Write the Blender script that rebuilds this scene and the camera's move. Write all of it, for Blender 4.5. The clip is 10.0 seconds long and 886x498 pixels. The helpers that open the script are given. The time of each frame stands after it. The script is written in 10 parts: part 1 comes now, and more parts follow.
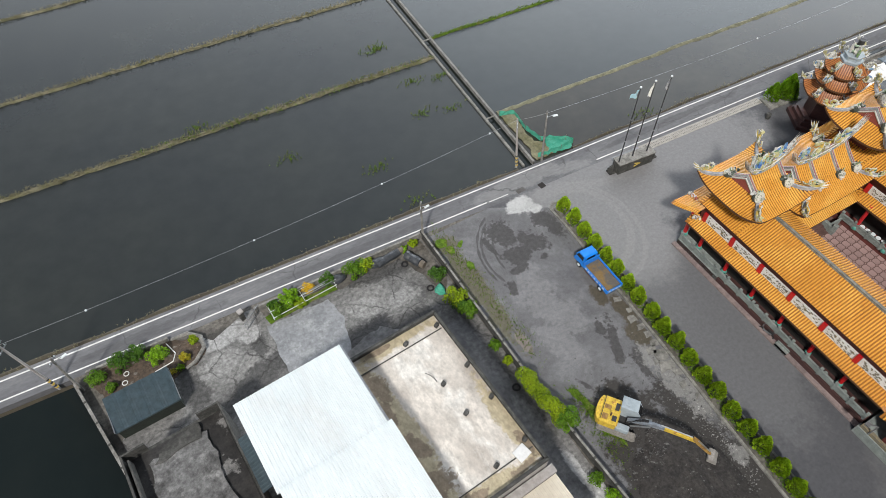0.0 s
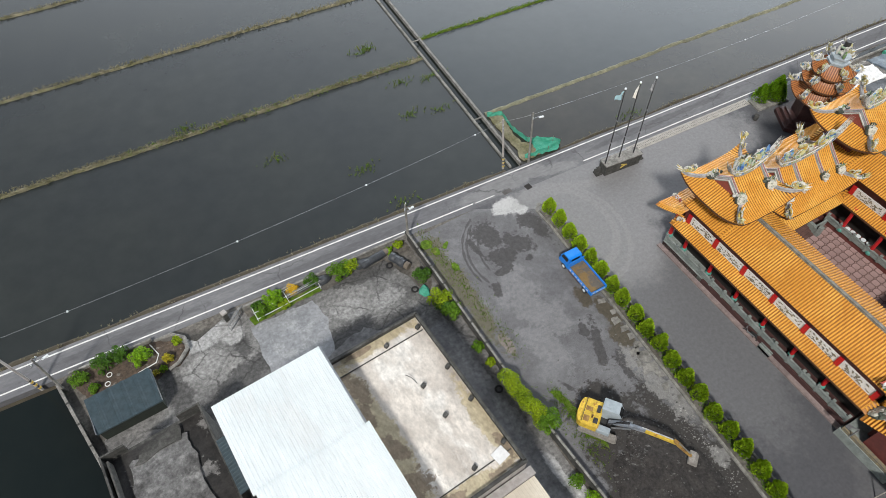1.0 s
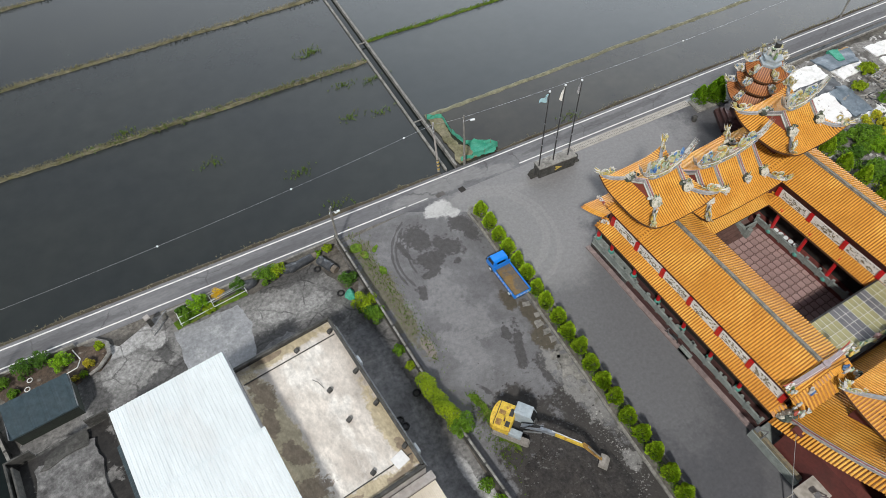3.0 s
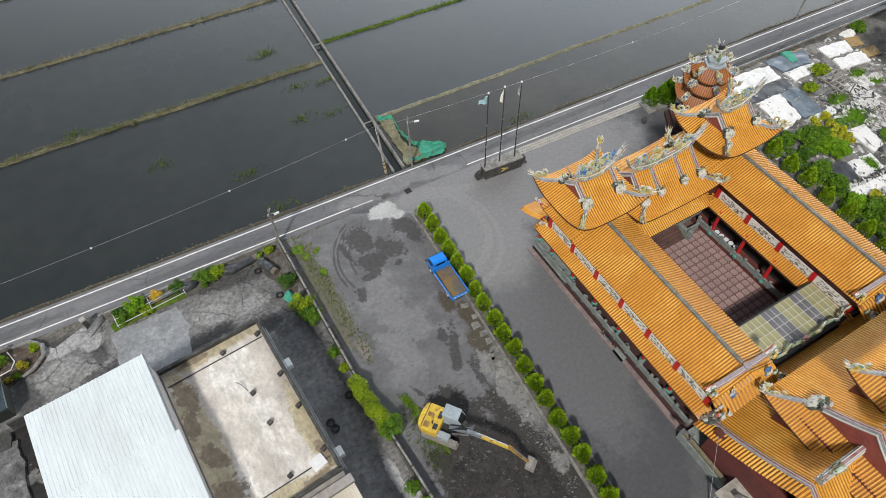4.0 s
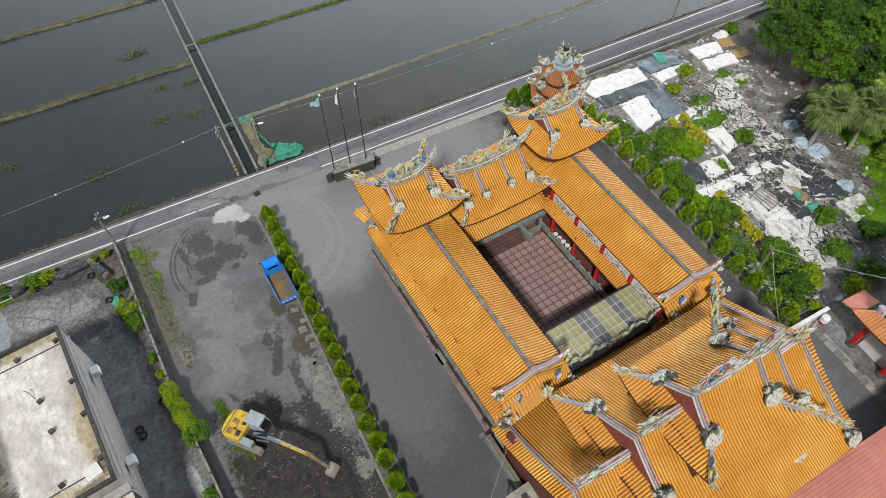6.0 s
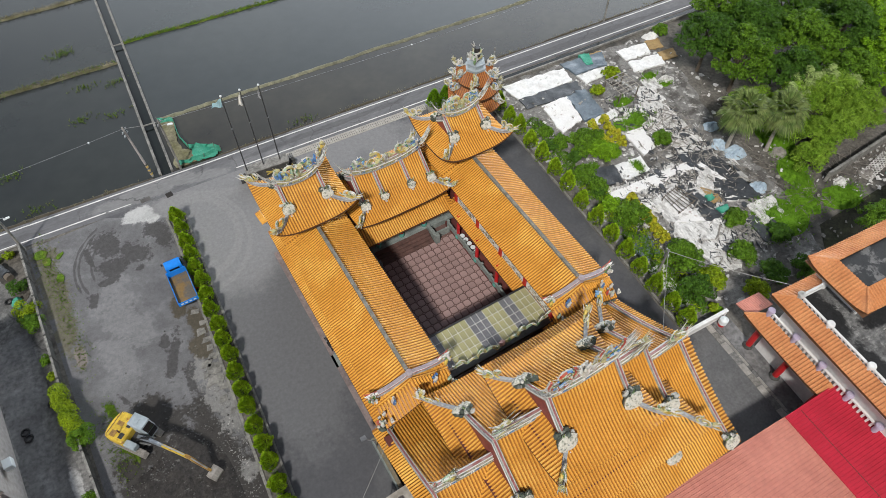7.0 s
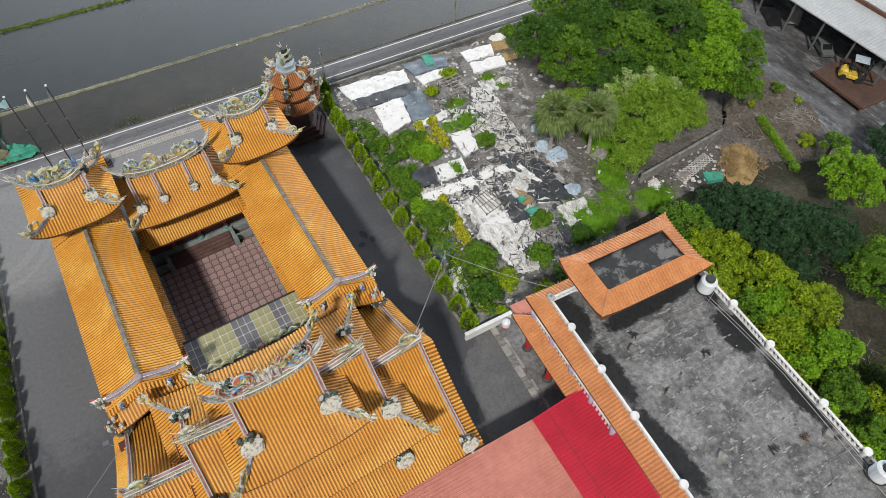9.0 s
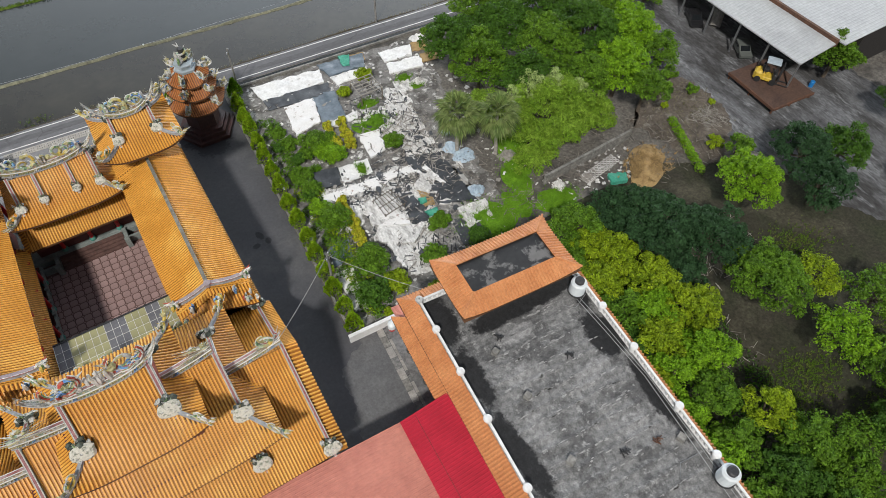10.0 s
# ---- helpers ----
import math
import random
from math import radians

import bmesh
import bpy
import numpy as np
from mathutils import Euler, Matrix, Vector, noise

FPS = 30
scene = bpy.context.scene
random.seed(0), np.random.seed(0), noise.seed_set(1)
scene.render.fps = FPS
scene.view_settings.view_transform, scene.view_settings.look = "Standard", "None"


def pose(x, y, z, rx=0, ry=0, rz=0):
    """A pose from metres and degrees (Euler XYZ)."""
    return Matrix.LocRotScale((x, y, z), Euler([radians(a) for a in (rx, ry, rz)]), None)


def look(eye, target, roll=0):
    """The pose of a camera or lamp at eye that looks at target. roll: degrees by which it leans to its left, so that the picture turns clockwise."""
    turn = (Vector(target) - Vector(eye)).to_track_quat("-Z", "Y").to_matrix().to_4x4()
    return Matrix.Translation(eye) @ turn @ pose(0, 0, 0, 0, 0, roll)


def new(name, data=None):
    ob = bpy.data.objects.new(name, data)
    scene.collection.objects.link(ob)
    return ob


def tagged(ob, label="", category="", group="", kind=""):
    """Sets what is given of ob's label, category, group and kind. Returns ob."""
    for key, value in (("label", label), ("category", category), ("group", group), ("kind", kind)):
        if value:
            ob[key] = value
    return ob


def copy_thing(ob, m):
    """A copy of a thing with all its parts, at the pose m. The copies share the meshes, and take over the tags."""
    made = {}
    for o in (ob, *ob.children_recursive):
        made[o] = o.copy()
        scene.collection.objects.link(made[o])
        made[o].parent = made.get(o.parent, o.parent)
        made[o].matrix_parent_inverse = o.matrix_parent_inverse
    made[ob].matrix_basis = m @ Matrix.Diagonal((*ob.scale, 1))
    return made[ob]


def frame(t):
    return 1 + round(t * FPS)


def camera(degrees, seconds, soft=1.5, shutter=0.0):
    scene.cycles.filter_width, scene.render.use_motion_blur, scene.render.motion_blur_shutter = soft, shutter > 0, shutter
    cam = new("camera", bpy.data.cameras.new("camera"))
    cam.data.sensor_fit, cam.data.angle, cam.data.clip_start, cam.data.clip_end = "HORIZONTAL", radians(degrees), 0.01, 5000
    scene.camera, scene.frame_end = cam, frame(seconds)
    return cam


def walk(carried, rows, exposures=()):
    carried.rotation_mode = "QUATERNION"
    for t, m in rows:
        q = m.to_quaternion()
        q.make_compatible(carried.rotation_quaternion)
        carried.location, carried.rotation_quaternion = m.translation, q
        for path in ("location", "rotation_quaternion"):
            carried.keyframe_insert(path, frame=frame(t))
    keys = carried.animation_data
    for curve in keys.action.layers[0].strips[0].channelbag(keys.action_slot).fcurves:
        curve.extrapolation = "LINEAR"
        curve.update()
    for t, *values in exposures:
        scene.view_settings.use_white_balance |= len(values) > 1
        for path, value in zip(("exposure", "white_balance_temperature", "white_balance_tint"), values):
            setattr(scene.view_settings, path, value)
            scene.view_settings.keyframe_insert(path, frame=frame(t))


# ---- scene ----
cam = camera(70.1, 10.0, soft=0.75)
PATH = [
    (0, (-1.199, -0.193, 55.364), (-0.741, 0.747, 53.948), -1.5),
    (0.5, (-0.509, -0.481, 55.39), (-0.053, 0.459, 53.974), -1.5),
    (1, (0.367, -0.834, 55.43), (0.823, 0.106, 54.014), -1.5),
    (1.5, (1.558, -1.332, 55.474), (2.015, -0.393, 54.058), -1.5),
    (2, (3.144, -2.072, 55.524), (3.599, -1.133, 54.106), -1.6),
    (2.5, (5.16, -3.038, 55.557), (5.612, -2.097, 54.14), -1.9),
    (4, (13.049, -6.778, 55.494), (13.506, -5.84, 54.077), -1.7),
    (4.5, (16.249, -8.336, 55.423), (16.714, -7.402, 54.006), -1.3),
    (5, (19.775, -9.955, 55.356), (20.247, -9.025, 53.938), -1.1),
    (5.5, (23.549, -11.716, 55.303), (24.028, -10.792, 53.883), -0.8),
    (7, (36.081, -17.962, 55.29), (36.576, -17.05, 53.869), 0.1),
    (7.5, (40.555, -20.226, 55.314), (41.055, -19.317, 53.892), 0.4),
    (8, (45.039, -22.58, 55.375), (45.545, -21.675, 53.952), 0.7),
    (8.5, (49.586, -24.985, 55.466), (50.098, -24.085, 54.043), 1.1),
    (9, (54.248, -27.394, 55.49), (54.766, -26.498, 54.066), 1.3),
    (9.5, (58.973, -29.852, 55.48), (59.498, -28.959, 54.056), 1.6),
    (10, (63.752, -32.33, 55.478), (64.283, -31.442, 54.056), 2.0),
]
walk(cam, [(t, look(eye, target, roll)) for t, eye, target, roll in PATH], exposures=[(0.0, 0.26), (2.5, 0.2), (5.0, 0.1), (7.5, 0.13), (10.0, 0.06)])

# ---- world, sun, exposure ----
SUN_EL, SUN_AZ = radians(48.5), radians(220.0)   # height of the sun, bearing from north (+y) clockwise
world = bpy.data.worlds.new("sky")
scene.world = world
world.use_nodes = True
wn, wl = world.node_tree.nodes, world.node_tree.links
wn.clear()
sky = wn.new("ShaderNodeTexSky")
sky.sky_type, sky.sun_disc = "NISHITA", False
sky.sun_elevation, sky.sun_rotation = SUN_EL, SUN_AZ
sky.air_density, sky.dust_density, sky.ozone_density = 1.0, 3.0, 1.0
haze = wn.new("ShaderNodeMixRGB")
haze.inputs[0].default_value = 0.75
# hazy white overcast: brighter towards the horizon, greyer overhead
wco, wsep, wr = wn.new("ShaderNodeTexCoord"), wn.new("ShaderNodeSeparateXYZ"), wn.new("ShaderNodeValToRGB")
wr.color_ramp.elements[0].position, wr.color_ramp.elements[0].color = 0.15, (34.0, 36.0, 38.0, 1)
wr.color_ramp.elements[1].position, wr.color_ramp.elements[1].color = 0.95, (7.0, 7.8, 9.0, 1)
mid_el = wr.color_ramp.elements.new(0.62)
mid_el.color = (15.0, 16.4, 18.0, 1)
wl.new(wco.outputs["Generated"], wsep.inputs[0])
wl.new(wsep.outputs[2], wr.inputs[0])
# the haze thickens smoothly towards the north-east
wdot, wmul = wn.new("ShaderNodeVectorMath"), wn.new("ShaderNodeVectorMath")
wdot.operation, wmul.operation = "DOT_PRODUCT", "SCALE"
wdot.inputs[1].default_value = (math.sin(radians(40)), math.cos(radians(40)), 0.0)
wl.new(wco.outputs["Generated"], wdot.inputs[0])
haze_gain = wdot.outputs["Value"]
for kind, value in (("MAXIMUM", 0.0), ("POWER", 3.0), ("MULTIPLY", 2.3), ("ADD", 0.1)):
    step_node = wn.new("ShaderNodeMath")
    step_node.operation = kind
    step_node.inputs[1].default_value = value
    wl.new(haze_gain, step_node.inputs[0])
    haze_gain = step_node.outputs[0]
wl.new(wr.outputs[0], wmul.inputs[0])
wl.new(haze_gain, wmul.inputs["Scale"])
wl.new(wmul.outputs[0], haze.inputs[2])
bg = wn.new("ShaderNodeBackground")
bg.inputs[1].default_value = 0.094
wout = wn.new("ShaderNodeOutputWorld")
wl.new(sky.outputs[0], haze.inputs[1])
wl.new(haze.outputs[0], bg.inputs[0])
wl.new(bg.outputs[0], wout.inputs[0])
sun_data = bpy.data.lights.new("sun", "SUN")
sun_data.energy, sun_data.angle, sun_data.color = 2.95, radians(5.0), (1.0, 0.97, 0.92)
sun = new("sun", sun_data)
sun.matrix_world = look((0, 0, 0), (math.sin(SUN_AZ + math.pi) * math.cos(SUN_EL), math.cos(SUN_AZ + math.pi) * math.cos(SUN_EL), -math.sin(SUN_EL)))

# ---- mesh and material helpers ----
RNG = random.Random(7)


def mat(name, c, c2=None, scale=0.5, amt=1.0, lo=0.35, hi=0.65, rough=0.75, metal=0.0, fine=12.0, famt=0.25, bump=0.15, bscale=30.0,
        c3=None, scale3=0.12, lo3=0.5, hi3=0.62, vary=0.0, island=False, spec=0.4, coat=0.0, stretch=(1, 1, 1), alpha=1.0, spots=(), cracks=None, grime=0.0):
    """A weathered surface. spots: (colour, fuzz, [(x, y, rx, ry, degrees[, ring width])]) for stains with their own places; cracks: (scale, width, colour)."""
    m = bpy.data.materials.new(name)
    m.use_nodes = True
    n, l = m.node_tree.nodes, m.node_tree.links
    b = n["Principled BSDF"]
    b.inputs["Roughness"].default_value, b.inputs["Metallic"].default_value = rough, metal
    b.inputs["Specular IOR Level"].default_value, b.inputs["Coat Weight"].default_value = spec, coat
    b.inputs["Alpha"].default_value = alpha
    co = n.new("ShaderNodeTexCoord")
    mp = n.new("ShaderNodeMapping")
    mp.inputs["Scale"].default_value = stretch
    l.new(co.outputs["Object"], mp.inputs[0])

    def noise_at(sc, det=6.0, vec=None):
        t = n.new("ShaderNodeTexNoise")
        t.inputs["Scale"].default_value, t.inputs["Detail"].default_value, t.inputs["Roughness"].default_value = sc, det, 0.62
        l.new(vec or mp.outputs[0], t.inputs[0])
        return t

    def mask(t, a, z):
        r = n.new("ShaderNodeMapRange")
        r.inputs[1].default_value, r.inputs[2].default_value = a, z
        l.new(t.outputs["Fac"], r.inputs[0])
        return r

    def mixed(fac, a, bcol, kind="MIX", factor=None):
        x = n.new("ShaderNodeMixRGB")
        x.blend_type = kind
        if factor is not None:
            x.inputs[0].default_value = factor
        if fac is not None:
            l.new(fac, x.inputs[0])
        for i, q in ((1, a), (2, bcol)):
            if isinstance(q, tuple):
                x.inputs[i].default_value = (*q, 1)
            else:
                l.new(q, x.inputs[i])
        return x.outputs[0]

    col = c
    if c2:
        r = mask(noise_at(scale), lo, hi)
        r.inputs[4].default_value = amt
        col = mixed(r.outputs[0], col, c2)
    if c3:
        r = mask(noise_at(scale3, 8.0), lo3, hi3)
        col = mixed(r.outputs[0], col, c3)
    def maths(kind, a, bval):
        x = n.new("ShaderNodeMath")
        x.operation = kind
        for i, q in ((0, a), (1, bval)):
            if isinstance(q, (int, float)):
                x.inputs[i].default_value = q
            else:
                l.new(q, x.inputs[i])
        return x.outputs[0]

    for tint, fuzz, places in spots:
        wob = maths("MULTIPLY", maths("SUBTRACT", noise_at(0.45, 9.0, co.outputs["Object"]).outputs["Fac"], 0.5), fuzz)
        wob = maths("ADD", wob, maths("MULTIPLY", maths("SUBTRACT", noise_at(2.6, 9.0, co.outputs["Object"]).outputs["Fac"], 0.5), fuzz * 0.55))
        total = None
        for x, y, rx, ry, deg, *ring in places:
            sp = n.new("ShaderNodeMapping")
            sp.vector_type = "TEXTURE"
            sp.inputs["Location"].default_value, sp.inputs["Rotation"].default_value, sp.inputs["Scale"].default_value = (x, y, 0), (0, 0, radians(deg)), (rx, ry, 1000)
            l.new(co.outputs["Object"], sp.inputs[0])
            ln = n.new("ShaderNodeVectorMath")
            ln.operation = "LENGTH"
            l.new(sp.outputs[0], ln.inputs[0])
            d = ln.outputs["Value"]
            if ring:
                d = maths("DIVIDE", maths("ABSOLUTE", maths("SUBTRACT", d, 1.0), 0.0), ring[0])
            r = n.new("ShaderNodeMapRange")
            r.interpolation_type = "SMOOTHSTEP"
            r.inputs[1].default_value, r.inputs[2].default_value = 1.15, 0.8
            l.new(maths("ADD", d, wob), r.inputs[0])
            total = r.outputs[0] if total is None else maths("MAXIMUM", total, r.outputs[0])
        tint, weight = (tint[:3], tint[3] if len(tint) > 3 else 1.0)
        col = mixed(maths("MULTIPLY", total, weight), col, tint)
    if cracks:
        vo = n.new("ShaderNodeTexVoronoi")
        vo.feature = "DISTANCE_TO_EDGE"
        vo.inputs["Scale"].default_value = cracks[0]
        wv = n.new("ShaderNodeMixRGB")
        wv.blend_type = "ADD"
        wv.inputs[0].default_value = 1.3
        l.new(co.outputs["Object"], wv.inputs[1])
        l.new(noise_at(0.8, 5.0, co.outputs["Object"]).outputs["Color"], wv.inputs[2])
        l.new(wv.outputs[0], vo.inputs["Vector"])
        r = n.new("ShaderNodeMapRange")
        r.inputs[1].default_value, r.inputs[2].default_value = cracks[1], 0.0
        r.inputs[4].default_value = 0.8
        l.new(vo.outputs["Distance"], r.inputs[0])
        thin = mask(noise_at(0.3, 4.0), 0.42, 0.55)
        col = mixed(maths("MULTIPLY", r.outputs[0], thin.outputs[0]), col, cracks[2])
    if grime:
        r = mask(noise_at(2.4, 14.0), 0.34, 0.66)
        r.inputs[3].default_value, r.inputs[4].default_value = 1 - grime, 1 + grime * 0.6
        g = n.new("ShaderNodeCombineXYZ")
        for i in range(3):
            l.new(r.outputs[0], g.inputs[i])
        col = mixed(None, col, g.outputs[0], "MULTIPLY", 1.0)
    if famt:
        r = mask(noise_at(fine, 8.0), 0.25, 0.75)
        r.inputs[3].default_value, r.inputs[4].default_value = 1 - famt, 1 + famt * 0.5
        g = n.new("ShaderNodeCombineXYZ")
        for i in range(3):
            l.new(r.outputs[0], g.inputs[i])
        col = mixed(None, col, g.outputs[0], "MULTIPLY", 1.0)
    if vary:
        if island:
            src = n.new("ShaderNodeNewGeometry").outputs["Random Per Island"]
        else:
            src = n.new("ShaderNodeObjectInfo").outputs["Random"]
        r = n.new("ShaderNodeMapRange")
        r.inputs[3].default_value, r.inputs[4].default_value = 1 - vary, 1 + vary
        l.new(src, r.inputs[0])
        h = n.new("ShaderNodeHueSaturation")
        l.new(r.outputs[0], h.inputs["Value"])
        if isinstance(col, tuple):
            h.inputs["Color"].default_value = (*col, 1)
        else:
            l.new(col, h.inputs["Color"])
        col = h.outputs[0]
    if isinstance(col, tuple):
        b.inputs["Base Color"].default_value = (*col, 1)
    else:
        l.new(col, b.inputs["Base Color"])
    if bump:
        bp = n.new("ShaderNodeBump")
        bp.inputs["Strength"].default_value, bp.inputs["Distance"].default_value = bump, 0.05
        l.new(noise_at(bscale, 4.0).outputs["Fac"], bp.inputs["Height"])
        l.new(bp.outputs[0], b.inputs["Normal"])
    return m


class MB:
    """Gathers vertices and faces; make() links them as one mesh object."""

    def __init__(self):
        self.v, self.f, self.m = [], [], []

    def add(self, vs, fs, mi=0):
        o = len(self.v)
        self.v += [tuple(p) for p in vs]
        self.f += [tuple(o + i for i in q) for q in fs]
        self.m += [mi] * len(fs)
        return self

    def box(self, x0, x1, y0, y1, z0, z1, mi=0):
        return self.add([(x0, y0, z0), (x1, y0, z0), (x1, y1, z0), (x0, y1, z0), (x0, y0, z1), (x1, y0, z1), (x1, y1, z1), (x0, y1, z1)],
                        [(3, 2, 1, 0), (4, 5, 6, 7), (0, 1, 5, 4), (1, 2, 6, 5), (2, 3, 7, 6), (3, 0, 4, 7)], mi)

    def obox(self, c, size, rz=0, rx=0, ry=0, mi=0, cut=0.0):
        m = pose(*c, rx, ry, rz)
        a, b, h = (q / 2 for q in size)
        if cut:
            k = min(cut, a * 0.9, b * 0.9, h * 0.9)
            ring = lambda i, z: [(-a + i + k, -b + i, z), (a - i - k, -b + i, z), (a - i, -b + i + k, z), (a - i, b - i - k, z), (a - i - k, b - i, z), (-a + i + k, b - i, z), (-a + i, b - i - k, z), (-a + i, -b + i + k, z)]
            vs = ring(0, -h) + ring(0, h - k) + ring(k * 0.7, h)
            fs = [tuple(range(7, -1, -1)), tuple(range(16, 24))]
            for s in range(2):
                fs += [(s * 8 + i, s * 8 + (i + 1) % 8, s * 8 + 8 + (i + 1) % 8, s * 8 + 8 + i) for i in range(8)]
            return self.add([m @ Vector(p) for p in vs], fs, mi)
        vs = [m @ Vector((sx * a, sy * b, sz * h)) for sz in (-1, 1) for sx, sy in ((-1, -1), (1, -1), (1, 1), (-1, 1))]
        return self.add(vs, [(3, 2, 1, 0), (4, 5, 6, 7), (0, 1, 5, 4), (1, 2, 6, 5), (2, 3, 7, 6), (3, 0, 4, 7)], mi)

    def tube(self, pts, rad, n=6, mi=0, cap=True):
        pts = [Vector(p) for p in pts]
        rads = rad if isinstance(rad, (list, tuple)) else [rad] * len(pts)
        vs, fs = [], []
        for i, p in enumerate(pts):
            d = (pts[min(i + 1, len(pts) - 1)] - pts[max(i - 1, 0)]).normalized()
            ref = Vector((0, 0, 1)) if abs(d.z) < 0.9 else Vector((1, 0, 0))
            a = d.cross(ref).normalized()
            b = d.cross(a)
            vs += [p + (a * math.cos(q) + b * math.sin(q)) * rads[i] for q in (2 * math.pi * k / n for k in range(n))]
        for i in range(len(pts) - 1):
            fs += [(i * n + k, i * n + (k + 1) % n, (i + 1) * n + (k + 1) % n, (i + 1) * n + k) for k in range(n)]
        if cap:
            fs += [tuple(range(n - 1, -1, -1)), tuple(range((len(pts) - 1) * n, len(pts) * n))]
        return self.add(vs, fs, mi)

    def cyl(self, p0, p1, r0, r1=None, n=10, mi=0):
        return self.tube([p0, p1], [r0, r0 if r1 is None else r1], n, mi)

    def prism(self, poly, z0, z1, mi=0):
        k = len(poly)
        return self.add([(*p[:2], z0) for p in poly] + [(*p[:2], z1) for p in poly],
                        [tuple(range(k - 1, -1, -1)), tuple(range(k, 2 * k))] + [(i, (i + 1) % k, k + (i + 1) % k, k + i) for i in range(k)], mi)

    def loft(self, rings, mi=0, closed=True, cap=True):
        k = len(rings[0])
        fs = []
        for j in range(len(rings) - 1):
            fs += [(j * k + i, j * k + (i + 1) % k, (j + 1) * k + (i + 1) % k, (j + 1) * k + i) for i in range(k if closed else k - 1)]
        if cap and closed:
            fs += [tuple(range(k - 1, -1, -1)), tuple(range((len(rings) - 1) * k, len(rings) * k))]
        return self.add([p for r in rings for p in r], fs, mi)

    def grid(self, fn, us, vs, mi=0):
        k = len(us)
        return self.add([fn(u, v) for v in vs for u in us], [(j * k + i, j * k + i + 1, (j + 1) * k + i + 1, (j + 1) * k + i) for j in range(len(vs) - 1) for i in range(k - 1)], mi)

    def blob(self, c, r, mi=0, rough=0.25, seed=0, nu=8, nv=6):
        rings = []
        for j in range(nv + 1):
            t = math.pi * (0.04 + 0.92 * j / nv)
            ring = []
            for i in range(nu):
                q = 2 * math.pi * i / nu
                d = Vector((math.sin(t) * math.cos(q), math.sin(t) * math.sin(q), -math.cos(t)))
                k = 1 + rough * noise.noise(d * 1.7 + Vector((seed * 3.1, seed * 1.7, 0)))* 1.6
                ring.append((c[0] + d.x * r[0] * k, c[1] + d.y * r[1] * k, c[2] + d.z * r[2] * k))
            rings.append(ring)
        return self.loft(rings, mi)

    def make(self, name, mats, parent=None, label="", smooth=False, kind=""):
        me = bpy.data.meshes.new(name)
        me.from_pydata(self.v, [], self.f)
        for q in (mats if isinstance(mats, (list, tuple)) else [mats]):
            me.materials.append(q)
        if any(self.m):
            me.polygons.foreach_set("material_index", self.m)
        if smooth:
            me.polygons.foreach_set("use_smooth", [True] * len(self.f))
        ob = new(name, me)
        ob.parent = parent
        tagged(ob, label=label, kind=kind)
        return ob


def thing(name, m, label, category, group="", kind=""):
    e = new(name)
    e.matrix_world = m
    return tagged(e, label, category, group, kind)


def rough_outline(pts, step=0.6, amount=0.18, seed=0):
    out, k = [], len(pts)
    for i in range(k):
        a, b = Vector(pts[i]).to_2d(), Vector(pts[(i + 1) % k]).to_2d()
        n = max(1, int((b - a).length / step))
        for j in range(n):
            p = a.lerp(b, j / n)
            q = Vector((p.x * 0.6 + seed * 7.3, p.y * 0.6, seed))
            wob = lambda s: 2.0 * noise.noise(q + s) + 0.9 * noise.noise((q + s) * 2.7) + 0.45 * noise.noise((q + s) * 6.1)
            out.append((p.x + amount * wob(Vector((0, 0, 0))), p.y + amount * wob(Vector((31, 5, 0)))))
    return out


def patch(name, pts, z, material, label, category, step=0.22, amount=0.18, seed=0, thick=0.01, kind="structure"):
    ob = MB().prism(rough_outline(pts, step, amount, seed), z, z + thick).make(name, material)
    return tagged(ob, label, category, kind=kind)
# ---- materials ----
WATER = mat("paddy_water", (0.024, 0.028, 0.029), (0.031, 0.035, 0.033), scale=0.05, rough=0.07, famt=0.15, fine=0.4, bump=0.02, bscale=3.0, spec=0.5)
WATER_PALE = mat("paddy_water_cloudy", (0.037, 0.043, 0.042), (0.027, 0.033, 0.034), scale=0.05, rough=0.07, famt=0.1, fine=0.6, bump=0.02, bscale=3.0, spec=0.6)
WATER_BROWN = mat("paddy_water_muddy", (0.044, 0.041, 0.031), (0.028, 0.026, 0.021), scale=0.12, rough=0.09, famt=0.2, fine=0.8, bump=0.02, bscale=3.0, spec=0.55)
WATER_DARK = mat("pond_water", (0.008, 0.012, 0.012), (0.012, 0.016, 0.015), scale=0.1, rough=0.12, famt=0.05, bump=0.02, bscale=3.0, spec=0.3)
MUD = mat("mud", (0.06, 0.05, 0.038), (0.09, 0.08, 0.055), scale=0.3, rough=0.9)
ROAD = mat("road_asphalt", (0.155, 0.155, 0.165), (0.115, 0.115, 0.122), scale=0.25, grime=0.14, rough=0.85, fine=5.0, famt=0.2, c3=(0.20, 0.20, 0.205), scale3=0.09, stretch=(0.35, 1, 1), cracks=(0.16, 0.012, (0.07, 0.07, 0.072)),
           spots=[((0.10, 0.10, 0.105, 0.7), 1.2, [(-14, 41, 7, 0.6, 0), (9, 40.8, 9, 0.5, 0), (52, 41.2, 12, 0.5, 1), (90, 40.8, 14, 0.6, 0)]), ((0.26, 0.26, 0.26, 0.6), 1.4, [(29, 41, 6, 1.2, 3), (35, 40.5, 4, 0.8, -8)])])
ASPHALT_DRY = mat("dry_asphalt", (0.15, 0.149, 0.152), (0.115, 0.115, 0.118), scale=0.5, grime=0.15, rough=0.85, fine=5.0, famt=0.25)
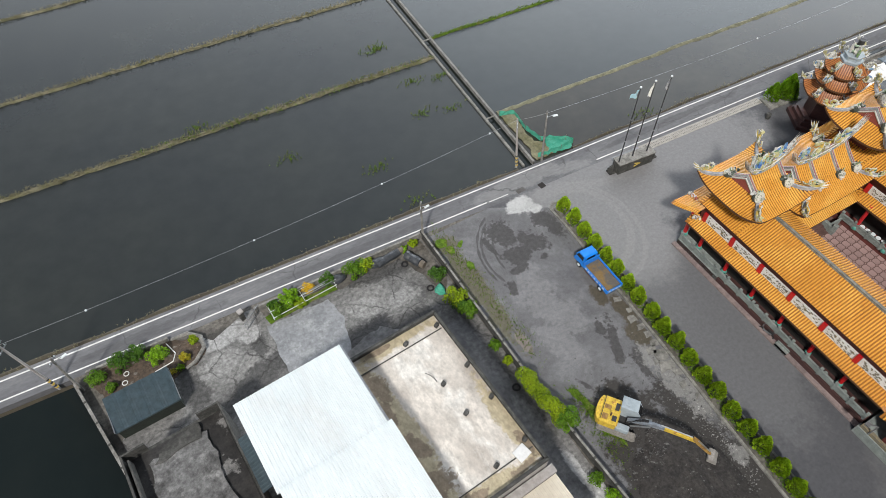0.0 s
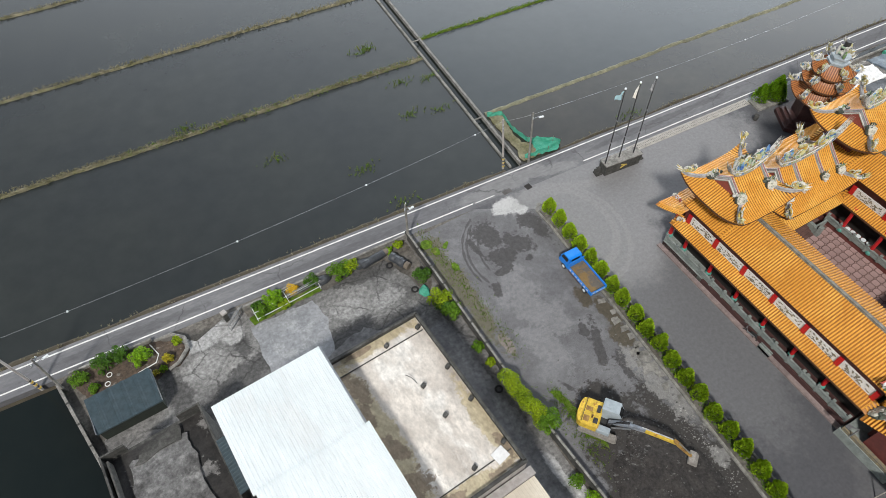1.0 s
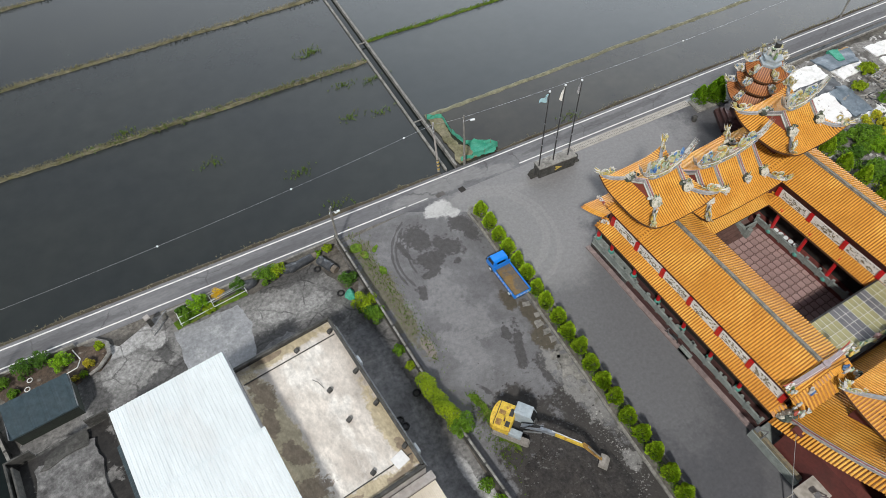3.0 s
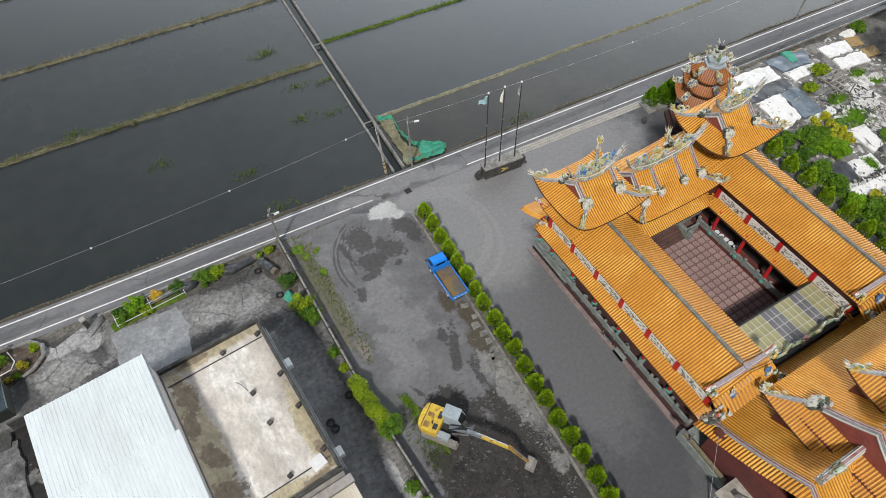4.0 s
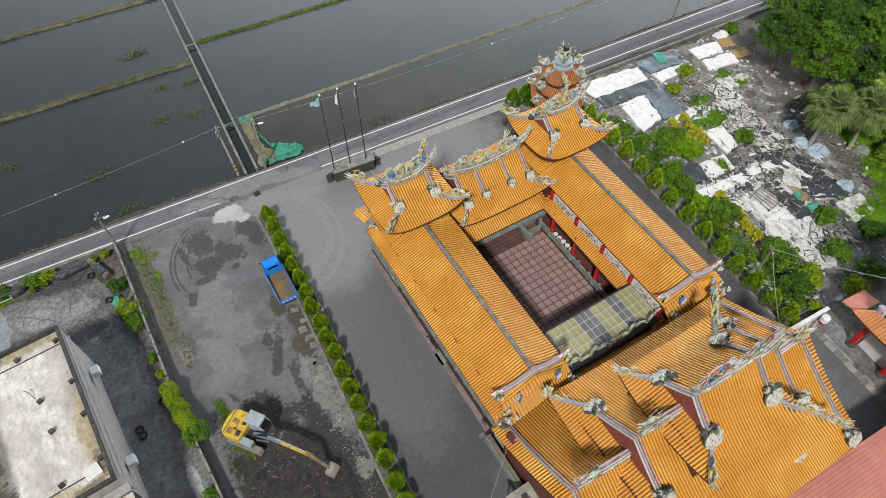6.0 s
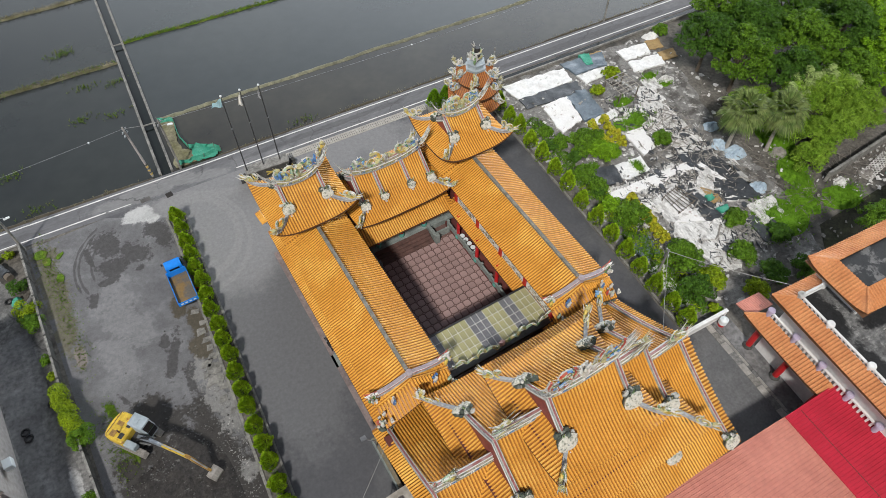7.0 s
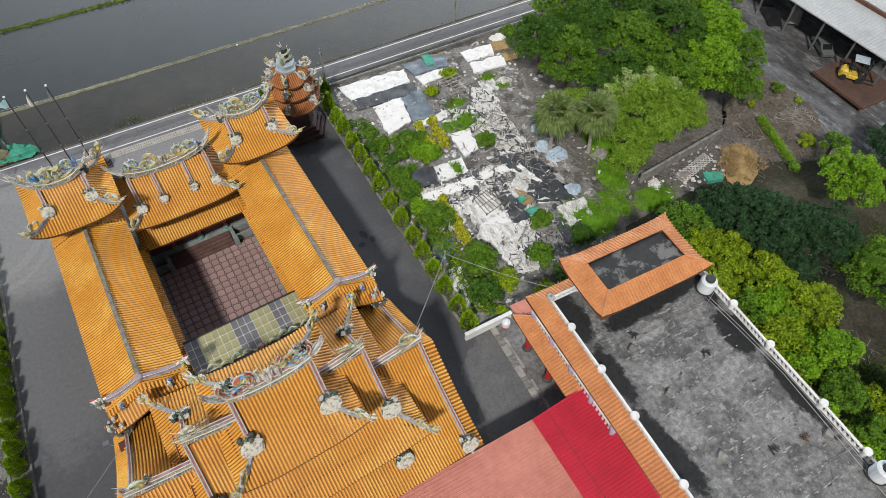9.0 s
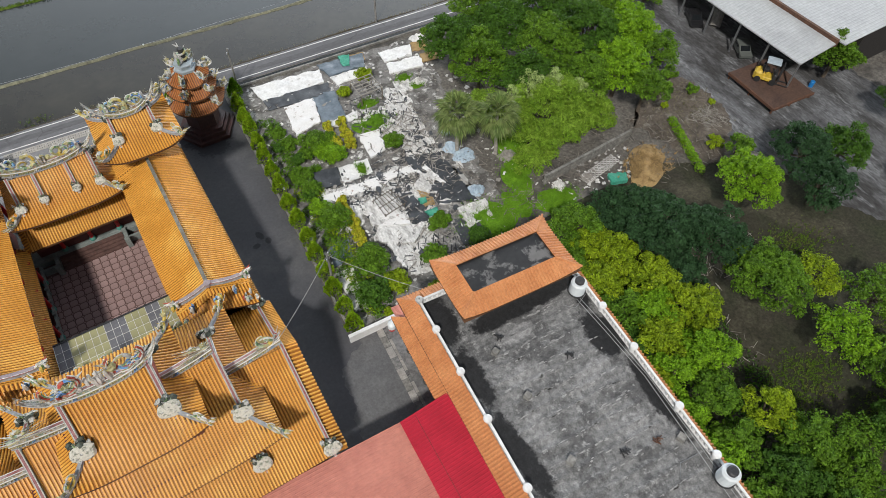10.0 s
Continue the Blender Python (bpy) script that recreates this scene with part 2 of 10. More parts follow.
ASPHALT = mat("parking_asphalt", (0.094, 0.095, 0.103), (0.076, 0.077, 0.085), scale=0.12, grime=0.1, rough=0.8, fine=4.0, famt=0.16, c3=(0.128, 0.128, 0.132), scale3=0.07, 
              spots=[((0.145, 0.146, 0.153, 0.9), 0.6, [(36.0, 20, 6.5, 17, 0)]), ((0.225, 0.224, 0.228, 0.9), 0.6, [(44, 35.5, 18, 7.5, -2), (35.5, 31, 5.5, 9, 0)]),
                     ((0.46, 0.46, 0.455), 1.5, [(27.3, 37.9, 1.7, 1.3, -10), (28.8, 36.8, 0.8, 0.7, 0)]),
                     ((0.27, 0.268, 0.264, 0.35), 1.7, [(31.6, 32.0, 5.2, 6.0, 0, 0.08), (31.6, 31.4, 6.2, 7.4, 0, 0.04), (33.5, 37.6, 4, 0.8, -10), (36, 37, 5, 0.6, -12)]),
                     ((0.075, 0.076, 0.082, 0.85), 1.5, [(64, 32.5, 3.5, 2.6, 20)]),
                     ((0.035, 0.035, 0.04, 0.9), 1.8, [(67.2, 30.4, 2.6, 2.6, 25), (67.7, 13.4, 0.35, 0.6, 20), (68.3, 12.4, 0.3, 0.4, 0), (66.9, 12.2, 0.4, 0.3, 5)])])
PAINT = mat("road_paint", (0.78, 0.78, 0.76), (0.6, 0.6, 0.58), scale=1.5, rough=0.7, fine=6.0, famt=0.2)
RUTS = [(26.5 + rad * math.cos(radians(a)), 32.3 + rad * math.sin(radians(a)), 0.13 + 0.05 * math.sin(a), 0.85, a) for rad, a0 in ((6.9, 128), (6.45, 134), (5.2, 122)) for a in range(a0, a0 + 64, 9)]
LOT = mat("lot_gravel", (0.168, 0.167, 0.174), (0.122, 0.121, 0.126), scale=0.3, lo=0.38, hi=0.66, grime=0.2, rough=0.9, fine=10.0, famt=0.34, c3=(0.212, 0.212, 0.22), scale3=0.35, lo3=0.5, hi3=0.72, bump=0.35, bscale=9,
          spots=[((0.235, 0.234, 0.24, 0.6), 2.4, [(22.6, 26.0, 2.0, 3.6, 10), (21.8, 20.8, 1.4, 3.2, 20), (24.6, 23.0, 1.4, 2.2, 0), (23.6, 30.0, 1.4, 0.8, 0)]),
                 ((0.062, 0.059, 0.059, 0.85), 3.2, [(23.3, 35.6, 1.5, 2.2, 20), (23.4, 32.0, 1.6, 1.2, 0), (21.4, 34.2, 0.4, 2.0, 10), (25.8, 33.0, 1.2, 1.9, 30), (25.9, 30.6, 0.6, 0.5, 0), (22.6, 30.4, 0.9, 0.4, 0), (20.9, 28.8, 0.6, 0.9, 0), (26.9, 37.3, 0.7, 0.5, 0), (28.9, 34.6, 1.1, 2.5, 5), (26.4, 18.6, 0.5, 2.6, -20), (27.4, 15.6, 0.5, 2.0, -15), (26.0, 20.4, 0.5, 0.9, 0), (21.3, 16.2, 0.28, 1.1, 25)]),
                 ((0.07, 0.068, 0.068, 0.75), 0.9, RUTS),
                 ((0.088, 0.074, 0.05, 0.9), 2.0, [(29.4, 21.2, 0.9, 2.2, 5), (29.0, 18.0, 0.9, 1.6, 10), (28.2, 23.6, 0.8, 1.2, 0)]),
                 ((0.05, 0.046, 0.043), 2.2, [(24.6, 2.4, 6.4, 10.8, -8), (22.6, 13.0, 3.0, 2.6, 0), (20, -12, 12, 14, 0), (28.6, 2.0, 2.6, 6.0, 0), (21.0, 6.0, 2.6, 5.0, 0)]),
                 ((0.27, 0.266, 0.258, 0.8), 3.4, [(29.3, 12.0, 1.0, 4.2, 4), (28.6, 15.6, 1.0, 1.8, 0), (29.4, 4.6, 0.7, 1.2, 0)]),
                 ((0.135, 0.125, 0.082, 0.85), 2.6, [(17.5, 30.6, 1.2, 7.8, 3), (16.8, 37.0, 1.2, 1.6, 0)]),
                 ((0.24, 0.205, 0.185, 0.8), 2.0, [(18.5, 22.8, 0.5, 1.7, 5)]),
                 ((0.46, 0.46, 0.455), 1.5, [(27.3, 37.9, 1.7, 1.3, -10), (28.8, 36.8, 0.8, 0.7, 0)])])
STONE_DARK = mat("dull_stone", (0.13, 0.127, 0.124), (0.07, 0.068, 0.066), scale=2.0, rough=0.95, fine=6, famt=0.4, vary=0.5, island=True)
DIRT_DARK = mat("dark_earth", (0.056, 0.05, 0.046), (0.036, 0.033, 0.032), scale=0.9, grime=0.4, rough=0.95, fine=5.0, famt=0.5, c3=(0.14, 0.135, 0.13), scale3=2.2, lo3=0.6, hi3=0.68, bump=0.9, bscale=7)
DAMP = mat("damp_earth", (0.075, 0.07, 0.064), (0.11, 0.105, 0.1), scale=0.7, rough=0.7, fine=3.0, famt=0.4, bump=0.4, bscale=9)
RUBBLE = mat("pale_rubble", (0.38, 0.37, 0.355), (0.15, 0.147, 0.144), scale=0.9, lo=0.42, hi=0.6, grime=0.4, rough=0.95, fine=3.0, famt=0.5, bump=0.7, bscale=8)
SLAB = mat("broken_concrete", (0.42, 0.4, 0.36), (0.33, 0.31, 0.28), scale=0.8, rough=0.9, fine=4, famt=0.3)
CONC = mat("yard_concrete", (0.235, 0.232, 0.226), (0.13, 0.128, 0.126), scale=0.22, lo=0.4, hi=0.62, grime=0.4, rough=0.9, fine=3.5, famt=0.4, c3=(0.30, 0.296, 0.285), scale3=0.25, lo3=0.55, hi3=0.68, bump=0.4, bscale=9, cracks=(0.28, 0.03, (0.035, 0.034, 0.033)),
           spots=[((0.075, 0.074, 0.073, 0.85), 1.8, [(-11.6, 33.0, 1.2, 2.6, 10), (-6.5, 30.6, 4.5, 1.4, 25), (5.6, 30.6, 2.6, 1.8, 0), (9.5, 30.0, 3.6, 1.2, 7), (2.0, 33.0, 0.7, 2.5, 20), (-4.6, 34.6, 0.9, 1.4, 0), (10.0, 36.8, 4.0, 0.9, 0)]),
                  ((0.40, 0.40, 0.395, 0.9), 1.1, [(-7.6, 37.2, 2.9, 1.2, 4), (-5.2, 36.2, 1.2, 1.0, 0)]), ((0.33, 0.328, 0.32, 0.7), 1.8, [(6.0, 33.6, 1.6, 1.3, 0), (10.4, 33.0, 1.8, 1.0, 0), (-8.6, 34.2, 2.2, 1.4, 10)]),
                  ((0.46, 0.46, 0.455, 0.9), 1.2, [(17.3, 5.0, 0.8, 4.8, 8), (16.0, 10.4, 0.6, 1.2, 0)])])
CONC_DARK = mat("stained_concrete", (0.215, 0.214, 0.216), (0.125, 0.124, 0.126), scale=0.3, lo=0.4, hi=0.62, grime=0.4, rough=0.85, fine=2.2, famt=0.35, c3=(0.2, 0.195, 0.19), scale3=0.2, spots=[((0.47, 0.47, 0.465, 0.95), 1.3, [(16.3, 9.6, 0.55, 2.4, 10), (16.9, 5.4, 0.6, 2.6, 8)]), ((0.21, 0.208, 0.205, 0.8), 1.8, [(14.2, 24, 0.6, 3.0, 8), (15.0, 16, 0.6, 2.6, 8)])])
CONC_NEW = mat("new_concrete", (0.30, 0.31, 0.325), (0.23, 0.238, 0.25), scale=0.4, grime=0.2, rough=0.85, fine=4, famt=0.22, c3=(0.34, 0.35, 0.36), scale3=0.5)
SLAB_PALE = mat("pale_slab", (0.42, 0.40, 0.37), (0.27, 0.26, 0.245), scale=1.2, grime=0.3, rough=0.9, fine=6, famt=0.3)
KERB = mat("kerb_concrete", (0.30, 0.29, 0.27), (0.18, 0.175, 0.16), scale=0.8, grime=0.35, rough=0.9, fine=5, famt=0.35)
SOIL = mat("garden_soil", (0.12, 0.108, 0.092), (0.19, 0.178, 0.16), scale=0.35, grime=0.4, rough=0.95, fine=3, famt=0.45, c3=(0.07, 0.066, 0.06), scale3=0.3, bump=0.6, bscale=8)
BROWN_SOIL = mat("brown_bed_soil", (0.135, 0.098, 0.072), (0.08, 0.062, 0.05), scale=0.8, grime=0.4, rough=0.95, fine=5, famt=0.5, c3=(0.22, 0.2, 0.175), scale3=1.4, lo3=0.58, hi3=0.64, bump=0.6, bscale=8)
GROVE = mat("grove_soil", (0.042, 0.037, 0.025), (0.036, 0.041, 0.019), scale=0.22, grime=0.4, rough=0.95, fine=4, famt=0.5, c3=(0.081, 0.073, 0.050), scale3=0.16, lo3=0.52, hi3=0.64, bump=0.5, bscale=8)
GRASS = mat("grass", (0.13, 0.225, 0.02), (0.085, 0.15, 0.018), scale=1.6, grime=0.3, rough=0.8, fine=7, famt=0.5, c3=(0.17, 0.19, 0.05), scale3=0.9, bump=0.8, bscale=14, spec=0.12)
GRASS_DRY = mat("dry_grass", (0.31, 0.285, 0.20), (0.16, 0.155, 0.08), scale=0.6, grime=0.3, rough=0.9, fine=4, famt=0.5, bump=0.8, bscale=10, spec=0.12)
TILE = mat("glazed_orange_tile", (0.80, 0.395, 0.07), (0.68, 0.315, 0.048), scale=0.35, rough=0.4, fine=7.0, famt=0.3, c3=(0.84, 0.47, 0.10), scale3=0.22, bump=0.25, bscale=9, spec=0.35)
# pans in a darker tile orange: shade of the grooves between ribs painted in
TILE_PAN_SHADED = mat("groove_shaded_pan_tile", (0.46, 0.19, 0.03), (0.35, 0.13, 0.02), scale=0.5, rough=0.45, fine=7, famt=0.35, bump=0.2, bscale=9)
TILE_RED = mat("terracotta_tile", (0.68, 0.30, 0.12), (0.54, 0.21, 0.078), scale=0.6, rough=0.55, fine=6, famt=0.3, bump=0.2, bscale=9)
TILE_PAG = mat("pagoda_tile", (0.50, 0.20, 0.06), (0.38, 0.14, 0.04), scale=0.7, rough=0.4, fine=6, famt=0.3)
# pagoda pans darkened too, so the colour carries the shade between the ribs
PAG_PAN_SHADED = mat("groove_shaded_pagoda_pan", (0.24, 0.085, 0.03), (0.18, 0.06, 0.022), scale=0.7, rough=0.5, fine=6, famt=0.3)
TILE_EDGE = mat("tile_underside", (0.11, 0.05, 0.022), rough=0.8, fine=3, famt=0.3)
RIDGE = mat("grey_ridge", (0.26, 0.27, 0.29), (0.42, 0.42, 0.42), scale=1.5, rough=0.7, fine=5, famt=0.4)
MAUVE_GREY = mat("mauve_grey_plaster", (0.30, 0.24, 0.26), (0.38, 0.33, 0.34), scale=1.5, rough=0.7, fine=5, famt=0.3)
RIDGE_RED = mat("ridge_red_band", (0.33, 0.11, 0.10), (0.45, 0.33, 0.33), scale=1.2, rough=0.6, fine=4, famt=0.3)
RED = mat("red_lacquer", (0.55, 0.018, 0.022), (0.42, 0.014, 0.018), scale=1.0, rough=0.4, fine=4, famt=0.15)
RED_WALL = mat("dark_red_tiling", (0.15, 0.042, 0.035), (0.105, 0.033, 0.03), scale=0.7, rough=0.6, fine=4, famt=0.25)
GABLE_RED = mat("gable_red_tiling", (0.30, 0.075, 0.06), (0.22, 0.06, 0.05), scale=0.9, rough=0.6, fine=4, famt=0.3)
FRIEZE = mat("white_frieze", (0.80, 0.79, 0.76), (0.66, 0.65, 0.62), scale=1.3, rough=0.7, fine=8, famt=0.2)
INK = mat("carved_relief", (0.13, 0.125, 0.11), (0.26, 0.21, 0.12), scale=4, rough=0.8, vary=0.3, island=True)
JADE = mat("jade_green_stone", (0.12, 0.36, 0.30), (0.07, 0.25, 0.21), scale=3, rough=0.5)
GREY_STONE = mat("carved_grey_stone", (0.30, 0.335, 0.315), (0.19, 0.215, 0.205), scale=1.2, grime=0.3, rough=0.75, fine=6, famt=0.35)
# on gallery, hall and shed walls this near-black stands in for shade
DARK = mat("near_black", (0.025, 0.022, 0.02), rough=0.9, fine=3, famt=0.2)
COURT = mat("courtyard_tile", (0.37, 0.255, 0.24), (0.31, 0.21, 0.2), scale=0.4, rough=0.5, fine=4, famt=0.2, vary=0.10)
COURT_JOINT = mat("courtyard_joint", (0.17, 0.10, 0.088), (0.12, 0.072, 0.064), scale=0.6, rough=0.75, fine=6, famt=0.3)
PANEL_BROWN = mat("brownish_panel", (0.16, 0.13, 0.10), (0.20, 0.17, 0.13), scale=0.8, rough=0.35, fine=4, famt=0.15, vary=0.06)
PANEL_GREEN = mat("yellow_green_panel", (0.38, 0.36, 0.19), (0.32, 0.305, 0.165), scale=0.8, rough=0.35, fine=4, famt=0.15, vary=0.06)
PANEL_GREY = mat("grey_panel", (0.15, 0.15, 0.165), (0.19, 0.19, 0.2), scale=0.8, rough=0.3, fine=4, famt=0.15, vary=0.1)
WHITE = mat("white_paint", (0.80, 0.80, 0.79), (0.66, 0.66, 0.65), scale=0.8, rough=0.6, fine=4, famt=0.12)
TIN_WHITE = mat("white_sheet_metal", (0.73, 0.775, 0.79), (0.66, 0.71, 0.73), scale=0.25, rough=0.45, fine=1.5, famt=0.08, c3=(0.68, 0.71, 0.72), scale3=0.5, spec=0.5, stretch=(1, 0.3, 1))
TIN_CREAM = mat("cream_sheet_metal", (0.66, 0.60, 0.50), (0.58, 0.52, 0.43), scale=0.4, rough=0.5, fine=2, famt=0.1)
TIN_BLUE = mat("slate_blue_sheet_metal", (0.034, 0.058, 0.072), (0.046, 0.068, 0.08), scale=0.5, grime=0.25, rough=0.5, fine=2, famt=0.2)
SHED_WALL = mat("dark_green_boards", (0.026, 0.034, 0.026), (0.018, 0.022, 0.018), scale=1.2, grime=0.3, rough=0.8, fine=5, famt=0.3)
TIN_RED = mat("crimson_sheet_metal", (0.52, 0.018, 0.045), (0.42, 0.014, 0.034), scale=0.3, rough=0.5, fine=2, famt=0.12)
TIN_PINK = mat("faded_pink_sheet_metal", (0.60, 0.245, 0.185), (0.51, 0.195, 0.15), scale=0.4, rough=0.6, fine=2, famt=0.15)
ROOF_PALE = mat("weathered_cream_roof", (0.66, 0.61, 0.55), (0.45, 0.405, 0.36), scale=0.6, lo=0.44, hi=0.66, grime=0.24, rough=0.9, fine=5, famt=0.25, c3=(0.74, 0.71, 0.66), scale3=0.4, stretch=(1, 0.6, 1),
                spots=[((0.47, 0.40, 0.26, 0.9), 2.0, [(-8.0, -8, 1.2, 8.5, 0), (-4.5, -0.5, 4.6, 0.8, 0), (-4.5, -15.1, 4.6, 0.8, 0), (-0.6, -11.5, 0.8, 4.2, 0)]),
                       ((0.26, 0.205, 0.15, 0.9), 3.6, [(-7.8, -3.2, 0.8, 1.6, 10), (-8.4, -6.0, 0.5, 1.6, 0), (-7.8, -9.2, 0.6, 1.4, 20), (-7.4, -12.4, 1.1, 1.0, 0), (-8.3, -12.8, 0.5, 1.6, 0), (-6.0, -15.0, 1.4, 0.4, 0), (-1.8, -15.1, 1.2, 0.4, 0), (-6.2, -0.5, 1.6, 0.25, 0), (-0.6, -13.6, 0.35, 1.0, 0)])])
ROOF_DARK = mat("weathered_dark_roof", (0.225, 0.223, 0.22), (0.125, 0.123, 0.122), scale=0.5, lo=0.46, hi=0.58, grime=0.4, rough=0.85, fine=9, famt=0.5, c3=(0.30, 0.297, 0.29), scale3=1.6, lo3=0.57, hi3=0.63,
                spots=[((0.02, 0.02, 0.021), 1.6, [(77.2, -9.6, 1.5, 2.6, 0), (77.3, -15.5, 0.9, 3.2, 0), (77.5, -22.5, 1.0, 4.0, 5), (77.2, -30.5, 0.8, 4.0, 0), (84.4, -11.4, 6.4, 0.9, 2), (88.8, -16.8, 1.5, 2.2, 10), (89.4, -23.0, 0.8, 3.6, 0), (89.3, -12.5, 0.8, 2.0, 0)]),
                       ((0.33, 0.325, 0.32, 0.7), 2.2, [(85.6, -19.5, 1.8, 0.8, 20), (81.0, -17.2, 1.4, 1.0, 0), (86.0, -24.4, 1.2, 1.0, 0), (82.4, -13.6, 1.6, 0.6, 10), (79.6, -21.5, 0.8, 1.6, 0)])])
ROOF_LINE = mat("flaking_pale_screed", (0.36, 0.355, 0.345), (0.24, 0.236, 0.23), scale=2.0, rough=0.9, fine=6, famt=0.35, vary=0.25, island=True)
ROOF_GUTTER = mat("black_wet_gutter", (0.02, 0.019, 0.018), (0.04, 0.037, 0.035), scale=0.8, grime=0.4, rough=0.6, fine=5, famt=0.4, c3=(0.2, 0.195, 0.19), scale3=0.5, lo3=0.58, hi3=0.62)
ROOF_BLACK = mat("black_wet_roof", (0.016, 0.016, 0.017), (0.03, 0.03, 0.03), scale=0.5, rough=0.4, fine=2, famt=0.2, c3=(0.16, 0.155, 0.15), scale3=0.55, lo3=0.52, hi3=0.58)
PLASTER = mat("grey_plaster", (0.42, 0.39, 0.37), (0.34, 0.32, 0.305), scale=0.3, grime=0.2, rough=0.9, fine=2, famt=0.2)
WALL_DARK = mat("mossy_wall", (0.09, 0.088, 0.082), (0.05, 0.05, 0.046), scale=0.8, grime=0.4, rough=0.9, fine=3, famt=0.4)
STEEL = mat("steel", (0.42, 0.43, 0.44), (0.3, 0.31, 0.32), scale=2, rough=0.4, metal=0.7, fine=5, famt=0.2)
STEEL_DARK = mat("dark_steel", (0.07, 0.07, 0.072), (0.045, 0.045, 0.045), scale=2, rough=0.5, metal=0.4, fine=5, famt=0.2)
WOOD = mat("weathered_wood", (0.20, 0.17, 0.135), (0.12, 0.1, 0.08), scale=2, rough=0.9, fine=8, famt=0.4, vary=0.3, island=True)
BARK = mat("bark", (0.12, 0.095, 0.07), (0.08, 0.065, 0.05), scale=3, rough=0.95, fine=9, famt=0.4)
BLACK_RUBBER = mat("rubber", (0.022, 0.022, 0.023), rough=0.8, fine=6, famt=0.3)
BLUE = mat("blue_truck_paint", (0.008, 0.235, 0.80), (0.01, 0.20, 0.70), scale=1.0, rough=0.3, fine=5, famt=0.1, coat=0.3)
SAND = mat("wet_sand", (0.23, 0.145, 0.055), (0.13, 0.115, 0.095), scale=0.6, lo=0.44, hi=0.54, rough=0.8, fine=6, famt=0.3)
GLASS = mat("dark_glass", (0.012, 0.014, 0.016), rough=0.08, famt=0, bump=0, spec=0.7)
BOOM_GREY = mat("worn_blue_grey_paint", (0.20, 0.23, 0.27), (0.33, 0.35, 0.37), scale=1.6, lo=0.5, hi=0.66, grime=0.3, rough=0.55, fine=6, famt=0.3)
YELLOW = mat("excavator_yellow", (0.68, 0.47, 0.06), (0.36, 0.17, 0.05), scale=2.2, lo=0.56, hi=0.68, grime=0.25, rough=0.5, fine=6, famt=0.25)
YELLOW_RUST = mat("rusty_yellow", (0.42, 0.26, 0.06), (0.22, 0.12, 0.05), scale=2.0, rough=0.7, fine=6, famt=0.4)
RUST = mat("rusty_steel", (0.16, 0.075, 0.045), (0.10, 0.055, 0.038), scale=1.2, rough=0.8, fine=5, famt=0.4)
CLAY = mat("muddy_steel", (0.24, 0.225, 0.205), (0.33, 0.31, 0.285), scale=2.0, rough=0.85, fine=6, famt=0.35)
CAB_GREY = mat("grey_cab_paint", (0.40, 0.46, 0.50), (0.30, 0.35, 0.38), scale=1.5, rough=0.5, fine=6, famt=0.25)
TARP_WHITE = mat("white_sheeting", (0.80, 0.80, 0.79), (0.60, 0.595, 0.585), scale=1.1, lo=0.45, hi=0.75, rough=0.6, fine=4, famt=0.2, bump=0.5, bscale=5)
TARP_DIRTY = mat("dirty_white_sheeting", (0.74, 0.73, 0.71), (0.24, 0.225, 0.21), scale=1.3, lo=0.46, hi=0.74, grime=0.2, rough=0.7, fine=5, famt=0.35, bump=0.6, bscale=6, stretch=(1.6, 0.7, 1))
TARP_SPOT = mat("spotted_white_sheeting", (0.78, 0.77, 0.76), (0.36, 0.27, 0.24), scale=1.3, lo=0.62, hi=0.68, rough=0.65, fine=5, famt=0.15, bump=0.5, bscale=6)
TARP_BLACK = mat("black_sheeting", (0.032, 0.036, 0.042), (0.07, 0.076, 0.085), scale=1.1, rough=0.45, fine=4, famt=0.35, bump=0.6, bscale=5)
TARP_BLUE = mat("blue_grey_sheeting", (0.10, 0.135, 0.17), (0.17, 0.21, 0.25), scale=0.9, rough=0.5, fine=4, famt=0.3, bump=0.6, bscale=5)
NET_GREEN = mat("green_netting", (0.035, 0.30, 0.20), (0.10, 0.40, 0.29), scale=1.2, rough=0.8, fine=6, famt=0.35, bump=0.5)
STRAW = mat("straw", (0.42, 0.29, 0.13), (0.30, 0.20, 0.09), scale=1.5, rough=0.95, fine=8, famt=0.4, vary=0.3, island=True)
BLUE_BAG = mat("pale_blue_sheeting", (0.48, 0.58, 0.66), (0.34, 0.43, 0.52), scale=1.3, rough=0.6, fine=4, famt=0.25, bump=0.5, bscale=6)
PLASTIC_BLUE = mat("blue_plastic", (0.02, 0.19, 0.50), rough=0.4, fine=4, famt=0.1)
LEAF = mat("dark_green_leaf", (0.078, 0.171, 0.020), (0.045, 0.107, 0.014), scale=0.7, rough=0.55, fine=3, famt=0.2, bump=0, vary=0.45, island=True, spec=0.12)
LEAF_MID = mat("green_leaf", (0.140, 0.266, 0.022), (0.070, 0.151, 0.013), scale=0.7, rough=0.55, fine=3, famt=0.2, bump=0, vary=0.5, island=True, spec=0.12)
LEAF_BRIGHT = mat("bright_green_leaf", (0.215, 0.394, 0.018), (0.130, 0.269, 0.014), scale=0.9, rough=0.55, fine=3, famt=0.2, bump=0, vary=0.45, island=True, spec=0.12)
LEAF_OLIVE = mat("olive_leaf", (0.30, 0.40, 0.016), (0.15, 0.235, 0.012), scale=0.7, rough=0.55, fine=3, famt=0.2, bump=0, vary=0.5, island=True, spec=0.12)
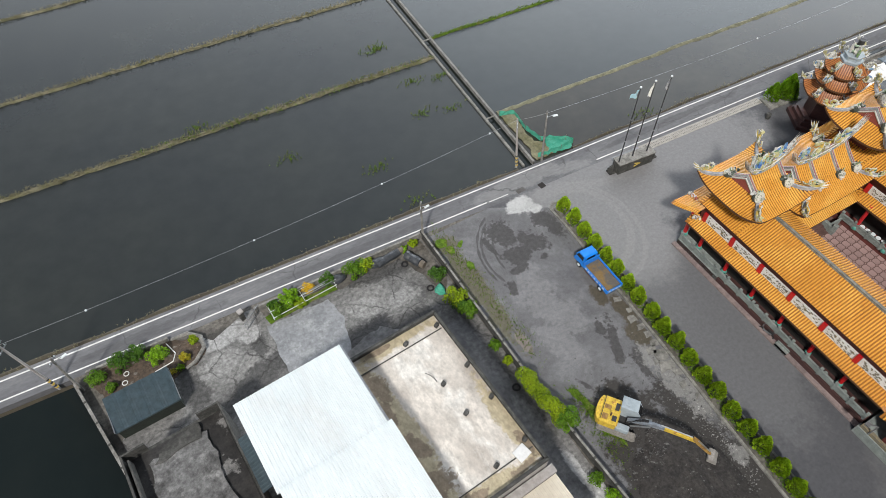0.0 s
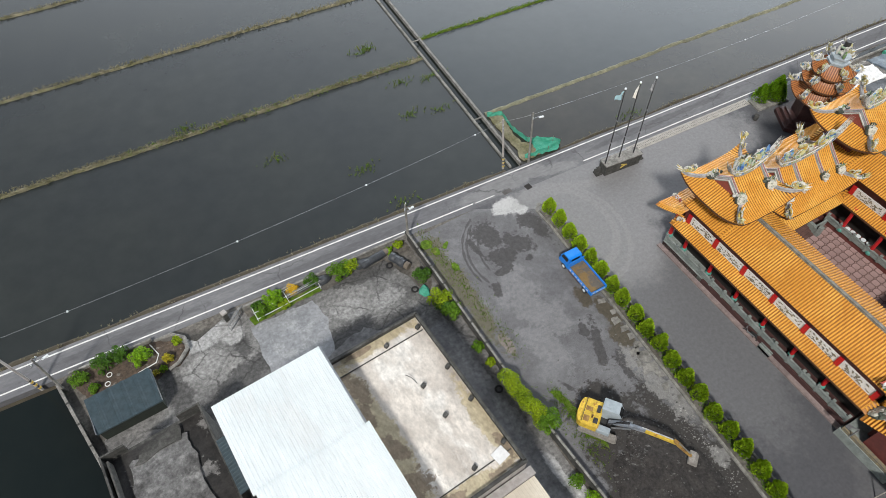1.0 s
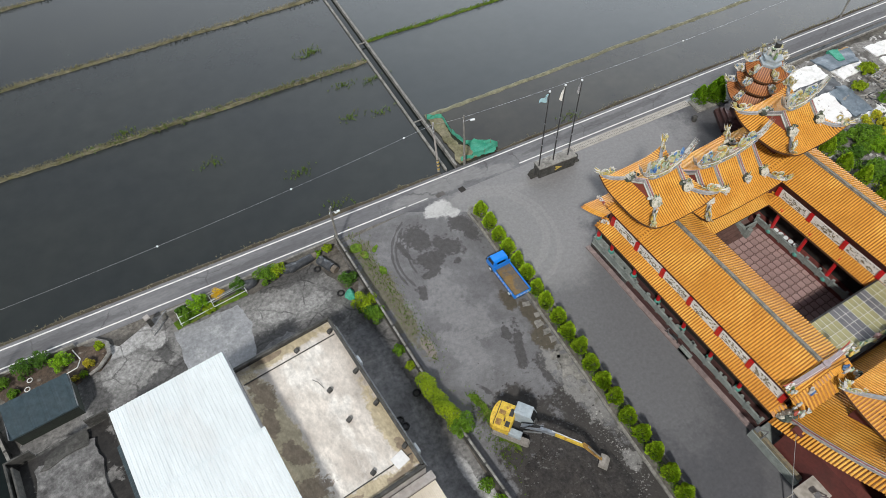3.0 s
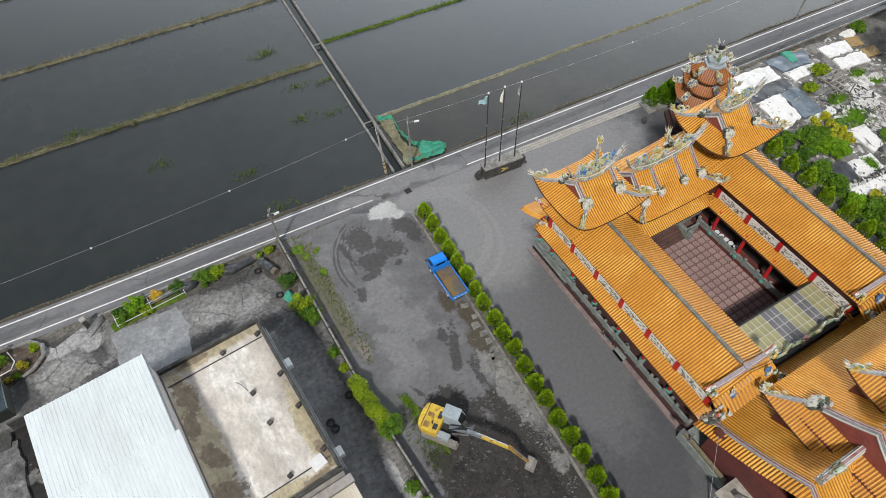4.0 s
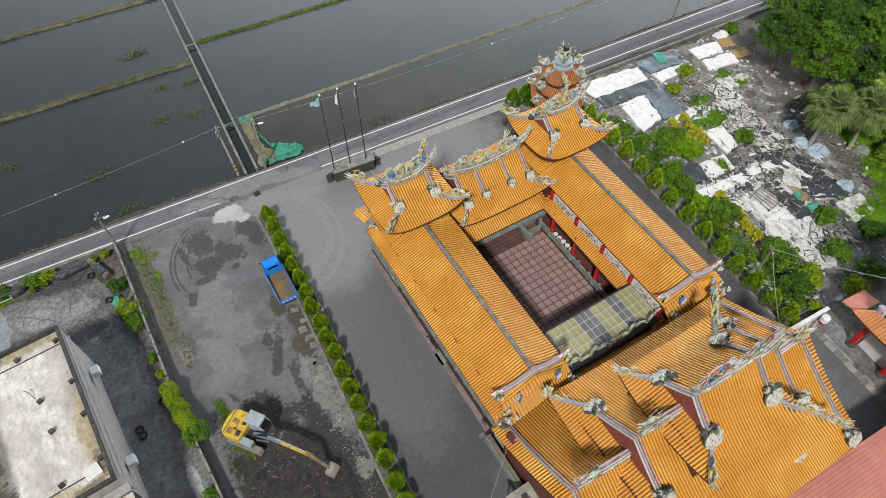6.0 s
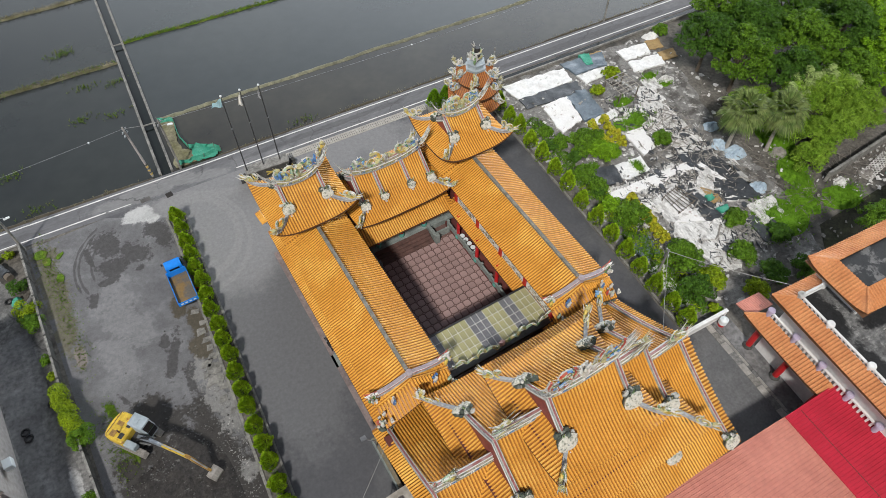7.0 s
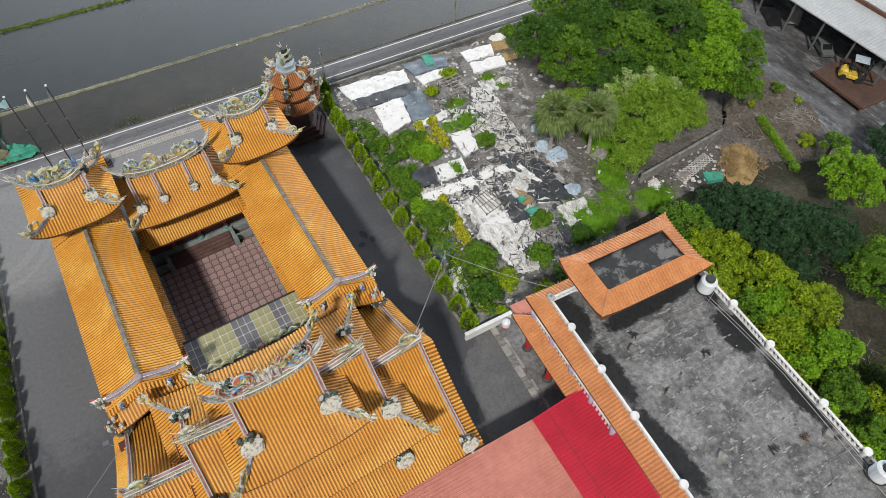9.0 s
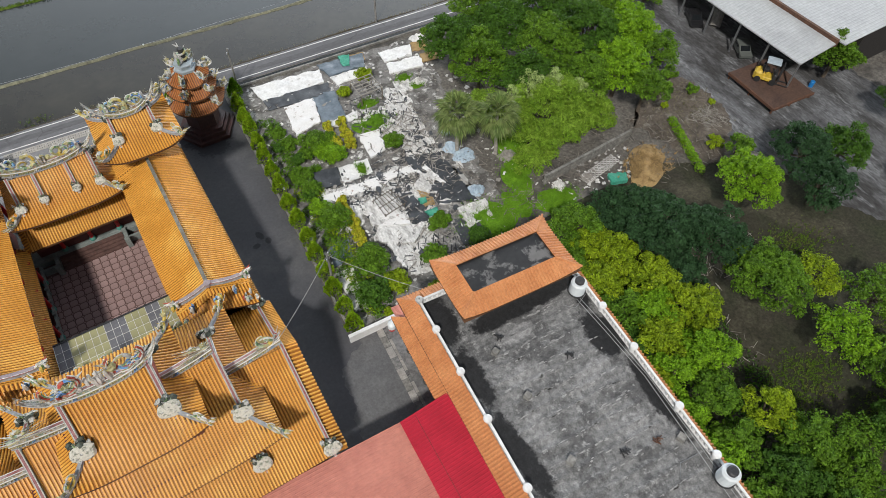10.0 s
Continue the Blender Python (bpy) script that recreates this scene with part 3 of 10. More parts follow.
LEAF_BLUE = mat("blue_green_leaf", (0.042, 0.097, 0.036), (0.028, 0.066, 0.026), scale=0.7, rough=0.6, fine=3, famt=0.2, bump=0, vary=0.4, island=True, spec=0.12)
LEAF_YELLOW = mat("yellow_leaf", (0.44, 0.36, 0.03), (0.24, 0.25, 0.025), scale=1.5, rough=0.55, fine=3, famt=0.2, bump=0, vary=0.4, island=True, spec=0.12)
LEAF_CONE = mat("cone_tree_leaf", (0.38, 0.53, 0.03), (0.26, 0.43, 0.022), scale=0.9, rough=0.55, fine=3, famt=0.2, bump=0, vary=0.45, island=True, spec=0.12)
LEAF_CROTON = mat("variegated_leaf", (0.50, 0.45, 0.035), (0.24, 0.31, 0.02), scale=1.5, rough=0.55, fine=3, famt=0.2, bump=0, vary=0.6, island=True, spec=0.12)
BAMBOO_PALE = mat("pale_feathery_leaf", (0.36, 0.45, 0.17), (0.25, 0.36, 0.09), scale=0.6, rough=0.55, fine=3, famt=0.25, bump=0, vary=0.4, island=True, spec=0.12)
LEAF_PALM = mat("fan_palm_leaf", (0.12, 0.19, 0.05), (0.20, 0.24, 0.085), scale=0.9, rough=0.5, fine=3, famt=0.2, bump=0, vary=0.35, island=True, spec=0.12)
FLOWER = mat("yellow_flowers", (0.70, 0.42, 0.01), (0.5, 0.33, 0.01), scale=2, rough=0.6, vary=0.3, island=True, bump=0)
BAMBOO = mat("feathery_leaf", (0.265, 0.408, 0.048), (0.161, 0.300, 0.024), scale=0.6, rough=0.55, fine=3, famt=0.25, bump=0, vary=0.4, island=True, spec=0.12)


def thin_leaf(m, share=0.3):
    """Lets part of the light through a leaf."""
    n, l = m.node_tree.nodes, m.node_tree.links
    b = n["Principled BSDF"]
    tr, mix = n.new("ShaderNodeBsdfTranslucent"), n.new("ShaderNodeMixShader")
    mix.inputs[0].default_value = share
    src = b.inputs["Base Color"].links[0].from_socket
    l.new(src, tr.inputs["Color"])
    l.new(b.outputs[0], mix.inputs[1])
    l.new(tr.outputs[0], mix.inputs[2])
    l.new(mix.outputs[0], n["Material Output"].inputs["Surface"])


for leaf_mat in (LEAF, LEAF_MID, LEAF_BRIGHT, LEAF_OLIVE, LEAF_BLUE, LEAF_YELLOW, LEAF_CONE, LEAF_CROTON, LEAF_PALM, BAMBOO):
    thin_leaf(leaf_mat)
ORN = [mat("porcelain_white", (0.72, 0.70, 0.66), (0.46, 0.46, 0.43), scale=3, rough=0.5, vary=0.15, island=True),
       mat("porcelain_green", (0.10, 0.23, 0.09), (0.20, 0.29, 0.11), scale=3, rough=0.45, vary=0.3, island=True),
       mat("porcelain_yellow", (0.58, 0.46, 0.11), (0.45, 0.30, 0.06), scale=3, rough=0.45, vary=0.25, island=True),
       mat("porcelain_blue", (0.03, 0.12, 0.45), (0.25, 0.45, 0.60), scale=2, rough=0.45, vary=0.3, island=True),
       mat("porcelain_pink", (0.55, 0.27, 0.27), (0.60, 0.42, 0.40), scale=3, rough=0.5, vary=0.25, island=True),
       mat("porcelain_red", (0.48, 0.07, 0.045), (0.38, 0.12, 0.09), scale=3, rough=0.5, vary=0.25, island=True),
       mat("weathered_stone_grey", (0.60, 0.60, 0.57), (0.16, 0.17, 0.15), scale=2.4, lo=0.46, hi=0.62, rough=0.8, fine=6, famt=0.4, vary=0.1, island=True)]


def mosaic(name, colours, scale=5.0, base=None):
    """Cut-porcelain relief: small chips in several colours."""
    m = mat(name, (0.5, 0.5, 0.5), rough=0.5, fine=14, famt=0.3, bump=0.6, bscale=8)
    n, l = m.node_tree.nodes, m.node_tree.links
    vo, sep, ramp = n.new("ShaderNodeTexVoronoi"), n.new("ShaderNodeSeparateXYZ"), n.new("ShaderNodeValToRGB")
    vo.inputs["Scale"].default_value = scale
    co = n.new("ShaderNodeTexCoord")
    l.new(co.outputs["Object"], vo.inputs["Vector"])
    l.new(vo.outputs["Color"], sep.inputs[0])
    l.new(sep.outputs[0], ramp.inputs[0])
    ramp.color_ramp.interpolation = "CONSTANT"
    e = ramp.color_ramp.elements
    while len(e) < len(colours):
        e.new(1.0)
    for i, c in enumerate(colours):
        e[i].position, e[i].color = i / len(colours), (*c, 1)
    mul = [x for x in n if x.type == "MIX_RGB" and x.blend_type == "MULTIPLY"][0]
    l.new(ramp.outputs[0], mul.inputs[1])
    return m


ORN.append(mosaic("porcelain_mosaic", [(0.46, 0.44, 0.38), (0.33, 0.34, 0.29), (0.55, 0.53, 0.48), (0.33, 0.20, 0.11), (0.22, 0.28, 0.20), (0.48, 0.40, 0.25), (0.28, 0.30, 0.30), (0.40, 0.28, 0.22)], 8.0))
ORN.append(mosaic("dragon_scales", [(0.13, 0.26, 0.12), (0.45, 0.43, 0.20), (0.20, 0.32, 0.18), (0.60, 0.58, 0.50), (0.10, 0.18, 0.13)], 7.0))
ORN.append(mat("mossy_dark_rock", (0.13, 0.155, 0.125), (0.05, 0.062, 0.055), scale=4, rough=0.9, fine=8, famt=0.4, vary=0.3, island=True))
ORN.append(mat("cream_rock", (0.62, 0.60, 0.52), (0.24, 0.26, 0.20), scale=3.6, lo=0.52, hi=0.62, rough=0.8, fine=7, famt=0.3))
ORN.append(mat("pale_jade_glaze", (0.30, 0.46, 0.36), (0.48, 0.55, 0.36), scale=3, rough=0.45, vary=0.3, island=True))
ORN.append(mat("straw_glaze", (0.50, 0.45, 0.24), (0.34, 0.32, 0.14), scale=4, rough=0.5, vary=0.35, island=True))
ORN.append(mat("umber_feather", (0.30, 0.255, 0.185), (0.17, 0.15, 0.11), scale=4, rough=0.7, vary=0.4, island=True))
RIDGE_GREEN = mat("ridge_green_trim", (0.34, 0.40, 0.33), (0.46, 0.47, 0.42), scale=2.0, rough=0.6, fine=5, famt=0.3)
RIDGE_MAROON = mat("ridge_maroon_band", (0.26, 0.085, 0.085), (0.36, 0.17, 0.17), scale=2.5, rough=0.6, fine=5, famt=0.3)
RUST_DARK = mat("dark_rusty_deck", (0.075, 0.045, 0.036), (0.12, 0.07, 0.05), scale=0.6, rough=0.8, fine=4, famt=0.4)
GRASS_LIME = mat("lush_grass", (0.15, 0.31, 0.018), (0.10, 0.22, 0.015), scale=1.2, rough=0.8, fine=7, famt=0.45, bump=0.8, bscale=14, spec=0.12)
YARD = mat("dark_gravel", (0.17, 0.172, 0.18), (0.055, 0.053, 0.052), scale=0.22, lo=0.40, hi=0.60, grime=0.4, rough=0.9, fine=6, famt=0.45, c3=(0.26, 0.265, 0.275), scale3=0.3, lo3=0.54, hi3=0.66, bump=0.5, bscale=9, stretch=(1.5, 0.5, 1))
MAROON = mat("maroon_tiling", (0.055, 0.028, 0.027), (0.075, 0.036, 0.033), scale=1.2, rough=0.5, fine=5, famt=0.3)
SCREED = mat("cracked_screed", (0.175, 0.173, 0.172), (0.085, 0.083, 0.082), scale=0.8, lo=0.42, hi=0.64, grime=0.4, rough=0.9, fine=5, famt=0.4, c3=(0.28, 0.276, 0.27), scale3=0.5, lo3=0.55, hi3=0.7)
TIN_GREY = mat("pale_grey_sheet_metal", (0.46, 0.475, 0.48), (0.38, 0.39, 0.40), scale=0.3, grime=0.12, rough=0.5, fine=2, famt=0.1)
EARTH_BROWN = mat("brown_grey_earth", (0.15, 0.125, 0.10), (0.085, 0.07, 0.055), scale=0.5, lo=0.42, hi=0.62, grime=0.3, rough=0.95, fine=7, famt=0.5, c3=(0.24, 0.22, 0.19), scale3=0.8, lo3=0.56, hi3=0.66, bump=0.6, bscale=9)
PLOT = mat("littered_plot", (0.25, 0.243, 0.232), (0.115, 0.108, 0.1), scale=0.5, lo=0.47, hi=0.58, grime=0.35, rough=0.95, fine=8, famt=0.5, c3=(0.58, 0.57, 0.555), scale3=0.85, lo3=0.57, hi3=0.61, bump=0.6, bscale=8)
RIDGE_DARK = mat("weathered_ridge", (0.27, 0.255, 0.22), (0.17, 0.165, 0.145), scale=2.0, grime=0.3, rough=0.8, fine=6, famt=0.4)
STEP_PINK = mat("dusty_pink_kerb", (0.30, 0.235, 0.22), (0.21, 0.165, 0.16), scale=0.8, grime=0.25, rough=0.8, fine=5, famt=0.25)
STEP_BROWN = mat("brown_stone_steps", (0.15, 0.085, 0.072), (0.105, 0.06, 0.052), scale=0.8, grime=0.2, rough=0.6, fine=5, famt=0.25)
BUND = mat("muddy_bank", (0.25, 0.245, 0.165), (0.15, 0.148, 0.10), scale=0.5, grime=0.35, rough=0.9, fine=5, famt=0.4)
DRIFT_DARK = mat("weathered_branches", (0.26, 0.235, 0.205), (0.13, 0.115, 0.10), scale=2, rough=0.9, fine=8, famt=0.3, vary=0.5, island=True)
DRIFT = mat("bleached_timber", (0.40, 0.375, 0.335), (0.24, 0.22, 0.19), scale=2, rough=0.9, fine=8, famt=0.3, vary=0.4, island=True)

# ---- ground, water and road ----
ROAD_N, ROAD_S, LINE_N, LINE_S = 42.75, 39.35, 42.3, 39.95


def setting(name, mb, material, label, category):
    return tagged(mb.make(name, material), label, category, kind="structure")


setting("ground", MB().add([(-1500, -1500, -0.9), (1500, -1500, -0.9), (1500, 1500, -0.9), (-1500, 1500, -0.9)], [(0, 1, 2, 3)]), MUD, "flat muddy farmland reaching the horizon", "ground")
CANAL_W, CANAL_E = 31.05, 32.45
PADDIES = [(-400, CANAL_W, ROAD_N, 67.1, WATER), (-400, CANAL_W, 67.1, 85.4, WATER), (-400, CANAL_W, 85.4, 106.2, WATER), (-400, CANAL_W, 106.2, 400, WATER),
           (CANAL_E, 400, ROAD_N, 52.95, WATER_BROWN), (CANAL_E, 400, 52.95, 71.3, WATER_PALE), (CANAL_E, 400, 71.3, 400, WATER_PALE)]
for i, (x0, x1, y0, y1, m) in enumerate(PADDIES):
    setting("water", MB().box(x0, x1, y0, y1, -0.85, -0.24 - 0.006 * (i % 3)), m, "flooded rice paddy with still grey water", "water")


def bund(x0, x1, y, half, top, material, label, seed):
    n = max(4, int((x1 - x0) / 0.8))
    rings = []
    for i in range(n + 1):
        x = x0 + (x1 - x0) * i / n
        dy = 0.25 * noise.noise(Vector((x * 0.15, seed, 0))) + 0.12 * noise.noise(Vector((x * 0.9, seed, 3)))
        h = top + 0.10 * noise.noise(Vector((x * 0.8, seed, 7)))
        w = half * (1 + 0.45 * noise.noise(Vector((x * 0.7, seed, 9))))
        rings.append([(x, y + dy - w * 1.5, -0.5), (x, y + dy - w * 0.7, h - 0.05), (x, y + dy, h + 0.05), (x, y + dy + w * 0.7, h - 0.05), (x, y + dy + w * 1.5, -0.5)])
    mb = MB().loft(rings, 0, closed=False)
    return setting("ground", mb, material, label, "earth bank")


bund(-120, 30.9, 67.2, 0.28, -0.02, GRASS_DRY, "narrow grassy earth bank between flooded paddies", 1)
bund(-120, 30.9, 85.4, 0.25, -0.02, GRASS_DRY, "narrow grassy earth bank between flooded paddies", 2)
bund(-120, 30.9, 106.2, 0.25, -0.02, GRASS_DRY, "narrow grassy earth bank between flooded paddies", 3)
bund(32.6, 160, 71.3, 0.22, -0.06, GRASS, "narrow bright green bank between flooded paddies", 4)
bund(33.0, 200, 52.95, 0.36, -0.1, BUND, "low muddy weedy bank between flooded paddies", 5)
bund(-120, 30.2, 43.1, 0.32, -0.08, MUD, "muddy verge of the lane", 6)
bund(38, 220, 43.1, 0.22, -0.1, MUD, "weedy verge of the lane", 7)
# irrigation canal
for x in (CANAL_W, CANAL_E):
    setting("kerb", MB().box(x - 0.14, x + 0.14, 43.2, 320, -0.8, 0.02), KERB, "concrete canal wall", "canal wall")
setting("water", MB().box(CANAL_W + 0.14, CANAL_E - 0.14, 43.2, 320, -0.88, -0.55), WATER_DARK, "dark water in a narrow irrigation canal", "water")
for i in range(2):
    y = 52.4 + i * 18.6
    MB().box(CANAL_W - 0.1, CANAL_E + 0.1, y, y + 0.16, -0.12, 0.0).make("beam", KERB, None, "", kind="structure")["label"] = "concrete brace across the canal"

setting("road", MB().box(-400, 500, ROAD_S, ROAD_N, -0.8, 0.0), ROAD, "narrow grey asphalt lane", "road")


def stripe(x0, x1, y, w=0.15, gaps=0.0, seed=0):
    r = random.Random(seed)
    mb, x = MB(), x0
    while x < x1:
        n = min(x1, x + r.uniform(4, 9))
        a, b = r.uniform(-0.015, 0.015), r.uniform(-0.015, 0.015)
        mb.prism([(x, y - w / 2 + a), (n, y - w / 2 + b), (n, y + w / 2 + b), (x, y + w / 2 + a)], 0.0, 0.006)
        x = n + gaps * r.random()
    return setting("road_line", mb, PAINT, "white edge line painted on the asphalt lane", "road marking")


stripe(-300, 400, LINE_N, 0.17, 0.0, 1)
stripe(-300, 24.2, LINE_S + 0.15, 0.16, 0.0, 2)
stripe(39.3, 400, LINE_S - 0.1, 0.16, 0.0, 3)
stripe(24.5, 27.0, LINE_S + 0.12, 0.10, 0.6, 4)

# land south of the lane
setting("ground", MB().prism([(-21.6, ROAD_S), (-18.4, 26), (-14, 10), (-2, -40), (-2, -160), (420, -160), (420, ROAD_S)], -0.85, -0.02), SOIL, "bare earth plot beside the lane", "ground")
setting("water", MB().prism([(-300, 38.6), (-21.6, 38.6), (-18.4, 26), (-14, 10), (-2, -40), (-300, -40)], -0.86, -0.3), WATER_DARK, "dark still pond water", "water")
setting("pavement", MB().prism([(30.3, ROAD_S), (24.0, ROAD_S), (30.0, 36.2), (31.3, 34.0), (31.9, -60), (62, -60), (76.2, -60), (76.2, -3.0), (71.2, -3.0), (71.6, 38.2), (71.6, ROAD_S)], -0.02, 0.0), ASPHALT, "smooth grey asphalt forecourt of the temple", "pavement")
setting("pavement", MB().prism([(15.6, 38.7), (24.0, ROAD_S), (30.0, 36.2), (31.0, 34.0), (31.5, -60), (22, -60), (18.6, 2.0)], -0.02, 0.0), LOT, "rough grey gravel lot with tyre tracks", "vacant lot")
HOUSE = pose(10.55, 26.05, 0, 0, 0, 6.7)


def hw(x, y):
    p = HOUSE @ Vector((x, y, 0))
    return (p.x, p.y)


setting("pavement", MB().prism([(-10.2, 38.6), (-8.6, 37.2), (-4.8, 38.9), (15.2, 38.9), (15.6, 32), (17.4, 10), (18.6, -10), (19, -40), (-2, -40), (-12.5, 12), (-18.2, 26.5), (-18.5, 31)], -0.02, 0.0), CONC, "cracked weathered concrete yard", "pavement")
patch("pavement", [(-3.4, 36.2), (3.3, 36.4), (3.9, 33.6), (3.3, 30.2), (1.2, 26.0), (-3.4, 27.4), (-3.0, 31)], 0.0, CONC_NEW, "smooth newer grey concrete slab", "concrete slab", amount=0.10, seed=3)
patch("pavement", [hw(0.2, 1.0), hw(4.2, 2.0), hw(4.0, -10), hw(4.6, -30), hw(0.2, -30)], 0.004, CONC_DARK, "dark concrete slab beside the house", "concrete slab", amount=0.15, seed=5)
# strip along the north wall: the house's cast shade put into a darker slab
patch("pavement", [hw(-8.6, 4.2), hw(-3.5, 5.5), hw(-1.0, 3.0), hw(0.2, 1.2), hw(0.2, -0.4), hw(-9, -0.4)], 0.008, CONC_DARK, "dark concrete slab beside the house", "concrete slab", amount=0.25, seed=6)
patch("ground", [(19.6, 16.6), (20.2, 16.4), (20.8, 13.0), (21.2, 10.0), (20.7, 9.6), (20.2, 12.6)], 0.03, GRASS, "strip of low green grass", "grass", amount=0.3, seed=34, thick=0.02)
for i, (x, y, r) in enumerate(((16.9, 37.3, 0.7), (17.4, 36.0, 0.6), (18.7, 36.2, 0.5), (18.2, 33.2, 0.5))):
    patch("ground", [(x + r * math.cos(a), y + r * math.sin(a)) for a in (0, 1, 2, 3, 4, 5)], 0.04, GRASS, "tuft of fresh grass", "grass", step=0.3, amount=0.2, seed=40 + i, thick=0.06)

# mound of dark spoil
def heap(name, cx, cy, rx, ry, h, material, label, category, seed, rot=0.0):
    def fn(u, v):
        a, r = 2 * math.pi * u, v
        x, y = r * rx * math.cos(a), r * ry * math.sin(a)
        k = 1 + 0.25 * noise.noise(Vector((math.cos(a) * 1.3, math.sin(a) * 1.3, seed)))
        z = h * (1 - r) ** 0.8 * (1 + 0.4 * noise.noise(Vector((x * 0.6, y * 0.6, seed)))) + 0.16 * h * noise.noise(Vector((x * 1.9, y * 1.9, seed + 5))) * (1 - r)
        c, s = math.cos(rot), math.sin(rot)
        return (cx + (c * x - s * y) * k, cy + (s * x + c * y) * k, max(z, 0) - 0.02)
    mb = MB().grid(fn, [i / 32 for i in range(33)], [0.001] + [j / 12 for j in range(1, 13)])
    return tagged(mb.make(name, material), label, category, kind="structure")


heap("ground", 23.8, 2.5, 4.9, 8.6, 1.1, DIRT_DARK, "mound of dark stony spoil", "spoil heap", 3, -0.06)
r = random.Random(5)
mb = MB()
for i in range(2200):
    x, y = r.gauss(24.5, 2.6), r.gauss(4.5, 4.6)
    if x < 19.6 or x > 30:
        continue
    s = r.choice((0.03, 0.04, 0.05, 0.06, 0.1))
    mb.blob((x, y, 0.05 + max(0, 0.75 * (1 - math.hypot((x - 23.8) / 4.9, (y - 2.5) / 8.6)))), (s, s * 0.8, s * 0.6), 0, 0.4, i, 5, 3)
tagged(mb.make("gravel", STONE_DARK), "scattered dull grey stones on spoil", "stones", kind="stuff")
for i, (x, y, s) in enumerate(((29.6, 22.6, 0.42), (29.85, 20.9, 0.4), (29.55, 19.9, 0.55), (29.75, 18.9, 0.5), (29.75, 17.9, 0.4), (28.95, 16.2, 0.6), (29.5, 15.5, 0.75), (29.2, 14.3, 0.8), (29.75, 13.4, 0.5), (28.6, 15.1, 0.4), (29.8, 10.6, 0.3), (29.3, 12.2, 0.5), (29.7, 16.6, 0.4))):
    tagged(MB().prism(rough_outline([(x - s, y - s * 0.6), (x + s * 0.6, y - s * 0.8), (x + s, y + s * 0.5), (x - s * 0.4, y + s * 0.8)], 0.18, 0.16, i), 0.0, 0.07).make("concrete_fragment", KERB), "broken pale concrete fragment lying on gravel", "rubble", "rubble along the planter")

mb = MB()
for i in range(520):
    x, y = r.gauss(29.2, 0.6), r.uniform(2, 17)
    if x > 30.05:
        continue
    s = r.choice((0.025, 0.03, 0.04, 0.05, 0.08))
    mb.blob((x, y, 0.02), (s, s * r.uniform(0.6, 1.2), s * 0.6), 0, 0.4, i, 5, 3)
tagged(mb.make("gravel", RUBBLE), "grey crushed rubble beside the planter", "rubble", kind="stuff")

# planter kerbs
setting("kerb", MB().box(30.15, 30.40, -40, 33.4, -0.02, 0.2), KERB, "weathered concrete planter kerb", "kerb")
setting("kerb", MB().box(31.95, 32.15, -40, 35.6, -0.02, 0.2), KERB, "weathered concrete planter kerb", "kerb")
setting("kerb", MB().prism([(30.15, 33.4), (30.4, 33.4), (30.2, 35.6), (30.7, 36.3), (31.6, 36.2), (31.95, 35.6), (32.15, 35.7), (31.8, 36.5), (30.6, 36.6), (29.95, 35.8)], -0.02, 0.2), KERB, "rounded concrete planter end", "kerb")
setting("ground", MB().box(30.4, 31.95, -40, 35.7, -0.02, 0.12), SOIL, "planter soil under clipped shrubs", "planter")
setting("kerb", MB().box(71.4, 71.65, -2.6, 38.0, -0.02, 0.22), KERB, "concrete kerb of a garden bed", "kerb")
setting("kerb", MB().box(72.5, 150, 38.1, 38.35, -0.3, 0.25), KERB, "low concrete wall beside a roadside ditch", "kerb")
setting("water", MB().box(72.5, 150, 38.35, 39.1, -0.5, -0.012), WATER_DARK, "dark roadside ditch", "ditch")
setting("pavement", MB().box(41, 72.5, 38.75, 39.3, -0.02, 0.015), CONC_NEW, "concrete strip over a roadside drain", "pavement")
# lot manhole covers and pale skids near the junction
for i, (x, y, w, h, m) in enumerate(((31.2, 39.4, 0.75, 0.75, DARK), (28.6, 39.9, 1.1, 0.6, DAMP))):
    tagged(MB().obox((x, y, 0.012), (w, h, 0.02), 8).make("drain_cover", m), "square drain cover set in asphalt", "drain cover", "drain covers")

# ---- temple ----
TEMPLE = pose(52.2, 12.0, 0, 0, 0, 2.8)


def profile(v, ze, zr, sag=0.4):
    return ze + (zr - ze) * ((1 - v) * (1 - sag) + (1 - v) ** 2 * sag)


def rib(mb, pts, side, r, mi=0):
    """A rounded row of cover tiles along pts; side: its unit width direction."""
    rings = []
    for i, p in enumerate(pts):
        d = (pts[min(i + 1, len(pts) - 1)] - pts[max(i - 1, 0)]).normalized()
        n = side.cross(d)
        if n.z < 0:
            n = -n
        rings.append([p - side * r, p - side * r * 0.6 + n * r * 0.85, p + side * r * 0.6 + n * r * 0.85, p + side * r])
    mb.loft(rings, mi, closed=False)
    mb.add(rings[-1], [(0, 1, 2, 3)], mi)


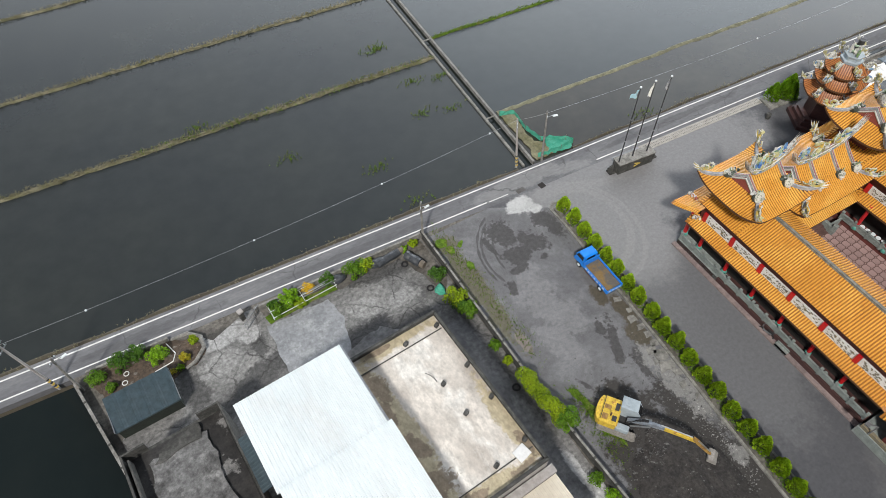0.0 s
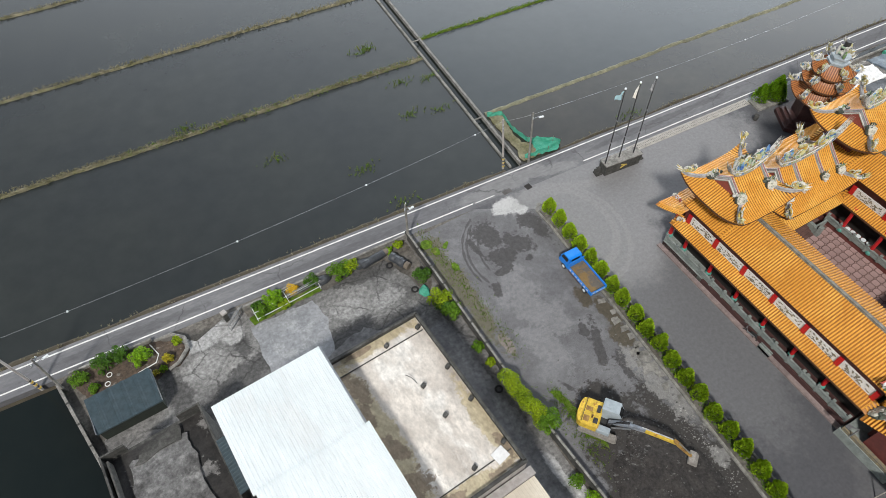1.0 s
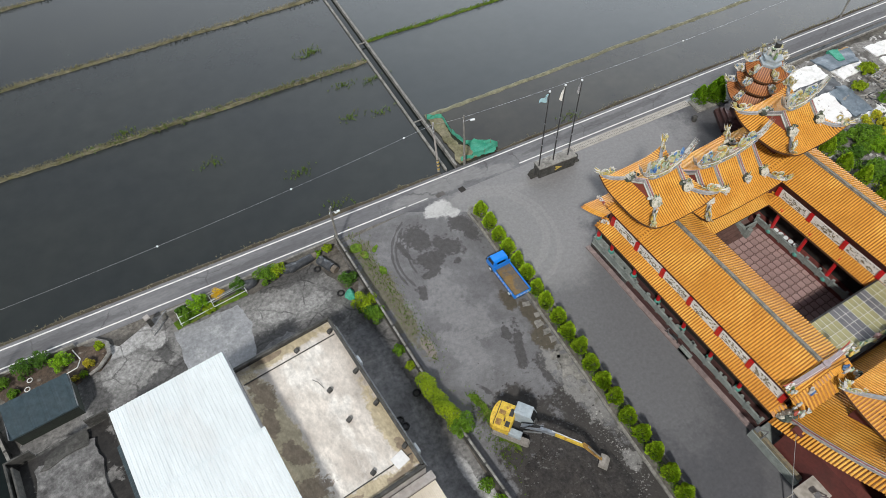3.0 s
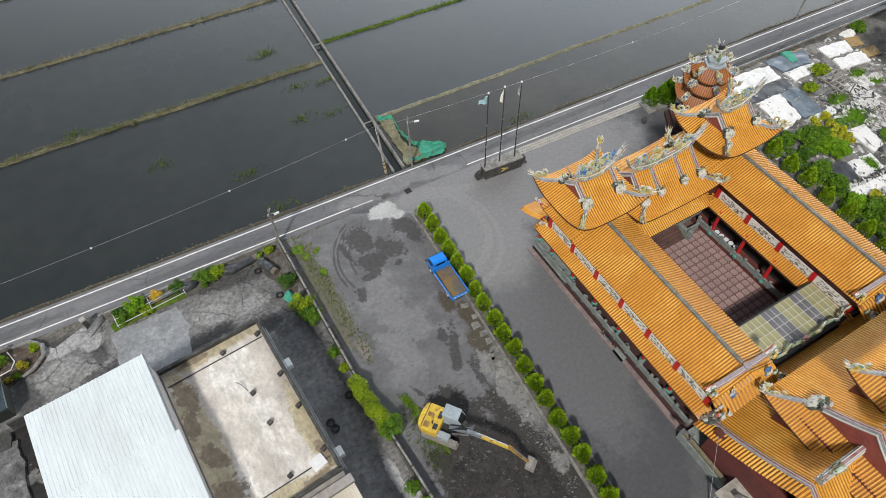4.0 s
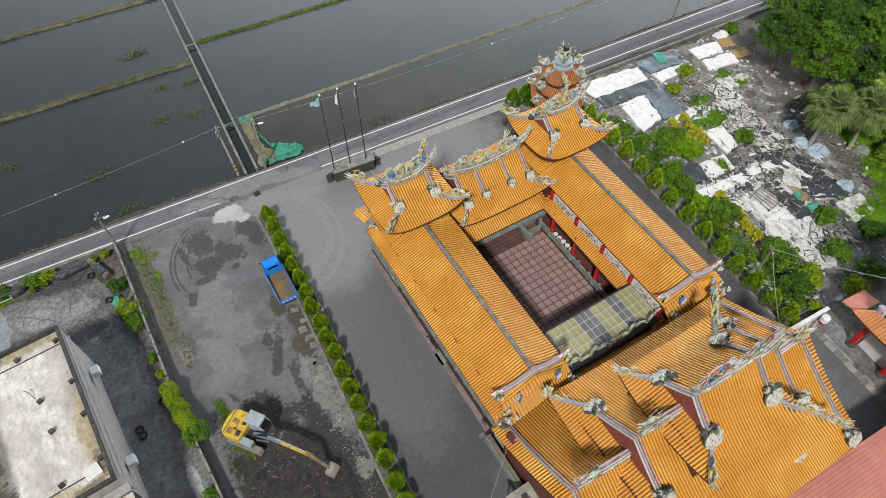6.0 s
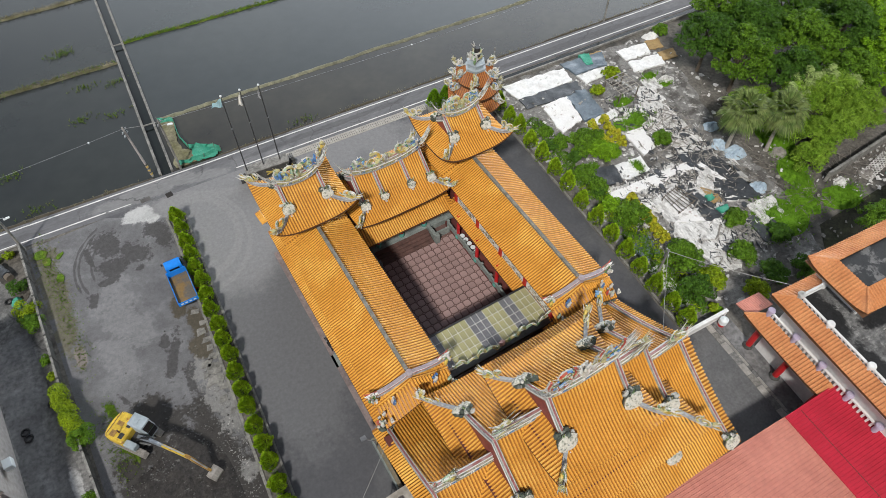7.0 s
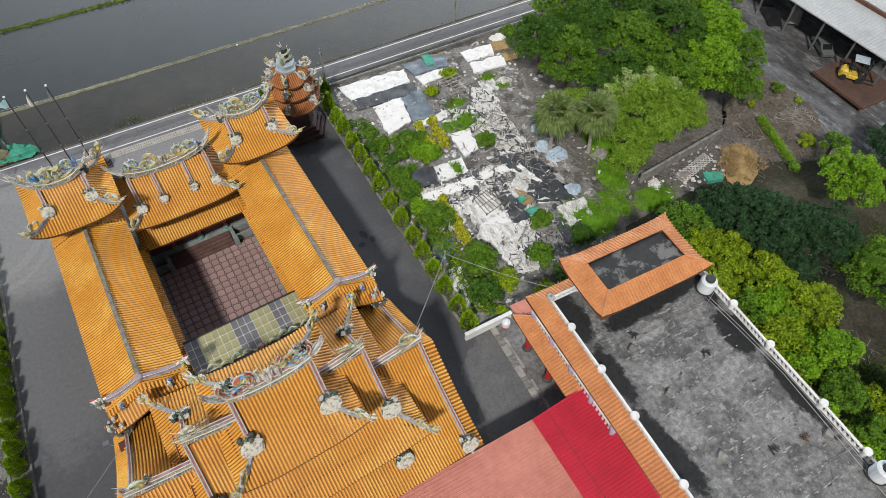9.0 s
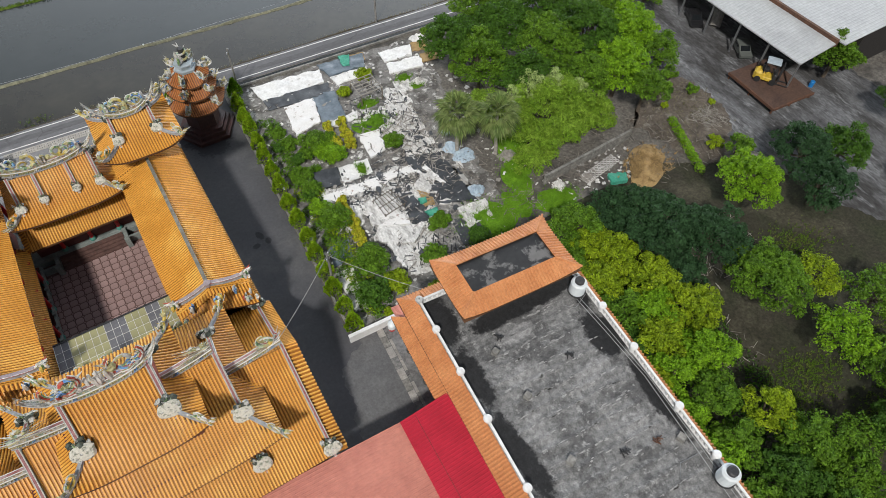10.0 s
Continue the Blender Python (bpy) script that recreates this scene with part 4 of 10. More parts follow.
def roof_mesh(cx, cy, hx, hy, ze, zr, gx, vg, up=0.0, sag=0.4, step=0.255, r=0.077, seg=7, axis="x", slopes=(-1, 1), lip=0.22, verge=0.42):
    """A curved tile roof with its ridge along axis; gx: half the ridge, vg: where the gable ends and the hips start (1: plain gable)."""
    def put(a, b, z):
        return Vector((cx + a, cy + b, z)) if axis == "x" else Vector((cx + b, cy + a, z))

    ex, ey = (Vector((1, 0, 0)), Vector((0, 1, 0))) if axis == "x" else (Vector((0, 1, 0)), Vector((1, 0, 0)))
    half = lambda v: gx if v <= vg else gx + (hx - gx) * (v - vg) / (1 - vg)
    front = lambda s, u, v: put(u, s * hy * v, profile(v, ze, zr, sag) + up * (abs(u) / hx) ** 3.5 * v ** 3)
    mb = MB()
    vs = [i / (2 * seg) for i in range(2 * seg + 1)]
    ss = [-1 + i / 8 for i in range(17)]
    for s in slopes:
        mb.grid(lambda a, v: front(s, a * half(v), v) - Vector((0, 0, 0.02)), ss, vs, 4)
        mb.grid(lambda a, k: front(s, a * half(1), 1) + Vector((0, 0, -0.02 - lip * k)), ss, [0, 1], 1)
        mb.grid(lambda a, v: front(s, a * half(v), v) - Vector((0, 0, 0.02 + lip)), ss, [0.6, 1.0], 1)
        n = int(hx / step)
        for i in range(-n, n + 1):
            u = i * step
            if abs(u) > hx - 0.05:
                continue
            v0 = 0.0 if abs(u) <= gx else vg + (1 - vg) * (abs(u) - gx) / (hx - gx)
            if v0 > 0.97:
                continue
            k = max(2, int(seg * (1 - v0)) + 1)
            rib(mb, [front(s, u, v0 + (1.005 - v0) * j / k) for j in range(k + 1)], ex, r)
    if vg < 1:
        for s in (-1, 1):
            side = lambda b, x: put(s * x, b, profile(vg + (1 - vg) * (x - gx) / (hx - gx), ze, zr, sag) + up * (x / hx) ** 3.5 * (abs(b) / hy) ** 3)
            wv = lambda w: hy * (vg + (1 - vg) * w)
            ws = [i / 6 for i in range(7)]
            mb.grid(lambda a, w: side(a * wv(w), gx + (hx - gx) * w) - Vector((0, 0, 0.02)), ss, ws, 4)
            mb.grid(lambda a, k: side(a * hy, hx) + Vector((0, 0, -0.02 - 0.22 * k)), ss, [0, 1], 1)
            n = int(hy / step)
            for i in range(-n, n + 1):
                b = i * step
                if abs(b) > hy - 0.05:
                    continue
                w0 = max(0.0, (abs(b) / hy - vg) / (1 - vg))
                if w0 > 0.95:
                    continue
                rib(mb, [side(b, gx + (hx - gx) * (w0 + (1.005 - w0) * j / 4)) for j in range(5)], ey, r)
    else:
        for s in (-1, 1):
            for sl in slopes:
                pts = [front(sl, s * gx, v) for v in vs]
                for j in range(int(hy / 0.27)):
                    v = (j + 0.5) * 0.27 / hy
                    if v < 1:
                        p = front(sl, s * gx, v)
                        rib(mb, [p - ex * s * 0.1 + Vector((0, 0, 0.05)), p + ex * s * verge - Vector((0, 0, 0.29 * verge))], ey, r * 1.15)
                mb.grid(lambda a, v: front(sl, s * (gx + 0.02), v) - Vector((0, 0, 0.04 + a * 0.35)), [0, 1], vs, 1)
                mb.grid(lambda a, v: front(sl, s * gx, v) + ex * s * (verge - 0.03) * a - Vector((0, 0, 0.03 + 0.29 * verge * a)), [0, 1], vs, 4)
    return mb, front, put


def ridge_bar(mb, pts, w, h, mi=0, band=None, bmi=1, top=None, strips=()):
    """A ridge of oblong section along pts, with a coloured band on it."""
    rings = []
    for i, p in enumerate(pts):
        d = (pts[min(i + 1, len(pts) - 1)] - pts[max(i - 1, 0)])
        d.z = 0
        d.normalize()
        a = Vector((-d.y, d.x, 0)) * w / 2
        z = Vector((0, 0, h))
        rings.append([p - a * 1.2, p - a * 0.9 + z * 0.5, p - a * 1.1 + z, p + a * 1.1 + z, p + a * 0.9 + z * 0.5, p + a * 1.2])
    mb.loft(rings, mi)
    if top is not None:
        up = Vector((0, 0, 0.012))
        mb.loft([[r[2].lerp(r[3], 0.22) + up, r[2].lerp(r[3], 0.78) + up] for r in rings], top, closed=False)
    for k, (t0, t1, smi) in enumerate(strips):
        up = Vector((0, 0, 0.015 + 0.01 * (k % 2)))
        mb.loft([[r[2].lerp(r[3], t0) + up, r[2].lerp(r[3], t1) + up] for r in rings], smi, closed=False)
    if band:
        for s in (-1, 1):
            mb.loft([[r[1] + (r[1] - r[4]) * 0.04 if s < 0 else r[4] + (r[4] - r[1]) * 0.04, r[2] if s < 0 else r[3]] for p, r in zip(pts, rings)], bmi, closed=False)


def coil(mb, p, f, size, turns, run, seed, girth=0.14, palette=(12, 8, 11, 12, 2)):
    """A scaly body that loops upright along f, with a pale back line and a fringe of fins."""
    r = random.Random(seed)
    p, f = Vector(p), Vector(f).normalized()
    s = Vector((-f.y, f.x, 0))
    n = int(15 * turns) + 4
    pts, hubs = [], []
    for i in range(n + 1):
        q = i / n
        a = seed * 0.9 + q * turns * 6.283
        k = size * (0.46 - 0.12 * q)
        hub = p + f * (run * q) + Vector((0, 0, size * (0.52 + 0.12 * math.sin(q * 5 + seed))))
        hubs.append(hub)
        pts.append(hub + f * (k * math.cos(a)) + Vector((0, 0, k * 0.95 * math.sin(a))) + s * (0.16 * size * math.sin(a * 0.5 + seed)))
    rad = [size * girth * (1.1 - 0.65 * i / n) for i in range(n + 1)]
    for i in range(0, n, 3):
        mb.tube(pts[i:i + 4], rad[i:i + 4], 6, palette[(i // 3 + seed) % len(palette)])
    away = [(q - c).normalized() for q, c in zip(pts, hubs)]
    mb.tube([q + d * (w * 0.95) for q, d, w in zip(pts, away, rad)], [w * 0.38 for w in rad], 4, 0)
    for i in range(1, n, 2):
        d = (away[i] + s * r.gauss(0, 0.5)).normalized()
        mb.tube([pts[i] + away[i] * rad[i] * 0.6, pts[i] + d * (rad[i] + size * r.uniform(0.1, 0.24))], [rad[i] * 0.42, 0.006], 4, r.choice((0, 0, 12, 2, 11, 6)))
    head = pts[0]
    mb.blob(head, (size * 0.26, size * 0.2, size * 0.2), 12, 0.4, seed, 8, 6)
    for k in range(6):
        d = (f * -0.7 + s * r.gauss(0, 0.5) + Vector((0, 0, r.uniform(0, 1.1)))).normalized()
        mb.tube([head, head + d * size * r.uniform(0.35, 0.6)], [size * 0.07, 0.006], 4, r.choice((0, 2, 6, 11, 12)))


def dragon(mb, p, heading, length, lift, seed, girth=0.13, arch=0.0):
    """A dragon stretched along heading, waving up and down, with fins."""
    r = random.Random(seed)
    p = Vector(p)
    f = Vector((math.cos(heading), math.sin(heading), 0))
    s = Vector((-f.y, f.x, 0))
    n = 40 if arch else 18
    pts = []
    for i in range(n + 1):
        q = i / n
        pts.append(p + f * (length * q) + s * (0.16 * math.sin(q * 13 + seed)) + Vector((0, 0, lift * q ** 2 + 0.22 + 0.2 * math.sin(q * 12 + seed * 1.7) * (arch == 0) + arch * abs(math.sin(q * 15.7)))))
    for i in range(0, n, 2):
        mb.tube(pts[i:i + 3], [girth * (1.1 - 0.6 * (i + k) / n) for k in range(3)], 6, (8, 12, 11)[(i // 2) % 3])
    mb.tube([q + Vector((0, 0, girth * 0.9)) for q in pts], girth * 0.3, 4, 0)
    for i in range(0, n, 2):
        d = (s * r.choice((-1, 1)) * r.uniform(0.3, 1) + Vector((0, 0, r.uniform(0.3, 1))) + f * r.gauss(0, 0.4)).normalized()
        mb.tube([pts[i], pts[i] + d * r.uniform(0.18, 0.36)], [girth * 0.4, 0.006], 4, r.choice((0, 12, 2, 11, 6)))
    mb.blob(pts[0] + Vector((0, 0, 0.1)), (0.24, 0.18, 0.18), 12, 0.4, seed)
    for k in range(5):
        d = (f * -0.6 + Vector((r.gauss(0, 0.6), r.gauss(0, 0.6), r.uniform(0, 1)))).normalized()
        mb.tube([pts[0], pts[0] + d * 0.42], [0.045, 0.006], 4, r.choice((0, 2, 6)))


def feathers(mb, p, f, length, seed, n=11, rise=0.35, palette=(13, 13, 13, 6, 12, 7)):
    """A fan of long thin plumes sweeping along f."""
    r = random.Random(seed)
    p, f = Vector(p), Vector(f).normalized()
    s = Vector((-f.y, f.x, 0))
    for i in range(n):
        k = i / (n - 1) - 0.5
        L = length * r.uniform(0.55, 1.0)
        a = p + s * (0.42 * k) + Vector((0, 0, 0.08 * r.random()))
        d = f + s * (0.5 * k + r.gauss(0, 0.04))
        mb.tube([a, a + d * L * 0.5 + Vector((0, 0, rise * 0.25 * L)), a + d * L + Vector((0, 0, rise * L * r.uniform(0.7, 1.1)))], [0.055, 0.045, 0.006], 4, palette[i % len(palette)])


def figures(mb, p, n, spread, seed, hmin=0.35, hmax=0.8, palette=(0, 0, 6, 7, 8, 3, 4)):
    r = random.Random(seed)
    for i in range(n):
        q = Vector(p) + Vector((r.gauss(0, spread[0]), r.gauss(0, spread[1]), r.uniform(0, 0.12)))
        h = r.uniform(hmin, hmax)
        a = r.choice(palette)
        mb.tube([q, q + Vector((r.gauss(0, 0.05), r.gauss(0, 0.05), h * 0.45)), q + Vector((r.gauss(0, 0.08), r.gauss(0, 0.08), h * 0.8)), q + Vector((0, 0, h))], [0.10 + 0.03 * h, 0.12 + 0.05 * h, 0.07 + 0.03 * h, 0.02], 5, a)
        if r.random() < 0.5:
            d = Vector((r.gauss(0, 1), r.gauss(0, 1), r.uniform(0.0, 1))).normalized()
            mb.tube([q + Vector((0, 0, h * 0.5)), q + Vector((0, 0, h * 0.5)) + d * r.uniform(0.2, 0.45)], [0.05, 0.012], 4, r.choice(palette))


def curl(mb, p, direction, size, mi=7, fin=5):
    """A rolled cloud-and-tail crest standing on a ridge."""
    p, f = Vector(p), Vector(direction).normalized()
    pts = []
    for i in range(15):
        q = i / 14
        a, rad = -1.5 + 6.6 * q, size * (1.0 - 0.72 * q)
        pts.append(p + f * (size * 0.6 + rad * math.cos(a)) + Vector((0, 0, size * 0.85 + rad * 0.8 * math.sin(a))))
    mb.tube(pts, [size * (0.30 - 0.2 * i / 14) for i in range(15)], 6, mi)
    side = Vector((-f.y, f.x, 0)) * size * 0.22
    mb.tube([q + side for q in pts[1:12]], [size * 0.1] * 11, 5, fin)
    mb.tube([q - side for q in pts[1:12]], [size * 0.1] * 11, 5, 0)


def crescent(mb, p, direction, size):
    """A large open C-shaped crest of red, white and green porcelain."""
    p, f = Vector(p), Vector(direction).normalized()
    side = Vector((-f.y, f.x, 0))
    for k, off, thick, mi in ((1.0, 0.0, 0.16, 5), (1.16, 0.0, 0.07, 0), (0.82, 0.0, 0.07, 8), (1.0, 0.13, 0.07, 0), (1.0, -0.13, 0.07, 7)):
        pts = []
        for i in range(13):
            a = math.radians(150 + 250 * i / 12)
            pts.append(p + f * (size * k * math.cos(a)) + Vector((0, 0, size * (1.0 + k * 0.9 * math.sin(a)))) + side * (size * off))
        mb.tube(pts, [size * thick * (0.35 + 0.65 * math.sin(math.pi * (0.08 + 0.84 * i / 12))) for i in range(13)], 6, mi)
    for i in range(5):
        a = math.radians(190 + 45 * i)
        q = p + f * (size * 1.1 * math.cos(a)) + Vector((0, 0, size * (1.0 + math.sin(a))))
        mb.tube([q, q + f * (size * 0.5 * math.cos(a)) + Vector((0, 0, size * 0.4))], [size * 0.1, 0.01], 5, (0, 8, 2, 0, 6)[i])


def scroll(mb, p, direction, size, mi=0):
    """A swallowtail fin sweeping up to a long point, with a blue wave at its root."""
    p, f = Vector(p), Vector(direction).normalized()
    s = Vector((-f.y, f.x, 0))
    for k, w, m2 in ((0.0, 0.15, mi), (0.1, 0.07, 0), (-0.1, 0.07, 6)):
        pts = [p + s * k + f * size * (0.8 * q) + Vector((0, 0, size * (1.05 * q ** 1.9))) for q in (0, 0.2, 0.4, 0.6, 0.8, 1.0)]
        mb.tube(pts, [w, w * 0.95, w * 0.8, w * 0.6, w * 0.35, 0.008], 5, m2)
    for k in range(3):
        c = p - f * (0.25 + 0.28 * k) + Vector((0, 0, 0.12))
        mb.tube([c + f * (0.2 * math.cos(a)) + Vector((0, 0, 0.26 * math.sin(a) + 0.1)) for a in (3.0, 2.2, 1.4, 0.6, -0.2)], [0.03, 0.06, 0.075, 0.06, 0.02], 5, (3, 0, 3)[k])


def medallion(name, p, slope, heading, rad, parent, seed):
    """A cream rockwork board leaning at the foot of a descending ridge, mossy behind and along its top."""
    mb = MB()
    m = pose(*p, 0, 0, math.degrees(heading)) @ pose(0, 0, 0, 0, slope + 30, 0)
    r = random.Random(seed)

    def ring(k, z, lift=0.0):
        out = []
        for i in range(16):
            a = 2 * math.pi * i / 16
            x, y = math.cos(a), math.sin(a)
            w = (abs(x) ** 3 + abs(y) ** 3) ** (-1 / 3) * (0.92 + 0.2 * noise.noise(Vector((x * 1.4, y * 1.4, seed))))
            out.append(m @ Vector((k * rad * 0.82 * x * w + lift, k * rad * y * w, z)))
        return out

    mb.loft([ring(0.95, -0.02), ring(1.0, 0.08), ring(0.82, 0.2), ring(0.3, 0.24)], 10)
    mb.loft([ring(0.5, -0.5, -0.1), ring(0.85, -0.34), ring(0.97, -0.12), ring(0.94, 0.0)], 9)
    for i in range(16):
        a, k = r.uniform(0, 6.28), rad * math.sqrt(r.random()) * 0.8
        mb.blob(m @ Vector((k * math.cos(a) * 0.8, k * math.sin(a), 0.19)), (r.uniform(0.05, 0.15), r.uniform(0.05, 0.15), r.uniform(0.04, 0.1)), r.choice((10, 10, 0, 10, 6)), 0.4, i + seed, 6, 4)
    for i in range(11):
        q = m @ Vector((-rad * r.uniform(0.5, 1.0), rad * r.uniform(-0.8, 0.8), r.uniform(-0.35, 0.12)))
        k = rad * r.uniform(0.16, 0.3)
        mb.blob(q, (k, k, k * 0.9), r.choice((9, 9, 9, 6, 6)), 0.5, i + seed * 3, 6, 4)
    for i in range(9):
        q = m @ Vector((-rad * 0.75 + r.gauss(0, 0.1), r.gauss(0, rad * 0.4), 0.05))
        mb.tube([q, q + Vector((r.gauss(0, 0.12), r.gauss(0, 0.12), r.uniform(0.2, 0.5)))], [0.05, 0.01], 4, r.choice((0, 1, 9, 12, 6, 11)))
    q = m @ Vector((rad * 0.98, 0, -0.05))
    mb.obox(q, (0.3, 0.2, 0.08), math.degrees(heading), mi=0)
    mb.obox(q + Vector((0, 0, 0.05)), (0.18, 0.09, 0.04), math.degrees(heading), mi=4)
    return mb.make(name, ORN, parent)


RIDGE_STRIPS = ((0.0, 0.17, 3), (0.18, 0.23, 2), (0.25, 0.77, 1), (0.79, 0.84, 2), (0.85, 1.0, 3))


def hall_roof(parent, cx, cy, hx, hy, ze, zr, gx, vg, up, sag=0.4, seed=1, main_orn="dragons", discs=True, disc_r=0.75, axis="x", gable=True, tails=True, slopes=(-1, 1), label="", inner=(), verge=0.42, grand=1.0):
    mb, front, put = roof_mesh(cx, cy, hx, hy, ze, zr, gx, vg, up, sag, axis=axis, slopes=slopes, verge=verge)
    if vg < 1 and gable:
        for s in (-1, 1):
            vs = [vg * i / 6 for i in range(7)]
            ex = Vector((1, 0, 0)) if axis == "x" else Vector((0, 1, 0))
            edge = [front(-1, s * gx, v) for v in reversed(vs)] + [front(1, s * gx, v) for v in vs[1:]]
            mb.add([p + ex * s * 0.06 + Vector((0, 0, 0.03)) for p in edge], [tuple(range(len(edge)))], 2)
            for k, (drop, rad, tm_) in enumerate(((0.07, 0.05, 5), (0.17, 0.035, 7))):
                mb.tube([p + ex * s * (0.1 + 0.02 * k) - Vector((0, 0, drop)) for p in edge], rad, 5, tm_)
    roof = mb.make("roof", [TILE, TILE_EDGE, GABLE_RED, ORN[3], TILE_PAN_SHADED, FRIEZE, FRIEZE, RIDGE_GREEN], parent, label or "glazed orange barrel tile roof with curved slopes")
    rb = MB()
    n = 16
    crest = lambda q: put(gx * q, 0, zr + (0.55 + 0.05 * gx) * abs(q) ** 2.6)
    ridge_bar(rb, [crest(-1 + 2 * i / n) for i in range(n + 1)], 0.46, 0.5, 2, band=True, bmi=3)
    ridge_bar(rb, [crest(-1 + 2 * i / n) + Vector((0, 0, 0.5)) for i in range(n + 1)], 0.3, 0.3, 2, strips=((0.0, 0.2, 4), (0.25, 0.75, 1), (0.8, 1.0, 4)))
    for k in (-1, 1):
        side = (put(0, 1, 0) - put(0, 0, 0)) * (0.27 * k)
        rb.tube([crest(-1 + 2 * i / n) + side + Vector((0, 0, 0.1)) for i in range(n + 1)], 0.05, 5, 0)
        rb.tube([crest(-1 + 2 * i / n) + side * 0.9 + Vector((0, 0, 0.5)) for i in range(n + 1)], 0.05, 5, 4)
        waves = int(gx * 5)
        for w in range(waves):
            q = -0.95 + 1.9 * (w + 0.5) / waves
            rb.tube([crest(q + dq) + side * 1.05 + Vector((0, 0, dz)) for dq, dz in ((-0.12 / gx, 0.2), (-0.05 / gx, 0.38), (0.04 / gx, 0.24), (0.12 / gx, 0.4))], 0.045, 4, (3, 4, 5, 3, 6)[w % 5])
    ridge = rb.make("ridge", [RIDGE, RIDGE_RED, ORN[7], ORN[12], FRIEZE, ORN[3], ORN[11]], roof, "main ridge with coloured porcelain relief bands")
    ends = [crest(-1) + Vector((0, 0, 0.5)), crest(1) + Vector((0, 0, 0.5))]
    along = (put(1, 0, 0) - put(0, 0, 0))
    for s in (-1, 1):
        f = along * s
        if tails:
            ob = MB()
            for k in (-0.14, 0.14):
                side = Vector((-f.y, f.x, 0)) * k
                scroll(ob, ends[(s + 1) // 2] + side - Vector((0, 0, 0.15)), f, 1.75, 7 if k < 0 else 6)
            ob.make("swallowtail", ORN, roof, "long pale swallowtail ridge end")
        if main_orn == "dragons":
            ob = MB()
            if grand > 1:
                coil(ob, crest(s * 0.44) + Vector((0, 0, 0.68)), f, 1.0 * grand, 1.7, gx * 0.3, seed + 5 * s, 0.11, (12, 5, 3, 11, 0))
            else:
                coil(ob, crest(s * 0.26) + Vector((0, 0, 0.68)), f, 1.25, 1.9, gx * 0.34, seed + 5 * s, 0.13)
                feathers(ob, crest(s * 0.5) + Vector((0, 0, 0.8)), f, 1.0, seed + 17 * s, 8, 0.9, (0, 12, 3, 0, 2))
            if grand > 1:
                crescent(ob, crest(s * 0.7) + Vector((0, 0, 0.7)), -f, 0.78 * grand)
                feathers(ob, crest(s * 0.5) + Vector((0, 0, 0.8)), f, 1.1, seed + 31 * s, 9, 0.7, (0, 12, 5, 0, 2))
            else:
                coil(ob, crest(s * 0.76) + Vector((0, 0, 0.75)), -f, 1.0, 1.2, 0.35, seed + 9 * s, 0.15, (12, 3, 8, 3, 11))
                figures(ob, crest(s * 0.86) + Vector((0, 0, 0.75)), 5, (0.25, 0.15), seed + 3 * s, 0.5, 1.1, (0, 0, 3, 11))
            ob.make("dragon_ornament", ORN, roof, "looping green and yellow porcelain dragon on a ridge")
        elif main_orn == "plumes":
            ob = MB()
            p = crest(s * 0.97) + Vector((0, 0, 0.72))
            feathers(ob, p, -f, 2.5, seed + s, 13, 0.06)
            feathers(ob, p - f * 0.5, f, 1.3, seed + 7 + s, 8, 0.55, (6, 0, 12, 6, 11))
            coil(ob, p - f * 0.6, -f, 0.8, 1.0, 0.3, seed + s, 0.15, (11, 0, 12))
            ob.make("phoenix_ornament", ORN, roof, "porcelain phoenix with long umber plumes on a ridge end")
        else:
            ob = MB()
            p = crest(s * 0.94) + Vector((0, 0, 0.6))
            crescent(ob, p, -f, 0.62)
            coil(ob, p - f * 0.3, -f, 1.15, 1.2, 0.4, seed + s, 0.16, (2, 12, 11, 8))
            feathers(ob, p + f * 0.2, f + Vector((0, 0, 0.4)), 0.9, seed + s, 7, 0.8, (0, 6, 0))
            feathers(ob, p - f * 0.4, -f, 1.3, seed + 3 + s, 9, 0.05)
            ob.make("fish_dragon_ornament", ORN, roof, "curled yellow and green fish dragon on a ridge end")
    ob = MB()
    if main_orn == "dragons":
        figures(ob, crest(0) + Vector((0, 0, 0.72)), 9 if grand == 1 else 18, (0.34 * grand, 0.14) if axis == "x" else (0.1, 0.5 * grand), seed + 62, 0.35 * grand, 1.05 * grand, (0, 0, 0, 0, 10) if grand > 1 else (0, 4, 12, 6, 11, 0))
        ob.make("ridge_ornament", ORN, roof, "cluster of pale porcelain figurines", kind="stuff")
    for u in inner:
        db = MB()
        ridge_bar(db, [front(-1, u, 0.56 * j / 6) + Vector((0, 0, 0.05)) for j in range(7)], 0.3, 0.3, 0, strips=RIDGE_STRIPS)
        db.make("descending_ridge", [RIDGE, RIDGE_MAROON, FRIEZE, RIDGE_GREEN], roof)
        medallion("medallion", front(-1, u, 0.58) + Vector((0, 0, 0.35)), 28, -math.pi / 2, disc_r * 0.85, roof, seed * 3 + int(u * 10))
